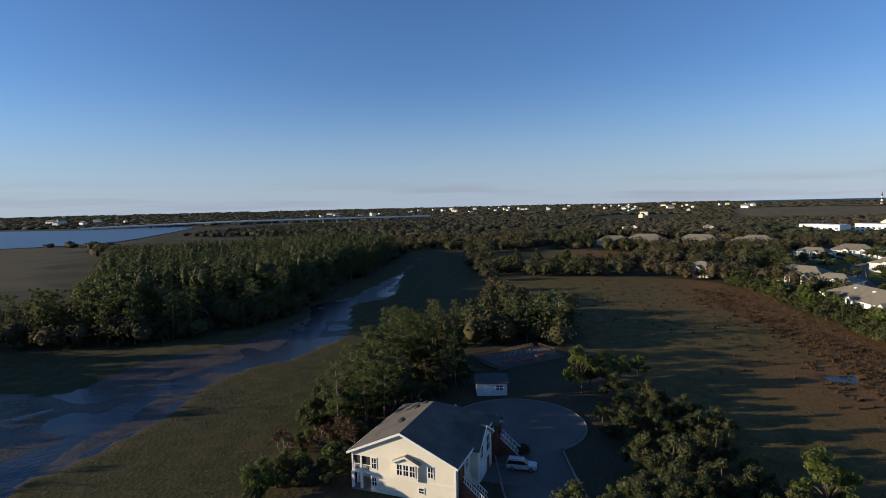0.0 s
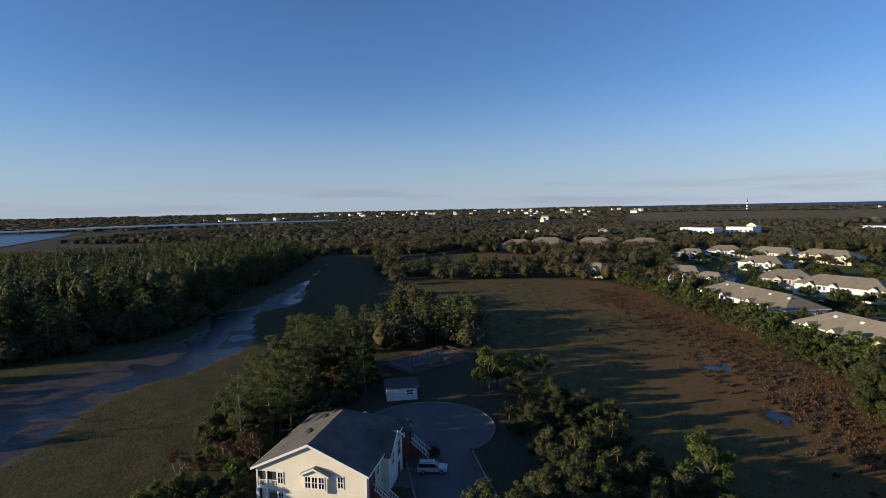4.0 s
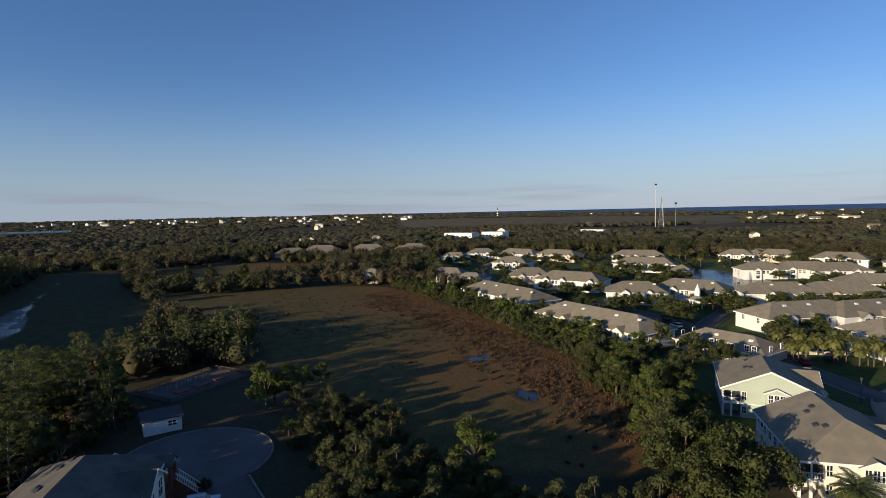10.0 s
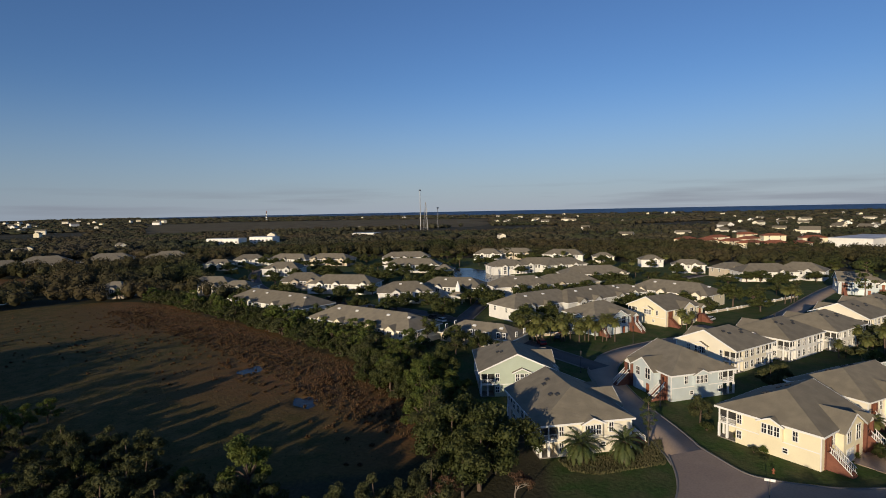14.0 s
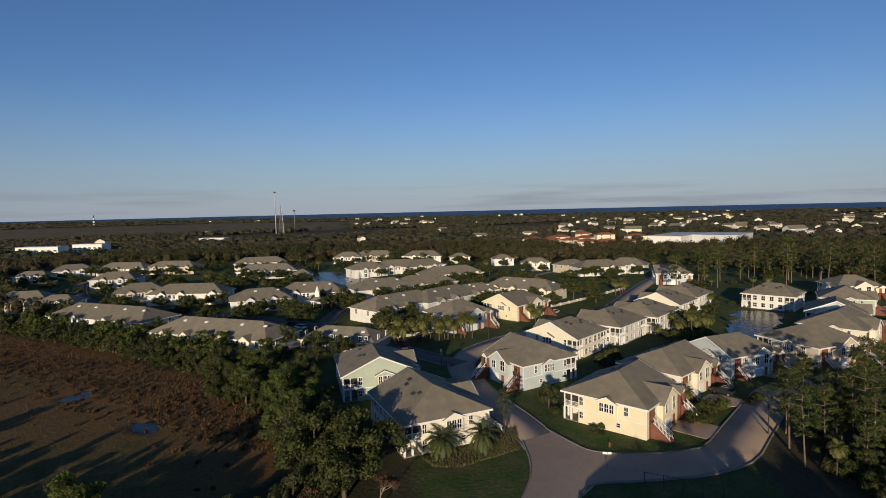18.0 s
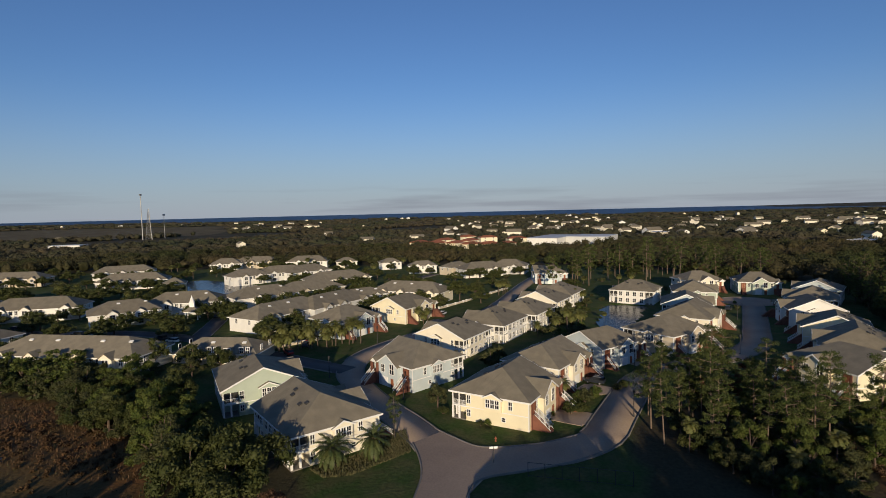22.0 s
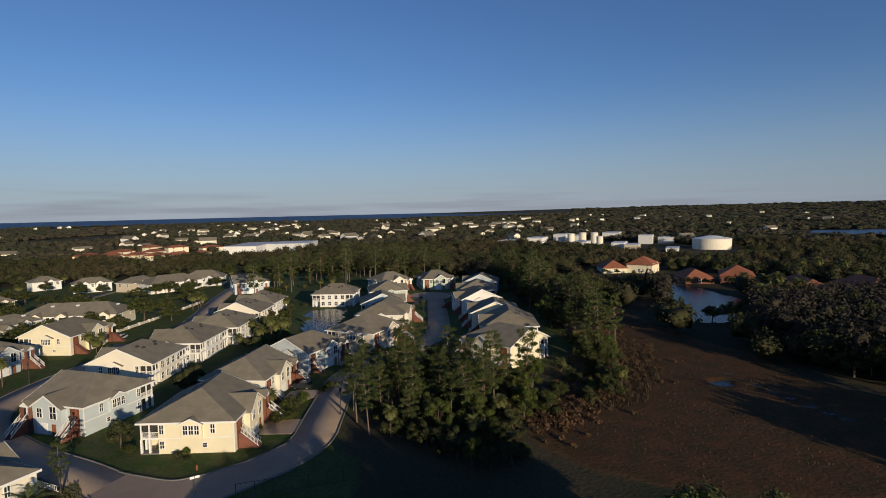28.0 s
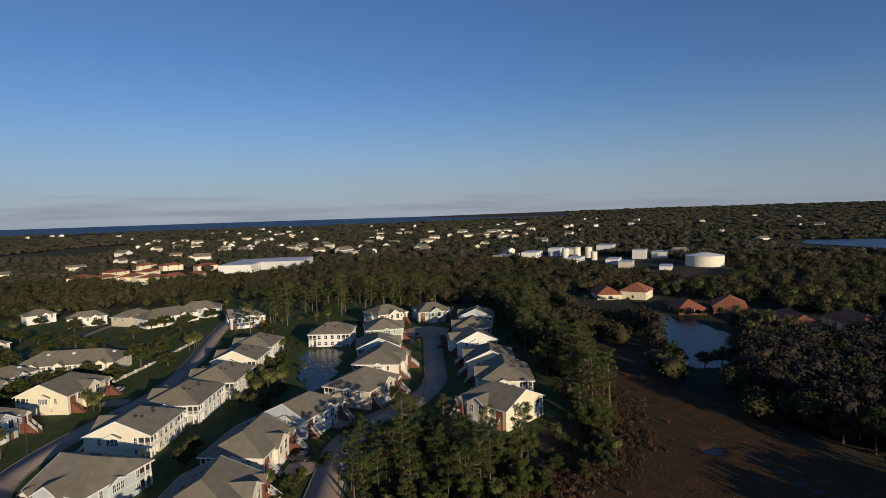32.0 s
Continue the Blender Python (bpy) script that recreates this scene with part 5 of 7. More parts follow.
# ---- woods, belts and garden trees ----
PINES_WEST = [(-22, 84), (-13, 90), (-6, 106), (2, 116), (3, 134), (-4, 146), (-12, 140), (-16, 122), (-23, 100)]
scatter(PINES_WEST, 32, ["pine", "pine", "pine", "tall"], 0.72, 0.98, 2.6)
scatter(PINES_WEST, 18, ["tall", "oak", "myrtle", "thicket"], 0.75, 1.05, 3.0)
scatter([(-27, 70), (-15, 76), (-11, 90), (-4, 106), (4, 118), (4, 140), (-4, 146), (-15, 140), (-19, 122), (-27, 100)], 50, ["thicket", "thicket", "shrub", "myrtle", "rust"], 0.55, 0.95, 2.2)
scatter([(-8, 148), (4, 154), (30, 155), (40, 161), (34, 170), (14, 178), (-2, 170)], 24, ["tall", "pine", "lime", "myrtle", "pine"], 0.6, 0.9, 3.4)
for kind, x, y, s in (
    ("lime", -26.3, 71.8, 0.74), ("shrub", -21, 76, 1.2), ("shrub", -18, 80, 1.3), ("myrtle", -17, 86, 0.8), ("rust", -20, 83, 0.7), ("shrub", -23, 80, 1.0), ("rust", -19, 91, 0.6),
    ("shrub", 8.2, 86, 0.55), ("shrub", 10.4, 85.5, 0.6), ("shrub", 12, 84, 0.55), ("oak", 70.5, 37.5, 1.4), ("oak", 67, 43, 1.4), ("oak", 73.5, 43, 1.3), ("oak", 65, 37, 1.3), ("oak", 75, 45, 1.05), ("thicket", 82, 49, 0.9), ("thicket", 88, 54, 1.0), ("thicket", 90, 61, 1.0), ("tall", 79, 54, 0.75), ("thicket", 86, 61, 1.2), ("thicket", 74, 49, 1.2), ("tall", 95, 66, 0.9), ("oak", 92, 75, 1.0),
    ("rust", 64, 31, 0.7), ("oak", 62, 38, 0.9), ("myrtle", 57, 40, 1.0), ("date", 80.4, 27.4, 1.0), ("date", 83.8, 21.5, 1.0), ("pine", 92.5, 20, 0.5), ("shrub", 87, 28, 0.4), ("shrub", 85, 30, 0.4), ("shrub", 89.5, 26, 0.35),
    ("myrtle", 107, 14, 0.78), ("shrub", 98.3, 4.9, 0.4), ("shrub", 98.7, 3.6, 0.4), ("rust", 95, 71, 0.6), ("shrub", 104, 12.5, 0.6), ("shrub", 102, 7, 0.5), ("thicket", 105, -12.5, 0.55), ("shrub", 106, -14.5, 0.9), ("shrub", 112, -16, 1.0), ("shrub", 109, -13, 0.9),
    ("palm", 112, -11.5, 0.7), ("oak", 128, 72, 0.9), ("oak", 132, 82, 0.95), ("oak", 125, 64, 0.8), ("oak", 133, 93, 0.9), ("oak", 160, 73, 1.2), ("oak", 236, 20, 1.35), ("oak", 168, 66, 0.9), ("palm", 143, -50, 0.9), ("autumn", 119, -51, 1.0), ("autumn", 114.5, -47, 0.8), ("rust", 108, -41, 1.0), ("oak", 113, 5, 0.5), ("myrtle", 134, 4, 0.8), ("myrtle", 140, 2, 0.7)):
    plant(kind, x, y, s)
scatter([(-140, 160), (-108, 160), (-92, 162), (-71, 179), (-60, 204), (-56, 250), (-48, 300), (-40, 350), (-38, 420), (-60, 430), (-70, 300), (-82, 225), (-100, 190), (-140, 185)], 190, ["pine", "pine", "pine", "tall", "pine", "snag", "pine", "oak"], 0.85, 1.2, 3.2)
scatter([(-140, 157), (-108, 157), (-91, 159), (-69, 176), (-57, 203), (-53, 250), (-58, 250), (-63, 205), (-74, 182), (-94, 164), (-140, 163)], 34, ["thicket", "myrtle", "shrub"], 0.6, 1.0, 3.0)
scatter([(86, 60), (97, 68), (112, 88), (122, 106), (112, 112), (100, 93), (89, 76)], 28, ["oak", "thicket", "thicket", "myrtle"], 0.65, 0.95, 3.0)
scatter([(70, -37), (83, -33), (91, -30), (88, -42), (80, -52), (70, -45)], 24, ["thicket", "lime", "myrtle", "thicket", "shrub"], 0.55, 0.85, 2.8)
for kind, x, y, s in (
    ("lime", 28.3, 111.2, 1.1), ("lime", 33.5, 112, 0.92), ("myrtle", 31, 115, 1.1), ("lime", 44, 122, 0.66), ("lime", 38.5, 118, 0.75), ("myrtle", 34, 107, 0.8), ("lime", 28.2, 96, 0.5), ("myrtle", 32.3, 93, 0.74), ("myrtle", 36.7, 92.5, 0.7),
    ("myrtle", 40.5, 95, 0.55), ("myrtle", 31.2, 72.5, 1.2), ("myrtle", 35.5, 75.5, 1.0), ("myrtle", 28, 76, 0.95), ("lime", 21.2, 64.5, 0.72), ("lime", 24.6, 63, 0.6), ("myrtle", 35.2, 68, 0.95), ("myrtle", 38.4, 66.5, 0.98), ("thicket", 41.5, 68.5, 0.75),
    ("lime", 45.8, 63, 1.12), ("thicket", 40, 60, 0.7), ("myrtle", 50.8, 44.5, 0.95), ("myrtle", 47, 47.5, 0.85), ("myrtle", 54.2, 42.4, 0.8), ("thicket", 45, 51, 0.8), ("rust", 57.6, 38.4, 0.74), ("tall", 73, 51.3, 0.9), ("lime", 77.5, 56, 1.05), ("lime", 88, 63.6, 1.1),
    ("tall", 98, 64.5, 1.0), ("lime", 84, 58, 0.9), ("shrub", 30, 84, 0.9), ("thicket", 34, 82, 0.6), ("shrub", 44, 76, 0.9), ("shrub", 27.5, 90, 0.8), ("shrub", 38, 86, 0.9), ("shrub", 47, 70, 0.8)):
    plant(kind, x, y, s)
scatter([(26, 326), (50, 308), (72, 316), (96, 340), (90, 352), (60, 340), (34, 346)], 22, ["myrtle", "tall", "oak", "lime"], 0.7, 1.0, 4.0)
scatter([(135, 255), (128, 196), (116, 134), (106, 96), (93, 73), (82, 58), (90, 54), (102, 66), (114, 84), (124, 104), (130, 142), (137, 200), (146, 255)], 200, ["thicket", "thicket", "thicket", "myrtle", "thicket", "lime"], 0.65, 1.0, 2.4, 1.25)
for k in range(20):
    plant("palm", 147 + 0.75 * k + rng.uniform(-1.5, 1.5), 70 - 1.3 * k + rng.uniform(-1.5, 1.5), rng.uniform(0.75, 1.1))
for x, y, s in ((188, 29, 0.9), (191, 31, 0.8), (186, 27, 0.7), (254, 3, 1.0), (257, 1, 1.1), (260, 0, 1.0), (266, -1, 0.9), (296, -36, 1.2), (299, -38, 1.1), (303, -40, 1.2), (170, -231, 1.1), (143, -214, 1.3), (138, -221, 1.3), (137, -197, 1.2), (146, -208, 1.2), (150, -216, 1.4), (180, -302, 1.3), (185, -296, 1.3), (190, -300, 1.2), (152, -286, 1.2), (160, -290, 1.3), (239, -270, 1.2), (231, -281, 1.3), (244, -274, 1.2), (128, -188, 1.1), (134, -205, 1.2), (170, -10, 0.7), (182, -22, 0.8), (105, -78, 0.7), (99, -66, 0.6), (170, -52, 0.7), (130, -50, 0.8)):
    plant("palm", x, y, s)
scatter([(92, -25), (106, -26), (116, -34), (120, -44), (112, -54), (99, -60), (90, -54), (86, -42)], 34, ["pine"], 0.62, 0.9, 3.0)
plant("pine", 97.6, -63, 0.98)
scatter([(106, -31), (92, -28), (84, -32), (80, -44), (86, -62), (94, -72), (106, -66), (116, -56), (120, -44)], 60, ["thicket", "shrub", "lime", "thicket", "palm", "myrtle"], 0.5, 0.9, 2.6)
scatter([(90, -70), (104, -84), (124, -98), (153, -108), (196, -124), (235, -142), (262, -150), (280, -168), (233, -164), (190, -138), (150, -124), (122, -110), (100, -92)], 80, ["pine", "pine", "pine", "tall", "oak"], 0.75, 1.15, 3.5)
scatter([(90, -72), (110, -88), (128, -102), (124, -108), (104, -96), (86, -78)], 22, ["shrub", "myrtle", "shrub", "palm"], 0.5, 0.8, 2.5)
scatter([(84, -50), (88, -68), (84, -80), (98, -90), (114, -101), (106, -84), (98, -66), (94, -52)], 26, ["shrub", "thicket", "shrub", "palm"], 0.5, 0.9, 2.4)
for x, y, s in ((133, -152, 0.62), (140, -156, 0.8), (147, -161, 0.6), (155, -166, 0.7), (163, -172, 0.65), (128, -158, 0.8), (170, -177, 0.6), (126, -164, 0.9), (128, -174, 0.8)):
    plant("oak", x, y, s)
for x, y, s in ((112, -15, 0.75), (114, -18, 0.7), (117, -19, 0.7), (120, -24, 0.6), (122, -26, 0.6), (106.5, -13.5, 0.6), (104, -8.5, 0.45), (133, -33, 0.8), (136, -36, 0.8), (99.5, 1.5, 0.35), (100.5, -3.5, 0.4)):
    plant("shrub", x, y, s)
scatter([(184, -180), (170, -174), (150, -158), (134, -148), (116, -146), (86, -142), (60, -128), (40, -130), (60, -170), (110, -190), (118, -178), (150, -164), (172, -184), (184, -188)], 66, ["rust", "oak", "rust", "tall", "rust"], 0.7, 1.05, 4.0)
scatter([(160, -22), (176, -25), (230, -36), (240, -32), (200, -18), (170, -8)], 36, ["shrub", "myrtle", "shrub", "palm"], 0.6, 1.0, 3.0)
# out-of-sight trees near the flight, added to shade the marsh foreground
scatter([(8, 48), (24, 44), (30, 50), (24, 56), (10, 56)], 18, ["tall", "oak"], 0.7, 0.9, 3.0)
scatter([(27, 78), (29, 100), (40, 106), (46, 96), (44, 82), (36, 76)], 18, ["myrtle", "thicket", "myrtle", "shrub"], 0.6, 0.95, 2.6)
# thickets set mostly below view, added to cast shadows on the marsh
scatter([(18, 52), (30, 50), (44, 52), (46, 58), (40, 63), (24, 66), (18, 62)], 26, ["thicket", "thicket", "myrtle"], 0.95, 1.2, 2.4)
scatter([(262, -18), (330, -60), (335, -130), (300, -155), (284, -110), (290, -60)], 30, ["pine"], 1.0, 1.35, 5.0)
# unseen trees added below and beside the flight, whose long shadows cross the road
for k in range(20):
    plant("tall", 38 + rng.uniform(-5, 3) - 0.2 * k, -13 - 1.8 * k, rng.uniform(0.95, 1.12))
    plant("oak", 34 + rng.uniform(-4, 4) - 0.2 * k, -12 - 1.8 * k, rng.uniform(0.8, 1.0))
for x, y, s in ((34, -1.5, 0.78), (33, -4, 0.84), (34, -6.5, 0.88), (32, -8.5, 0.92), (35, -10.5, 0.92)):
    plant("tall", x, y, s)
TAKEN = [(o.matrix_world.translation.xy.copy(), o.matrix_world.to_euler().z, 10.5 if o["category"] == "house" else 8.5, 12 if o["category"] == "house" else 21) for o in scene.objects if "category" in o.keys() and o["category"] in ("house", "townhouse")]
ROAD_SPOTS = np.concatenate([smooth_line(r, 4)[:, :2] for r in (MAIN, LANE)])


def clear_spot(x, y, roads=True):
    for p, a, hx, hy in TAKEN:
        dx, dy = x - p.x, y - p.y
        u, v = dx * math.cos(a) + dy * math.sin(a), -dx * math.sin(a) + dy * math.cos(a)
        if abs(u) < hx + 1.5 and abs(v) < hy:
            return False
    if inside(np.array([x]), np.array([y]), [(126, 48), (142, 84), (180, 62), (180, 26), (150, 32)])[0]:
        return False
    if any(inside(np.array([x * s]), np.array([y * s]), LAKE_WEST)[0] for s in (1.03, 1.07, 1.11)):
        return False
    if inside(np.array([x]), np.array([y]), LAKE_WEST)[0] or inside(np.array([x]), np.array([y]), CANAL)[0]:
        return False
    return np.hypot(ROAD_SPOTS[:, 0] - x, ROAD_SPOTS[:, 1] - y).min() > 6


for x, y, a, length, col in ROWS_OF_HOMES:
    d = math.hypot(x, y)
    for k in range(max(1, int(length / 7.5))):
        u = (k + 0.5) * length / max(1, int(length / 7.5)) - length / 2 + rng.uniform(-2, 2)
        tx, ty = x - x / d * 13.5 + u * math.cos(radians(a)), y - y / d * 13.5 + u * math.sin(radians(a))
        if clear_spot(tx, ty) and rng.random() < 0.8:
            plant(rng.choice(["oak", "oak", "oak", "myrtle"]), tx, ty, rng.uniform(0.66, 0.9), 1.35)
LANE_YARDS = [(100, 20), (140, 36), (200, 6), (262, -16), (290, -80), (270, -130), (232, -140), (128, -104), (104, -62), (104, -20)]
spots = 0
while spots < 260:
    x, y = rng.uniform(100, 400), rng.uniform(-140, 380)
    if inside(np.array([x]), np.array([y]), SUBURB)[0] and clear_spot(x, y):
        if inside(np.array([x]), np.array([y]), LANE_YARDS)[0]:
            plant(rng.choice(["shrub", "palm", "shrub"]), x, y, rng.uniform(0.4, 0.75))
        else:
            plant(rng.choice(["oak", "oak", "oak", "oak", "myrtle", "shrub", "palm"] if x > 130 else ["shrub", "myrtle"]), x, y, rng.uniform(0.66, 0.9), 1.3)
        spots += 1


for _ in range(75):
    x, y = rng.uniform(135, 290), rng.uniform(40, 250)
    if inside(np.array([x]), np.array([y]), SUBURB)[0] and clear_spot(x, y):
        plant("oak", x, y, rng.uniform(0.8, 1.0), 1.3)


# ---- distant woods ----
CLEAR = [[(178, -206), (186, -184), (230, -184), (285, -212), (285, -236), (262, -264), (196, -272), (140, -272), (124, -252), (150, -226)], [(80, 50), (100, 60), (142, 140), (152, 262), (118, 262), (106, 140), (88, 80)], [(-32, 60), (56, 60), (56, 142), (-32, 142)], MARSH_WEST, MARSH_MID, MARSH_ISLE, MARSH_EAST, LAKE_EAST, LAKE_WEST]
OPEN = [
    [(-2600, 280), (-1500, 400), (-760, 530), (-500, 610), (-430, 760), (-410, 985), (-380, 1250), (-210, 1460), (0, 1560), (-40, 1700), (-300, 1640), (-560, 1500), (-900, 1480), (-1500, 1500), (-2600, 1750)],
    [(-150, 212), (-205, 320), (-270, 430), (-430, 650), (-760, 530), (-600, 300), (-300, 165), (-170, 165)],
    FLATS_FAR,
    [(410, 570), (500, 560), (510, 620), (420, 660)], [(520, -50), (640, -140), (700, -100), (620, 0), (560, 10)], [(530, 40), (600, 100), (720, 80), (660, -10), (590, -20)],
    [(250, -330), (330, -460), (560, -440), (560, -330), (400, -340)], [(1100, 380), (1500, 200), (1500, 100), (1000, 150)], [(430, -640), (310, -640), (260, -740), (390, -910), (440, -900), (510, -800)], [(276, -222), (240, -268), (120, -282), (122, -236), (180, -226), (205, -220), (240, -218)], [(136, 484), (196, 450), (256, 415), (310, 470), (260, 560), (150, 570)],
]


def distant_trees(name, count, r0, r1, sprays, size, crown, height, seed, label, power=1.0, mat="far_wood"):
    rs = np.random.RandomState(seed)
    r = (r0**power + rs.uniform(0, 1, count * 3) * (r1**power - r0**power)) ** (1 / power)
    view = rs.uniform(0, 1, count * 3)
    az = np.radians(np.where(view < 0.92, rs.uniform(-48, 168, count * 3), rs.uniform(168, 312, count * 3)))
    x, y = r * np.sin(az), r * np.cos(az)
    ok = ~inside(x, y, SUBURB) if r0 < 500 else np.ones(len(x), bool)
    for poly in CLEAR + OPEN:
        ok &= ~inside(x, y, poly)
    ok &= ~lake_view(x, y)
    edge = 2950 * (1 + 0.5 * np.clip((90 - np.degrees(az) - 28) / 34, 0, 1) + 0.32 * np.clip((-20 - (90 - np.degrees(az))) / 30, 0, 1))
    ok &= ~((r > edge) & (np.degrees(az) > 28) & (np.degrees(az) < 128))
    ok &= lumps(x * 0.008, y * 0.008, 21) > -0.75 if r0 > 500 else True
    ok &= np.hypot(x, y) > 75
    x, y, r = x[ok][:count], y[ok][:count], r[ok][:count]
    k = len(x)
    h = height * rs.uniform(0.7, 1.25, k) * (1 + 0.2 * lumps(x * 0.01, y * 0.01, 4))
    c = crown * rs.uniform(0.7, 1.3, k)
    d = rs.normal(0, 1, (k, sprays, 3))
    d /= np.linalg.norm(d, axis=2)[..., None]
    d[..., 2] = np.abs(d[..., 2]) * 1.1 - 0.25
    p = d * np.stack([c, c, h * 0.5], 1)[:, None] * rs.uniform(0.75, 1.05, (k, sprays, 1))
    p += np.stack([x, y, h * 0.5 + far_rise(r) + far_hill(x, y)], 1)[:, None]
    v = cards(p.reshape(-1, 3), (d + [0, 0, 0.3]).reshape(-1, 3), size, rs, 0.8)
    v = np.concatenate([v, cores(np.stack([x, y, h * 0.45 + far_rise(r) + far_hill(x, y), c, c, h * 0.5], 1), 0.66 if r0 < 500 else 0.85, rs, 7 if r0 < 500 else 5, 4 if r0 < 500 else 3)])
    tagged(new(name, leaf_mesh(name, v, mat)), label, "trees", kind="stuff")


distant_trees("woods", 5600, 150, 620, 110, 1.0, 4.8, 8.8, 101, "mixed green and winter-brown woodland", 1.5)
distant_trees("far_woods", 10500, 600, 1500, 26, 2.2, 7.5, 8.0, 102, "distant mixed woodland", 1.3, "haze_wood")
distant_trees("horizon_woods", 15000, 1500, 4850, 8, 5.0, 20.0, 7.0, 103, "woodland towards the horizon", 1.1, "haze_wood")


def woods_patch(name, poly, count, sprays, size, crown, height, seed, label, mat="far_wood"):
    """Closed woodland over an area, behind the trees that stand at its edge."""
    rs = np.random.RandomState(seed)
    px, py = np.array(poly, float).T
    x, y = rs.uniform(px.min(), px.max(), count * 5), rs.uniform(py.min(), py.max(), count * 5)
    ok = inside(x, y, poly)
    ok &= ~lake_view(x, y)
    x, y = x[ok][:count], y[ok][:count]
    k = len(x)
    h, c = height * rs.uniform(0.7, 1.2, k), crown * rs.uniform(0.7, 1.3, k)
    d = rs.normal(0, 1, (k, sprays, 3))
    d /= np.linalg.norm(d, axis=2)[..., None]
    lobes = 1 + 0.25 * np.sin(4 * d[..., :1] + 5 * d[..., 1:2] + rs.uniform(0, 6, (k, 1, 1)))
    low = rs.uniform(0.35, 0.6, k)
    p = d * np.stack([c, c, h * (1 - low) * 0.6], 1)[:, None] * rs.uniform(0.75, 1.05, (k, sprays, 1)) * lobes
    p += np.stack([x, y, h * (low + 0.55 * (1 - low))], 1)[:, None]
    v = cards(p.reshape(-1, 3), (d + [0, 0, 0.3]).reshape(-1, 3), size, rs, 0.8)
    v = np.concatenate([v, cores(np.stack([x, y, h * (low + 0.5 * (1 - low)), c, c, h * (1 - low) * 0.6], 1), 0.62, rs)])
    tagged(new(name, leaf_mesh(name, v, mat)), label, "trees", kind="stuff")


woods_patch("west_woods", [(-110, 165), (-98, 172), (-78, 190), (-66, 215), (-62, 250), (-54, 300), (-46, 345), (-40, 440), (-110, 470), (-200, 330), (-150, 225), (-122, 182)], 950, 90, 0.85, 2.9, 18.0, 201, "dense dark pine and oak wood beside the creek", "dark_wood")
# out-of-view wood, added so that the western marsh lies in shade
woods_patch("shore_woods", [(-200, 20), (-130, 30), (-126, 90), (-142, 140), (-210, 170)], 250, 60, 1.1, 3.4, 14.0, 204, "unseen tall wood added to shade the western marsh", "dark_wood")
# another unseen wood, added to darken a corner of the eastern marsh
woods_patch("hollow_woods", [(0, -96), (34, -100), (40, -125), (10, -140), (-20, -120)], 80, 60, 1.1, 3.0, 8.0, 205, "unseen wood added to cast shade over the reeds", "dark_wood")
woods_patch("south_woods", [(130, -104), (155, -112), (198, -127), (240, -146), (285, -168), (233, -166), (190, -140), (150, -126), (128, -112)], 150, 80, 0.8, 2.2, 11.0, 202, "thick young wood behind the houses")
woods_patch("lake_woods", [(184, -180), (170, -174), (150, -158), (134, -148), (86, -142), (60, -128), (30, -150), (80, -240), (116, -250), (120, -190), (150, -165), (172, -184), (184, -190)], 420, 90, 0.9, 3.0, 10.0, 203, "dark bare winter wood round the lake", "winter_wood")


def marsh_tufts(name, poly, count, mat, height, seed, label):
    """Upright blades of marsh grass in clumps."""
    rs = np.random.RandomState(seed)
    px, py = np.array(poly, float).T
    x, y = rs.uniform(px.min(), px.max(), count * 3), rs.uniform(py.min(), py.max(), count * 3)
    ok = inside(x, y, poly)
    for line in (CREEK, CREEK_SIDE, CREEK_EAST):
        d, w = nearest(x, y, line)
        ok &= d > w * 1.05
    ok &= ~inside(x, y, CREEK_BED)
    for pool in (POOL_A, POOL_B, POOL_C, POOL_D):
        ok &= ~inside(x, y, pool)
    x, y = x[ok][:count], y[ok][:count]
    k = len(x)
    a, h, w = rs.uniform(0, math.pi, k), height * rs.uniform(0.5, 1.3, k), rs.uniform(0.03, 0.1, k)
    ux, uy = np.cos(a) * w, np.sin(a) * w
    lean = rs.normal(0, 0.25, (k, 2)) * h[:, None]
    v = np.stack([np.stack([x - ux, y - uy, np.full(k, -0.1)], 1), np.stack([x + ux, y + uy, np.full(k, -0.1)], 1), np.stack([x + ux * 0.5 + lean[:, 0], y + uy * 0.5 + lean[:, 1], h], 1), np.stack([x - ux * 0.7 + lean[:, 0], y - uy * 0.7 + lean[:, 1], h * 0.85], 1)], 1)
    tagged(new(name, leaf_mesh(name, v.reshape(-1, 3), mat)), label, "grass", kind="stuff")


marsh_tufts("marsh_grass", MARSH_WEST, 9000, "tussock", 0.25, 7, "short olive marsh grass")
marsh_tufts("marsh_grass", MARSH_MID, 6000, "tussock", 0.25, 8, "short olive marsh grass")
marsh_tufts("reeds", [(134, 252), (127, 200), (115, 140), (104, 96), (86, 64), (74, 56), (74, 70), (84, 98), (94, 136), (104, 190), (110, 240)], 14000, "reed", 0.32, 12, "rusty brown reeds")
marsh_tufts("long_grass", [(77, 28), (78, 24), (86.6, 16), (95.5, 18.5), (94, 20.5), (86, 24), (83, 26.5), (79.5, 31)], 6000, "pale_grass", 0.3, 13, "long pale grass round the palms")
marsh_tufts("reeds", MARSH_EAST, 2500, "reed", 0.2, 10, "rusty brown reeds")
marsh_tufts("reeds", [(84, -62), (104, -88), (124, -106), (140, -116), (128, -118), (110, -112), (92, -96), (80, -80)], 5000, "brush", 0.6, 11, "rusty brown reeds")


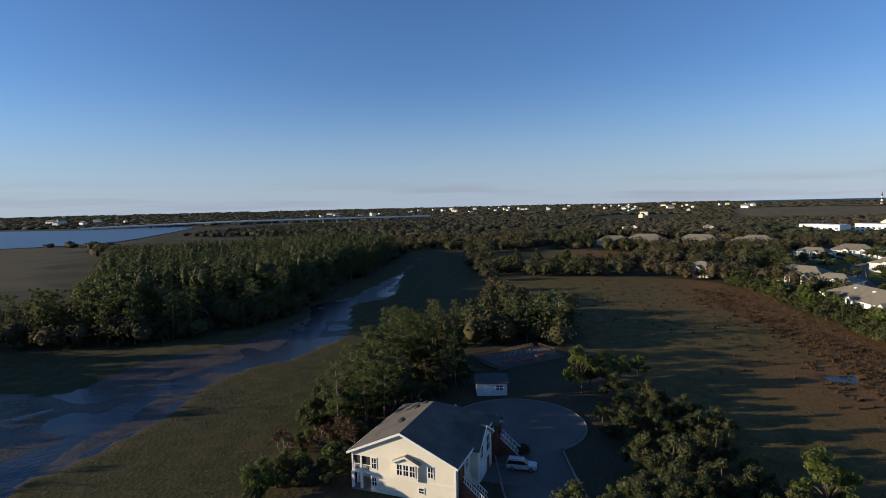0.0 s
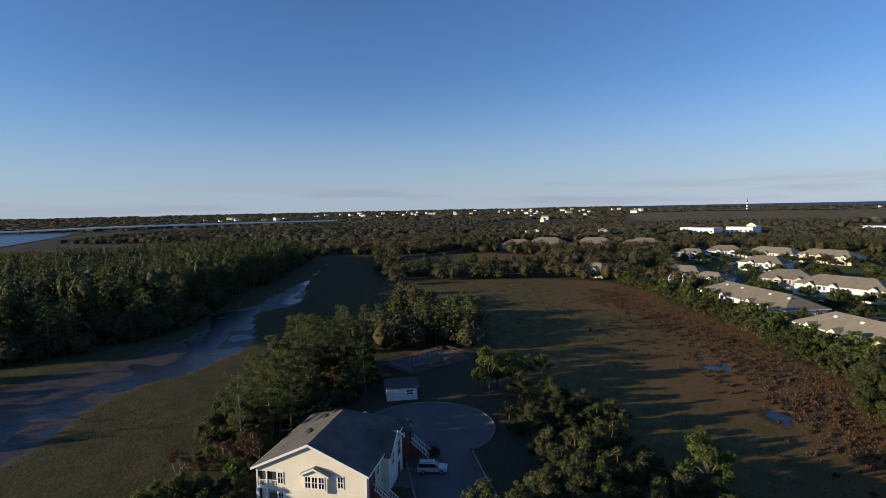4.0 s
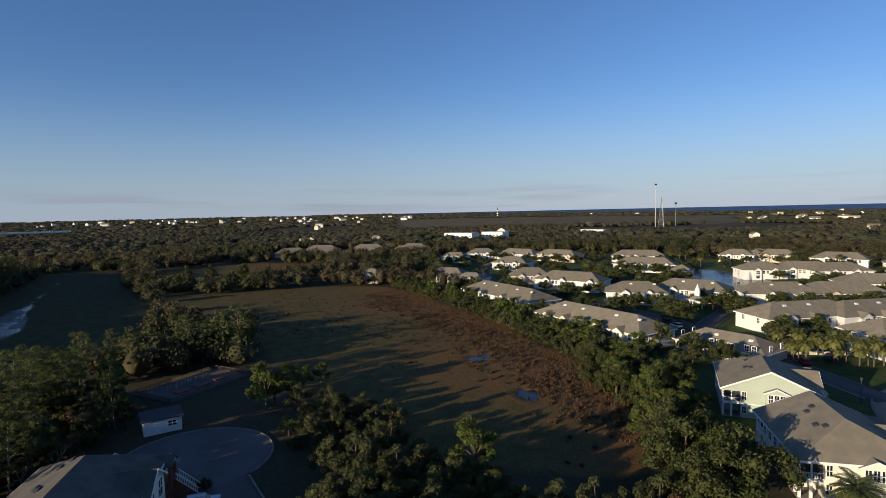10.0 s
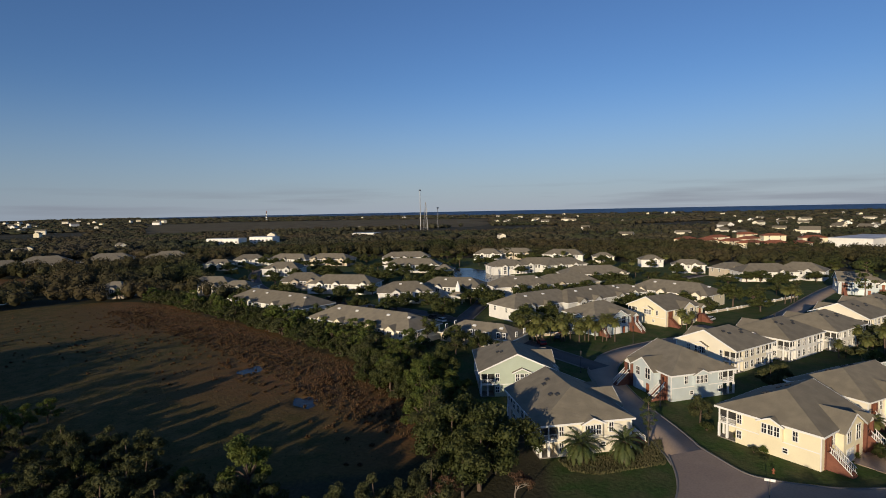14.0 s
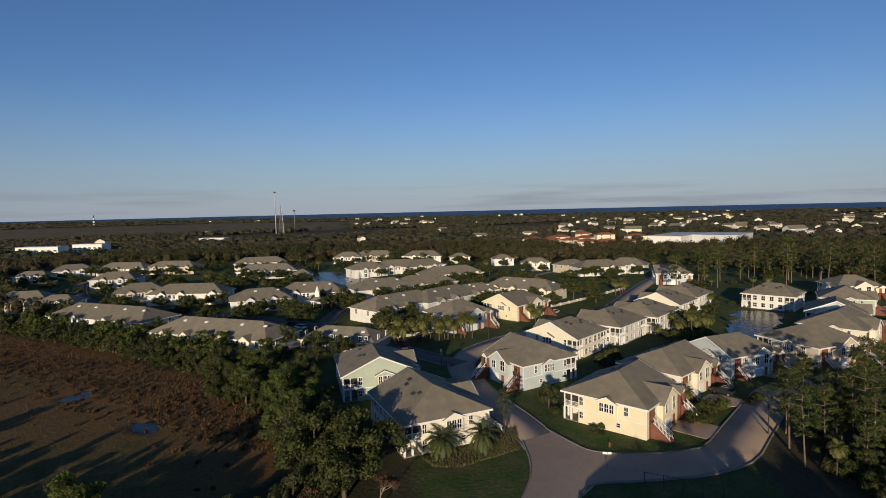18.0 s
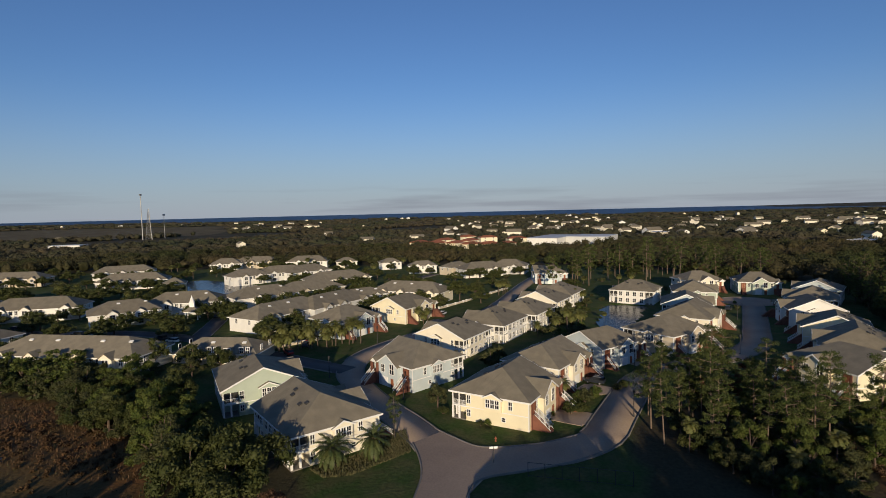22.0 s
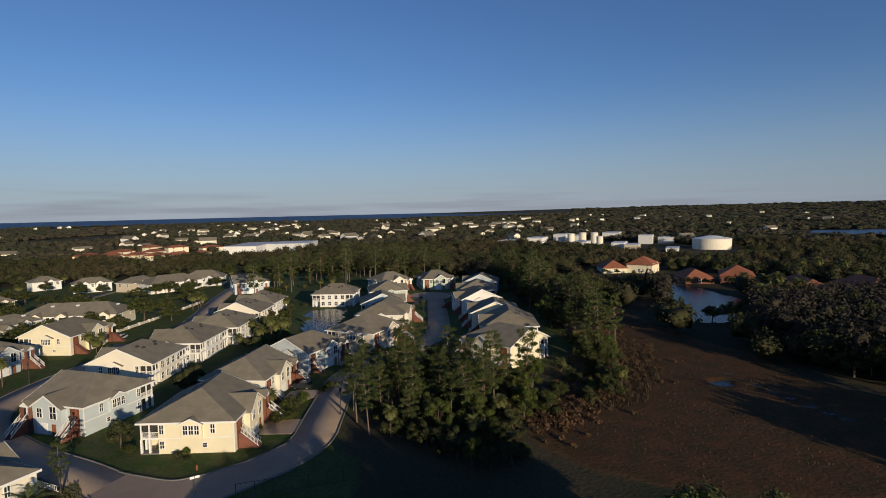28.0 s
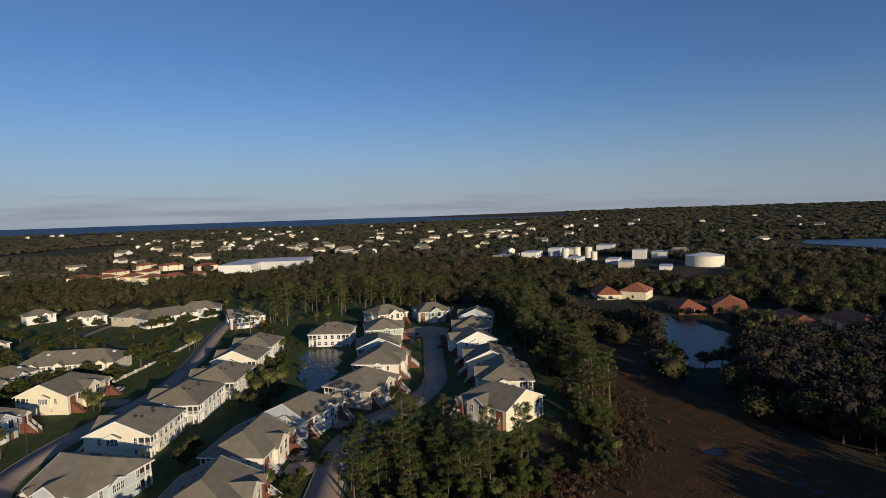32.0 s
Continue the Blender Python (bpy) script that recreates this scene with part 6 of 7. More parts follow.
def reed_clumps(name, line, half, count, height, seed, label, mat="reed"):
    """Rounded clumps of dry reed strewn along a band of the marsh."""
    rs = np.random.RandomState(seed)
    p = smooth_line(line, 2.0)
    at = p[rs.randint(0, len(p), count)] + rs.normal(0, half, (count, 2))
    at = at[~np.any([inside(at[:, 0], at[:, 1], q) for q in (POOL_A, POOL_B, POOL_D)], axis=0)]
    blobs = [(x, y, 0.3 * height * s, height * s) for (x, y), s in zip(at, rs.uniform(0.5, 1.3, len(at)))]
    tagged(new(name, leaf_mesh(name, puffs(blobs, 46, 0.42, rs, 0.7, 0.95, 0), mat)), label, "reeds", kind="stuff")


reed_clumps("reed_clumps", [(112, 232), (108, 190), (102, 150), (96, 124), (90, 100), (84, 80), (76, 64)], 6.5, 900, 0.42, 14, "rusty clumps of dry marsh reed")
reed_clumps("reed_clumps", [(80, 260), (70, 220), (84, 170), (74, 130)], 16, 200, 0.3, 15, "rusty clumps of dry marsh reed")
reed_clumps("reed_clumps", [(164, -128), (138, -114), (112, -102), (98, -88), (88, -70), (82, -58)], 4.5, 700, 0.8, 16, "rusty clumps of dry marsh brush", "rush")


# ---- far landmarks ----
def block(name, cx, cy, heading, sx_, sy_, sz, mat, label, category, rows=0, cols=0, roof="flat_roof", z=0.0):
    """A plain flat-roofed building with a parapet, bands of windows and doors."""
    ob = thing(name, pose(cx, cy, z, 0, 0, heading), label, category)
    bm = shape()
    box(bm, -sx_ / 2, -sy_ / 2, -0.5, sx_ / 2, sy_ / 2, sz)
    part("wall", bm, mat, ob)
    bm = shape()
    box(bm, -sx_ / 2 - 0.2, -sy_ / 2 - 0.2, sz, sx_ / 2 + 0.2, sy_ / 2 + 0.2, sz + 0.5)
    part("roof", bm, roof, ob)
    for r in range(rows):
        for c in range(cols):
            for s in (-1, 1):
                y = -sy_ / 2 + (c + 0.5) * sy_ / cols
                w, h = round(sy_ / cols * 0.55, 2), 1.6
                far_window(ob, s * sx_ / 2, y, 1.0 + r * 3.2, 0 if s > 0 else 180, w, h)
    return ob


block("office_building", 430, 612, 20, 18, 46, 9, "white", "white flat-roofed office building among trees", "building", 2, 7)
block("office_building", 478, 598, 20, 18, 34, 9, "white", "white flat-roofed office building among trees", "building", 2, 6)
block("office_building", 640, 560, 10, 20, 40, 7, "white", "low white building among trees", "building", 1, 6)
block("warehouse", 630, -56, 66, 34, 78, 8, "white", "long white warehouse with pale flat roof", "warehouse", 1, 10)
block("warehouse", 632, -100, 66, 44, 56, 8, "grey", "broad warehouse with pale blue metal roof", "warehouse", 1, 8)
block("warehouse", 720, -198, 66, 20, 26, 7, "tan", "low tan metal warehouse", "warehouse", 1, 4)
for x, y, a, sx_, sy_, sz in ((524, -324, 40, 20, 36, 6), (540, -370, 40, 18, 30, 6), (535, -401, 40, 14, 24, 9), (547, -431, 40, 20, 30, 6), (453, -365, 40, 14, 26, 5), (556, -498, 40, 20, 34, 7), (386, -370, 40, 12, 24, 5), (442, -443, 40, 14, 20, 9), (439, -470, 40, 16, 30, 6), (351, -383, 40, 10, 22, 3), (417, -383, 40, 12, 26, 5)):
    block("industrial_building", x, y, a, sx_, sy_, sz, ("white", "grey", "tan")[int(x) % 3], "white flat-roofed industrial building", "building", 1, 3)


def round_tank(x, y, r, h, label):
    ob = thing("storage_tank", pose(x, y, 0), label, "tank", "storage tanks")
    bm = shape()
    n = 40
    tube(bm, (0, 0, -0.3), (0, 0, h), r, r, n)
    part("wall", bm, "ivory", ob)
    bm = shape()
    tube(bm, (0, 0, h), (0, 0, h + r * 0.14), r + 0.2, r * 0.25, n)
    part("roof", bm, "trim", ob)


round_tank(350, -431, 16.5, 9.5, "broad cream water tank with a shallow domed roof")
for x, y, r, h in ((492, -398, 4, 12), (484, -408, 4, 12), (500, -388, 4, 11), (460, -395, 3.5, 9)):
    round_tank(x, y, r, h, "slim upright white storage tank")


def tile_villa(x, y, a, sx_, sy_, sz, label, walls="cream", pitch=0.2):
    ob = thing("villa", pose(x, y, 0, 0, 0, a), label, "house", "tile-roofed buildings")
    bm = shape()
    box(bm, -sx_ / 2, -sy_ / 2, -0.3, sx_ / 2, sy_ / 2, sz)
    part("wall", bm, walls, ob)
    bm = shape()
    o, rise, run = 0.7, sx_ * pitch, sx_ * 0.48
    c = [(-sx_ / 2 - o, -sy_ / 2 - o, sz), (sx_ / 2 + o, -sy_ / 2 - o, sz), (sx_ / 2 + o, sy_ / 2 + o, sz), (-sx_ / 2 - o, sy_ / 2 + o, sz)]
    r0, r1 = (0, -sy_ / 2 + run, sz + rise), (0, sy_ / 2 - run, sz + rise)
    for poly in ([c[1], c[2], r1, r0], [c[3], c[0], r0, r1], [c[0], c[1], r0], [c[2], c[3], r1]):
        slab(bm, poly, 0.25)
    part("roof", bm, "roof_red", ob)
    n = max(2, int(sy_ / 9))
    for k in range(n):
        for s in (-1, 1):
            for z in ((0.9, 4.1) if sz > 5 else (0.9,)):
                put_window(ob, s * sx_ / 2, -sy_ / 2 + (k + 0.5) * sy_ / n, z, 0 if s > 0 else 180, 1.3, 1.6)
    for s in (-1, 1):
        put_window(ob, 0, s * sy_ / 2, 0.9, s * 90, 1.3, 1.6)
    return ob


# brick on two villas: the shade on their walls put into dark colour
for x, y, a, sx_, sy_, sz, walls in ((263, -235, 60, 14, 22, 3.2, "cream"), (250, -248, 30, 15, 16, 5.2, "cream"), (203, -236, 60, 14, 20, 2.9, "brick"), (190, -252, 40, 15, 20, 4.4, "brick"), (150, -243, 50, 12, 30, 4, "cream"), (132, -256, 60, 14, 26, 4.5, "cream")):
    tile_villa(x, y, a, sx_, sy_, sz, "%s villa with red clay tile roof by the lake" % {"cream": "cream", "brick": "shade-dark brick-red"}[walls], walls, 0.3)
# last four oaks enlarged to shade the brick walls behind them
for x, y, s in ((254, -222, 0.42), (249, -227, 0.38), (243, -234, 0.32), (258, -214, 0.5), (196, -224, 0.55), (190, -230, 0.5), (183, -238, 0.6), (178, -244, 0.6)):
    plant("oak", x, y, s)
for x, y in ((599, 94), (583, 74), (578, 52), (556, 34), (553, 16), (556, -2), (650, -14), (710, 49), (686, 21), (640, 70), (620, 40)):
    tile_villa(x, y, 20 + (x * 7) % 50, 12, 22, 6, "tan apartment building with orange tile roof")
sheet("lagoon", [(456, -746), (342, -715), (300, -740), (385, -900), (430, -890), (490, -817)], 0.5, "river", "far blue lagoon among trees", "water")



def far_house(seed):
    rs = random.Random(seed)
    w, d, hh = rs.uniform(8, 12), rs.uniform(12, 20), rs.uniform(4.5, 7)
    ob = thing("distant_house", pose(0, 0, 0), "small pale house far among the trees", "house", "distant houses")
    bm = shape()
    prism(bm, [(-w / 2, -0.5), (w / 2, -0.5), (w / 2, hh), (0, hh + w * 0.24), (-w / 2, hh)], "y", -d / 2, d / 2)
    part("wall", bm, rs.choice(["white", "ivory", "cream"]), ob)
    bm = shape()
    for q in (-1, 1):
        slab(bm, [(q * (w / 2 + 0.5), -d / 2 - 0.4, hh), (q * (w / 2 + 0.5), d / 2 + 0.4, hh), (0, d / 2 + 0.4, hh + w * 0.26), (0, -d / 2 - 0.4, hh + w * 0.26)], 0.2)
    part("roof", bm, "roof", ob)
    return ob


HOMES = [far_house(s) for s in range(4)]
for k, ob in enumerate(HOMES):
    ob.matrix_world = pose(700 + 40 * k, 180 - 60 * k, 0, 0, 0, 30 * k)
for k in range(120):
    az, r = radians(rng.uniform(12, 150)), rng.uniform(650, 2700)
    if 40 < math.degrees(az) < 62 and r < 1200:
        continue
    x, y = r * math.sin(az), r * math.cos(az)
    if any(inside(np.array([x]), np.array([y]), p)[0] for p in OPEN):
        continue
    s = rng.uniform(0.6, 1.15)
    copy_thing(HOMES[rng.randrange(4)], pose(x, y, float(far_rise(r)) + 1.5, 0, 0, rng.uniform(0, 180)) @ Matrix.Diagonal((s, s, s * 1.2, 1)))


def lattice_mast(x, y, height, base, label):
    ob = thing("radio_mast", pose(x, y, 0), label, "mast")
    bm = shape()
    n = 12
    lat = height * 0.62
    for k in range(3):
        a = k * math.tau / 3
        tube(bm, (base * math.cos(a), base * math.sin(a), -0.5), (0.6 * math.cos(a), 0.6 * math.sin(a), lat), 0.5, 0.35, 4)
    for j in range(n):
        z0, z1 = lat * j / n, lat * (j + 1) / n
        b0, b1 = base + (0.6 - base) * j / n, base + (0.6 - base) * (j + 1) / n
        for k in range(3):
            a, b = k * math.tau / 3, (k + 1) * math.tau / 3
            tube(bm, (b0 * math.cos(a), b0 * math.sin(a), z0), (b1 * math.cos(b), b1 * math.sin(b), z1), 0.22, 0.22, 4)
            tube(bm, (b1 * math.cos(a), b1 * math.sin(a), z1), (b1 * math.cos(b), b1 * math.sin(b), z1), 0.2, 0.2, 4)
    part("lattice", bm, "steel", ob)
    return ob


def pole_mast(x, y, height, r, label):
    ob = thing("radio_mast", pose(x, y, 0), label, "mast")
    bm = shape()
    tube(bm, (0, 0, -0.5), (0, 0, height), r, r * 0.7, 8)
    part("pole", bm, "steel", ob)
    bm = shape()
    box(bm, -3.5, -0.3, height - 1.2, 3.5, 0.3, height - 0.3)
    for q in (-3, -1, 1, 3):
        box(bm, q - 0.3, -0.5, height - 2.2, q + 0.3, 0.5, height + 0.8)
    part("antenna_arm", bm, "steel", ob)


pole_mast(924, 658, 83, 0.9, "tall slender grey antenna mast")
lattice_mast(933, 650, 92, 7.0, "grey steel lattice mast")
pole_mast(985, 655, 46, 0.6, "thin grey antenna mast")


def lighthouse(x, y, z):
    ob = thing("lighthouse", pose(x, y, z), "black and white banded lighthouse far off", "lighthouse")
    for k in range(6):
        bm = shape()
        r0, r1 = 5 - 0.45 * k, 5 - 0.45 * (k + 1)
        tube(bm, (0, 0, k * 7), (0, 0, k * 7 + 7), r0, r1, 14)
        part("band", bm, "vent" if k % 2 else "trim", ob)
    bm = shape()
    tube(bm, (0, 0, 42), (0, 0, 46), 1.8, 1.8, 10)
    tube(bm, (0, 0, 46), (0, 0, 49), 2.2, 0.2, 10)
    part("lantern", bm, "roof_red", ob)


for k in range(70):
    az, r = radians(rng.uniform(84, 130)), rng.uniform(760, 1500)
    x, y = r * math.sin(az), r * math.cos(az)
    if any(inside(np.array([x]), np.array([y]), p)[0] for p in OPEN):
        continue
    s = rng.uniform(0.8, 1.2)
    copy_thing(HOMES[rng.randrange(4)], pose(x, y, 1.5, 0, 0, rng.uniform(0, 180)) @ Matrix.Diagonal((s, s, s * 1.2, 1)))

# the pale town beyond the woods, and the boatyards across the river
for az0, az1, r0, r1, count, s0 in ((-4, 30, 2400, 3700, 46, 1.15), (-42, -30, 2050, 2500, 7, 1.4), (-15, -6, 2200, 2600, 8, 1.2)):
    for k in range(count):
        az, r = radians(rng.uniform(az0, az1)), rng.uniform(r0, r1)
        s = s0 * rng.uniform(0.7, 1.3)
        copy_thing(HOMES[rng.randrange(4)], pose(r * math.sin(az), r * math.cos(az), float(far_rise(r)) + 3.0, 0, 0, rng.uniform(0, 180)) @ Matrix.Diagonal((s, s, s * 1.3, 1)))

lighthouse(1760, 2180, float(far_rise(2800)))


def bridge():
    ob = thing("bridge", pose(0, 0, 0), "long pale concrete road bridge over the river", "bridge")
    line = smooth_line([(-900, 1345, 1), (-840, 1356, 3), (-700, 1382, 6), (-560, 1402, 9), (-450, 1424, 10), (-330, 1490, 10), (-240, 1560, 9), (-40, 1640, 8)], 20)
    d = np.gradient(line[:, :2], axis=0)
    nrm = np.stack([-d[:, 1], d[:, 0]], 1) / np.linalg.norm(d, axis=1)[:, None]
    v, q = [], []
    for (x, y, z), n_ in zip(line, nrm):
        for s, dz in ((7, 0), (7, 4.2), (-7, 4.2), (-7, 0)):
            v.append((x + n_[0] * s, y + n_[1] * s, z + dz))
    for i in range(len(line) - 1):
        for j in range(4):
            q.append((4 * i + j, 4 * i + (j + 1) % 4, 4 * i + 4 + (j + 1) % 4, 4 * i + 4 + j))
    part("deck", quick_mesh("deck", v, q, "trim"), None, ob)
    for (x, y, z), n_ in zip(line[::2], nrm[::2]):
        bm = shape()
        for s in (-4, 4):
            tube(bm, (x + n_[0] * s, y + n_[1] * s, -0.5), (x + n_[0] * s, y + n_[1] * s, z), 1.2, 1.2, 6)
        box(bm, -6, -1, z - 1.4, 6, 1, z, Matrix.Translation((x, y, 0)) @ Matrix.Rotation(math.atan2(n_[1], n_[0]), 4, "Z"))
        part("pier", bm, "concrete", ob)


bridge()


# ---- small things ----
def box_mesh(*c):
    bm = shape()
    box(bm, *c)
    bmesh.ops.bevel(bm, geom=bm.edges[:], offset=0.02, segments=1, affect="EDGES")
    return bm


def shed():
    ob = thing("shed", pose(9.4, 113.2, 0, 0, 0, -90), "white utility shed with a dark shed roof", "shed")
    bm = shape()
    box(bm, -2.2, -3.2, -0.3, 2.2, 3.2, 2.7)
    part("wall", bm, "white", ob)
    bm = shape()
    slab(bm, [(-2.6, -3.6, 3.3), (2.6, -3.6, 2.8), (2.6, 3.6, 2.8), (-2.6, 3.6, 3.3)], 0.16)
    part("roof", bm, "vent", ob)
    put_window(ob, 2.2, 1.6, 1.2, 0, 1.4, 0.9)
    put(ob, "door", lambda: done(box_mesh(-0.05, -0.5, 0, 0.05, 0.5, 2.1), "door", "trim"), "pale_door", pose(2.2, -0.8, 0.02))


shed()


def fenced_yard():
    ob = thing("fenced_yard", pose(19, 139, 0, 0, 0, 30), "fenced gravel yard with rows of short pale posts", "yard")
    bm = shape()
    box(bm, -11, -6.5, -0.3, 11, 6.5, 0.06)
    part("gravel", bm, "asphalt", ob)
    for k in range(14):
        def stub():
            b = shape()
            tube(b, (0, 0, 0), (0, 0, 1.15), 0.2, 0.16, 7)
            return done(b, "bollard", "concrete")
        put(ob, "bollard", stub, "bollard", pose(-6 + 0.9 * k + 0.2 * (k % 3), 1.5 + 0.5 * (k % 2), 0.06))
    for x, y in ((-5, -2), (0, -2.5), (5.5, -2)):
        def slab_pad():
            b = shape()
            box(b, -1.7, -0.9, 0, 1.7, 0.9, 0.35)
            bmesh.ops.bevel(b, geom=b.edges[:], offset=0.06, segments=1, affect="EDGES")
            return done(b, "pad", "brick")
        put(ob, "pad", slab_pad, "pad", pose(x, y, 0.06))
    fence = part("fence", railing_mesh(22, 1.1, "bark"), None, ob, "weathered timber fence")
    fence.matrix_local = pose(-11, -6.5, 0, 0, 0, -90)
    for m in (pose(-11, 6.5, 0, 0, 0, -90), pose(-11, -6.5, 0), pose(11, -6.5, 0)):
        f = part("fence", cached(("fence", m.to_euler().z < -1), lambda: railing_mesh(22 if m.to_euler().z < -1 else 13, 1.1, "bark")), None, ob, "weathered timber fence")
        f.matrix_local = m


fenced_yard()

M["tyre"] = material("tyre_rubber", (0.02, 0.02, 0.02), None, 1.0, 9.0, 0.8, 0.1)
for key, col in (("car_silver", (0.5, 0.52, 0.55)), ("car_dark", (0.03, 0.035, 0.045)), ("car_white", (0.75, 0.75, 0.74)), ("car_red", (0.3, 0.03, 0.025))):
    M[key] = material(key + "_paint", col, tuple(0.92 * v for v in col), 0.5, 4.0, 0.3, 0.0, metal=0.2, spread=0.04)


def car(paint, label):
    """A small estate car: body, glasshouse, roof rack, wheels and lamps; its nose looks along +x."""
    ob = thing("car", pose(0, 0, 0), label, "car", "parked cars")
    bm = shape()
    prism(bm, [(-2.2, 0.35), (2.15, 0.35), (2.25, 0.6), (2.15, 0.9), (1.0, 1.02), (-2.2, 1.05), (-2.3, 0.7)], "y", -0.88, 0.88)
    bmesh.ops.bevel(bm, geom=bm.edges[:], offset=0.07, segments=2, affect="EDGES")
    part("body", bm, paint, ob)
    bm = shape()
    prism(bm, [(-2.15, 1.03), (1.0, 1.0), (0.35, 1.55), (-1.95, 1.6)], "y", -0.78, 0.78)
    part("glass", bm, "dark_glass", ob)
    bm = shape()
    prism(bm, [(-2.05, 1.57), (0.4, 1.52), (0.3, 1.66), (-1.9, 1.7)], "y", -0.76, 0.76)
    bmesh.ops.bevel(bm, geom=bm.edges[:], offset=0.04, segments=1, affect="EDGES")
    part("roof", bm, paint, ob)
    for y in (-0.6, 0.6):
        bm = shape()
        box(bm, -1.7, y - 0.03, 1.69, 0.1, y + 0.03, 1.77)
        part("roof_rail", bm, "steel", ob)
    for x in (-1.4, 1.35):
        for y in (-0.82, 0.82):
            def wheel():
                b = shape()
                tube(b, (0, -0.11, 0), (0, 0.11, 0), 0.34, 0.34, 16)
                return done(b, "wheel", "tyre")
            w = put(ob, "wheel", wheel, "wheel", pose(x, y, 0.34))
            def rim():
                b = shape()
                tube(b, (0, -0.115, 0), (0, 0.115, 0), 0.2, 0.2, 10)
                return done(b, "rim", "steel")
            part("rim", cached("rim", rim), None, w)
    for y in (-0.65, 0.65):
        bm = shape()
        box(bm, 2.12, y - 0.18, 0.66, 2.24, y + 0.18, 0.82)
        part("headlight", bm, "trim", ob)
    return ob


CARS = {k: car("car_" + k, l) for k, l in (("silver", "silver estate car with a roof rack"), ("dark", "dark estate car parked beside the road"), ("white", "white estate car parked beside the road"), ("red", "dark red estate car parked at the kerb"))}
CARS["silver"].matrix_world = pose(11.0, 78.9, 0.07, 0, 0, -12)
CARS["dark"].matrix_world = pose(124, -20, 0.07, 0, 0, 62)
CARS["white"].matrix_world = pose(205, 24, 0.05, 0, 0, -15)
CARS["red"].matrix_world = pose(147, 62, 0.05, 0, 0, 40)
for kind, x, y, a in (("dark", 135, 33, 35), ("dark", 152, 90, 60), ("silver", 155, 94, 60), ("white", 160, 106, 70), ("dark", 163, 112, 70), ("silver", 168, 140, 88), ("dark", 168, 146, 88), ("white", 176, 172, 85), ("dark", 176, 178, 85), ("silver", 181, 212, 70), ("white", 183, 218, 70), ("white", 186, 224, 70), ("dark", 200, 113, 15), ("silver", 208, 117, 15), ("dark", 196, 30, -18), ("white", 230, -70, 80), ("dark", 170, 12, 66), ("silver", 240, 296, 45), ("white", 246, 302, 45), ("dark", 156, 60, 5), ("red", 162, 61, 5), ("dark", 214, -84, -30)):
    copy_thing(CARS[kind], pose(x, y, 0.08, 0, 0, a))


def post_with_plate(x, y, turn, label):
    ob = thing("street_sign", pose(x, y, 0, 0, 0, turn), label, "sign")
    bm = shape()
    tube(bm, (0, 0, -0.2), (0, 0, 2.7), 0.06, 0.05, 6)
    part("post", bm, "vent", ob)
    bm = shape()
    box(bm, -0.65, -0.03, 2.35, 0.65, 0.03, 2.7)
    part("plate", bm, "trim", ob, "white name plate")


post_with_plate(83.5, 2.2, 100, "street sign with a white plate at the junction")


def street_lamp(x, y):
    ob = thing("street_lamp", pose(x, y, 0), "dark slender street lamp beside the road", "lamp", "street lamps")
    bm = shape()
    tube(bm, (0, 0, -0.2), (0, 0, 4.6), 0.09, 0.06, 8)
    tube(bm, (0, 0, 0), (0, 0, 0.5), 0.17, 0.12, 8)
    part("pole", bm, "vent", ob)
    bm = shape()
    tube(bm, (0, 0, 4.6), (0, 0, 5.2), 0.14, 0.26, 8)
    tube(bm, (0, 0, 5.2), (0, 0, 5.45), 0.3, 0.05, 8)
    part("lantern", bm, "vent", ob)


for x, y in ((92, 19.8), (112, 22), (126, 43), (160, 39), (198, 5), (104, -24), (134, -31), (150, -62), (196, -80)):
    street_lamp(x, y)


def court_fence():
    ob = thing("court_fence", pose(79.5, -3, 0, 0, 0, -98), "wire fence with pale rails round a court", "fence")
    for k in range(7):
        def fence_post():
            b = shape()
            tube(b, (0, 0, -0.2), (0, 0, 2.2), 0.05, 0.05, 6)
            return done(b, "post", "vent")
        put(ob, "post", fence_post, "fence_post", pose(2.5 * k, 0, 0))
    for z in (0.15, 2.15):
        bm = shape()
        tube(bm, (0, 0, z), (15, 0, z), 0.035, 0.035, 6)
        part("rail", bm, "vent", ob)


court_fence()


def low_wall(a, b, h, label, mat="ivory"):
    d = Vector(b) - Vector(a)
    ob = thing("garden_wall", pose(a[0], a[1], 0, 0, 0, math.degrees(math.atan2(d.y, d.x))), label, "wall")
    bm = shape()
    box(bm, 0, -0.15, -0.3, d.length, 0.15, h)
    part("panel", bm, mat, ob)
    bm = shape()
    box(bm, -0.05, -0.24, h, d.length + 0.05, 0.24, h + 0.12)
    part("coping", bm, "trim", ob)
    for k in range(int(d.length / 6) + 1):
        bm = shape()
        x = min(k * 6.0, d.length)
        box(bm, x - 0.3, -0.3, -0.3, x + 0.3, 0.3, h + 0.35)
        part("pier", bm, "trim", ob)


low_wall((218, 27), (236, 17), 0.7, "low pale rendered garden wall above the road", "tan")
low_wall((236, 17), (274, -1), 0.7, "low pale rendered garden wall above the road", "tan")
low_wall((150, 72), (174, 51), 0.7, "low pale wall behind the palm row", "tan")


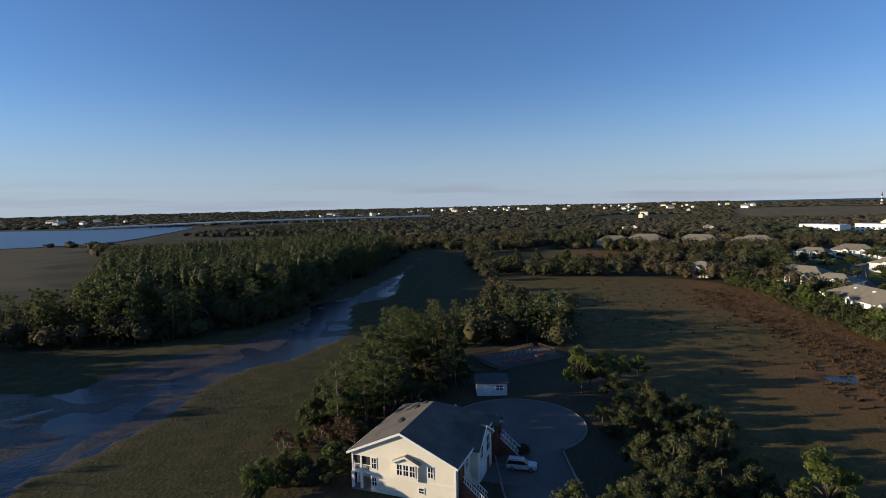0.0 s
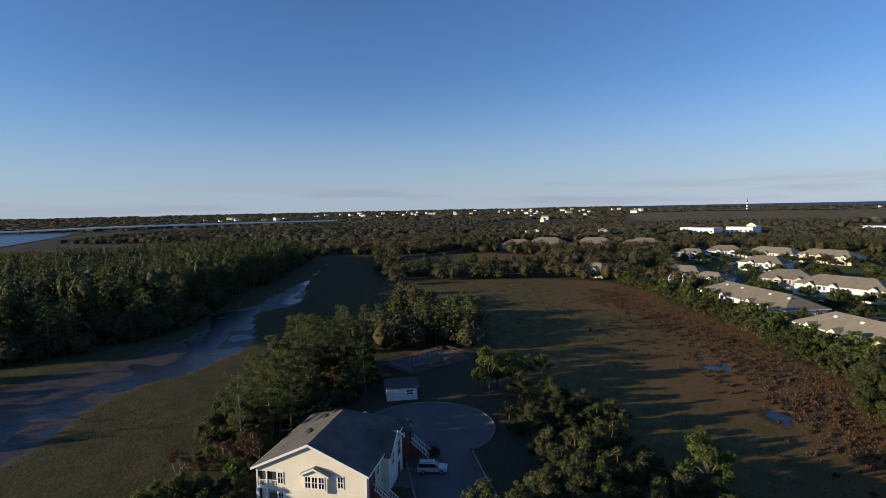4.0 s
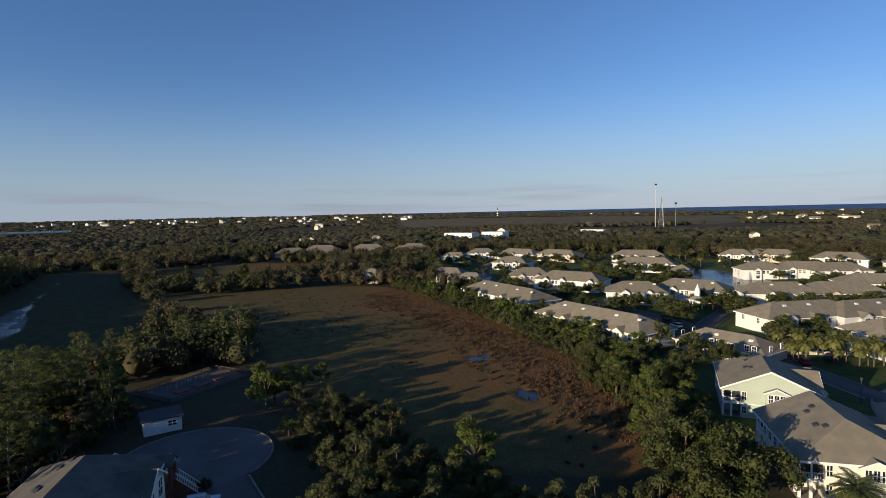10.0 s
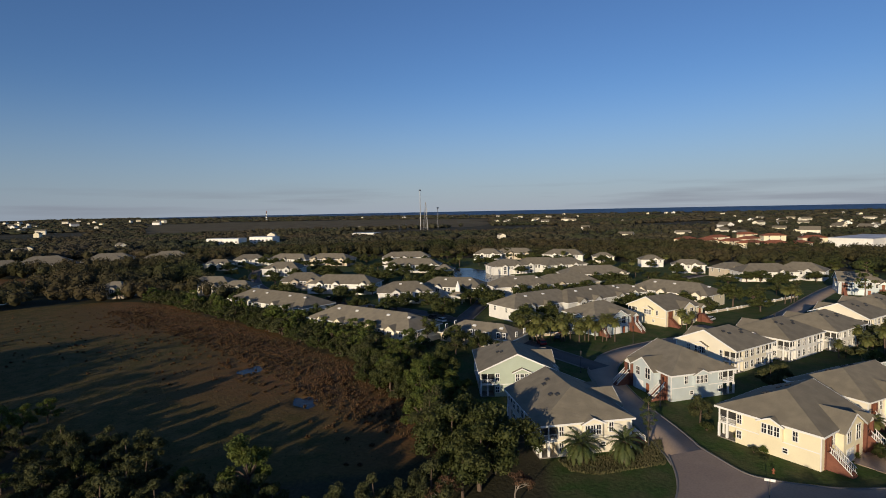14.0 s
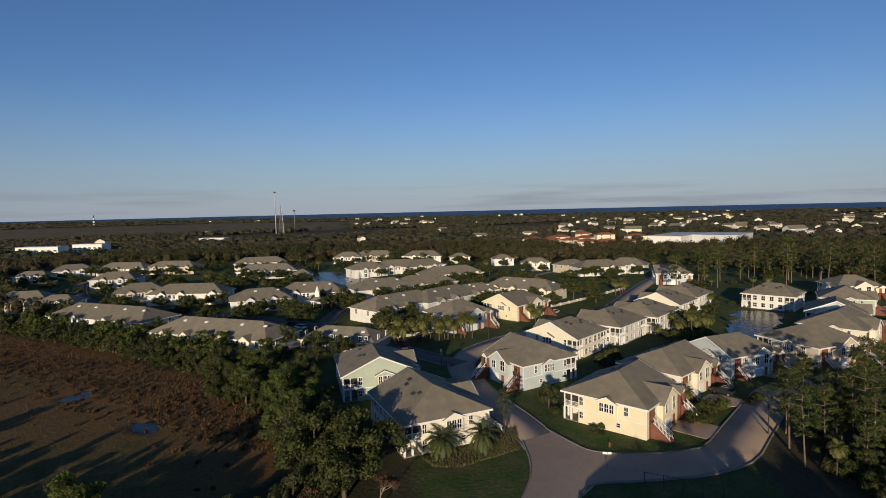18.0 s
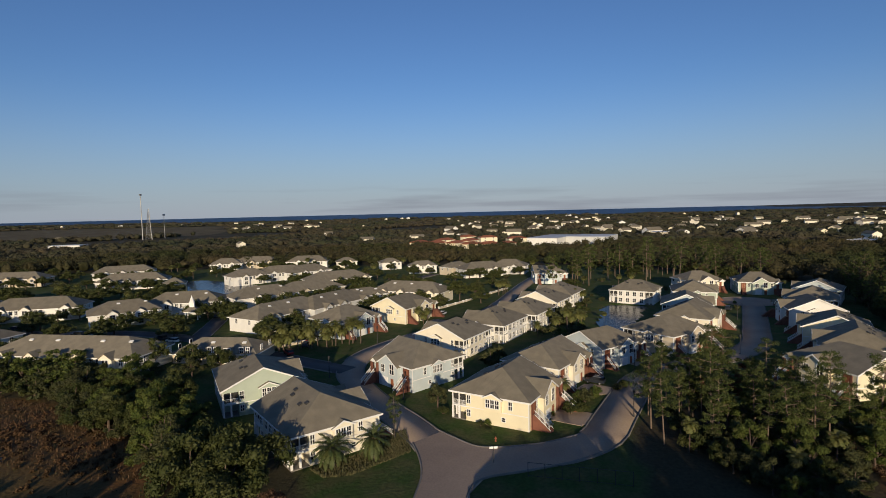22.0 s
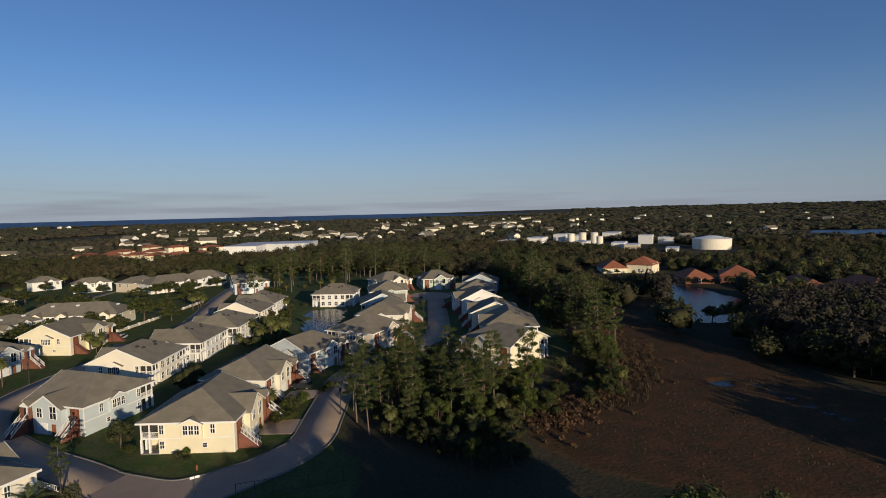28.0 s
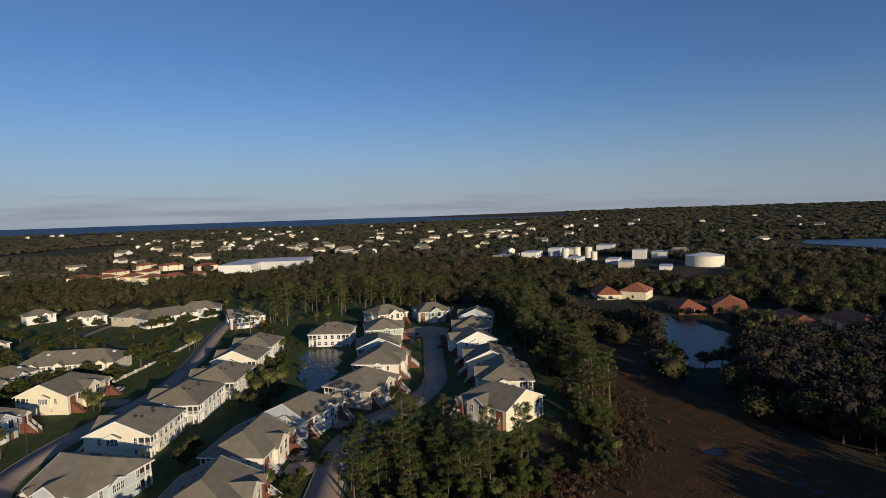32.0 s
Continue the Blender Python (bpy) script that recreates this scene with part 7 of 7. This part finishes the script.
def pavilion(x, y):
    ob = thing("pavilion", pose(x, y, 0, 0, 0, 20), "small white pavilion with a pointed roof", "pavilion")
    for px_ in (-2.2, 2.2):
        for py_ in (-2.2, 2.2):
            def column():
                b = shape()
                tube(b, (0, 0, -0.2), (0, 0, 3.0), 0.2, 0.17, 10)
                return done(b, "column", "trim")
            put(ob, "column", column, "column", pose(px_, py_, 0))
    bm = shape()
    box(bm, -2.7, -2.7, 3.0, 2.7, 2.7, 3.5)
    part("beam", bm, "trim", ob)
    bm = shape()
    for a in range(4):
        q = [(3.0, -3.0), (3.0, 3.0), (-3.0, 3.0), (-3.0, -3.0)]
        slab(bm, [(*q[a], 3.55), (*q[(a + 1) % 4], 3.55), (0, 0, 5.4)], 0.15)
    part("roof", bm, "roof", ob)
    bm = shape()
    box(bm, -0.9, -0.9, 4.4, 0.9, 0.9, 6.6)
    tube(bm, (0, 0, 6.6), (0, 0, 9.4), 1.1, 0.03, 8)
    part("cupola", bm, "trim", ob)


pavilion(198, 122)


def fountain(x, y):
    ob = thing("fountain", pose(x, y, -0.32), "white jet of a lake fountain", "fountain")
    rs = np.random.RandomState(3)
    n = 900
    t = rs.uniform(0, 1, n)
    a, r = rs.uniform(0, math.tau, n), rs.uniform(0, 1, n) ** 0.7
    spread = 0.25 + 1.5 * np.where(rs.uniform(0, 1, n) < 0.5, t, 1.2 - t * 0.5)
    c = np.stack([np.cos(a) * r * spread * 0.6, np.sin(a) * r * spread * 0.6, 6.5 * t], 1)
    part("spray", leaf_mesh("spray", cards(c, rs.normal(0, 1, (n, 3)), 0.25, rs), "trim"), None, ob)
    bm = shape()
    tube(bm, (0, 0, -0.5), (0, 0, 0.25), 0.7, 0.6, 12)
    part("nozzle", bm, "vent", ob)


fountain(280, 150)
driveway(103.5, -12.5, -116, 8, 7)
driveway(120, -19.5, -121, 7, 6)
driveway(140, -35, -140, 7, 6)
driveway(116, 33.5, 139, 6, 6)
driveway(101, 27, -47, 8, 5)
driveway(118, 46, -56, 8, 5)
driveway(8.5, 77.5, -21, 8, 6, "asphalt")
driveway(193, 24, -117, 8, 6)


def fire_hydrant(x, y):
    ob = thing("fire_hydrant", pose(x, y, 0), "small red fire hydrant on the lawn", "hydrant")
    bm = shape()
    tube(bm, (0, 0, -0.1), (0, 0, 0.08), 0.19, 0.19, 10)
    tube(bm, (0, 0, 0.05), (0, 0, 0.62), 0.13, 0.12, 10)
    part("barrel", bm, "door", ob)
    bm = shape()
    tube(bm, (0, 0, 0.6), (0, 0, 0.82), 0.15, 0.05, 10)
    part("bonnet", bm, "door", ob)
    for q in (-1, 1):
        bm = shape()
        tube(bm, (0, q * 0.1, 0.45), (0, q * 0.24, 0.45), 0.07, 0.07, 8)
        part("nozzle", bm, "door", ob)


fire_hydrant(91.7, 2.0)
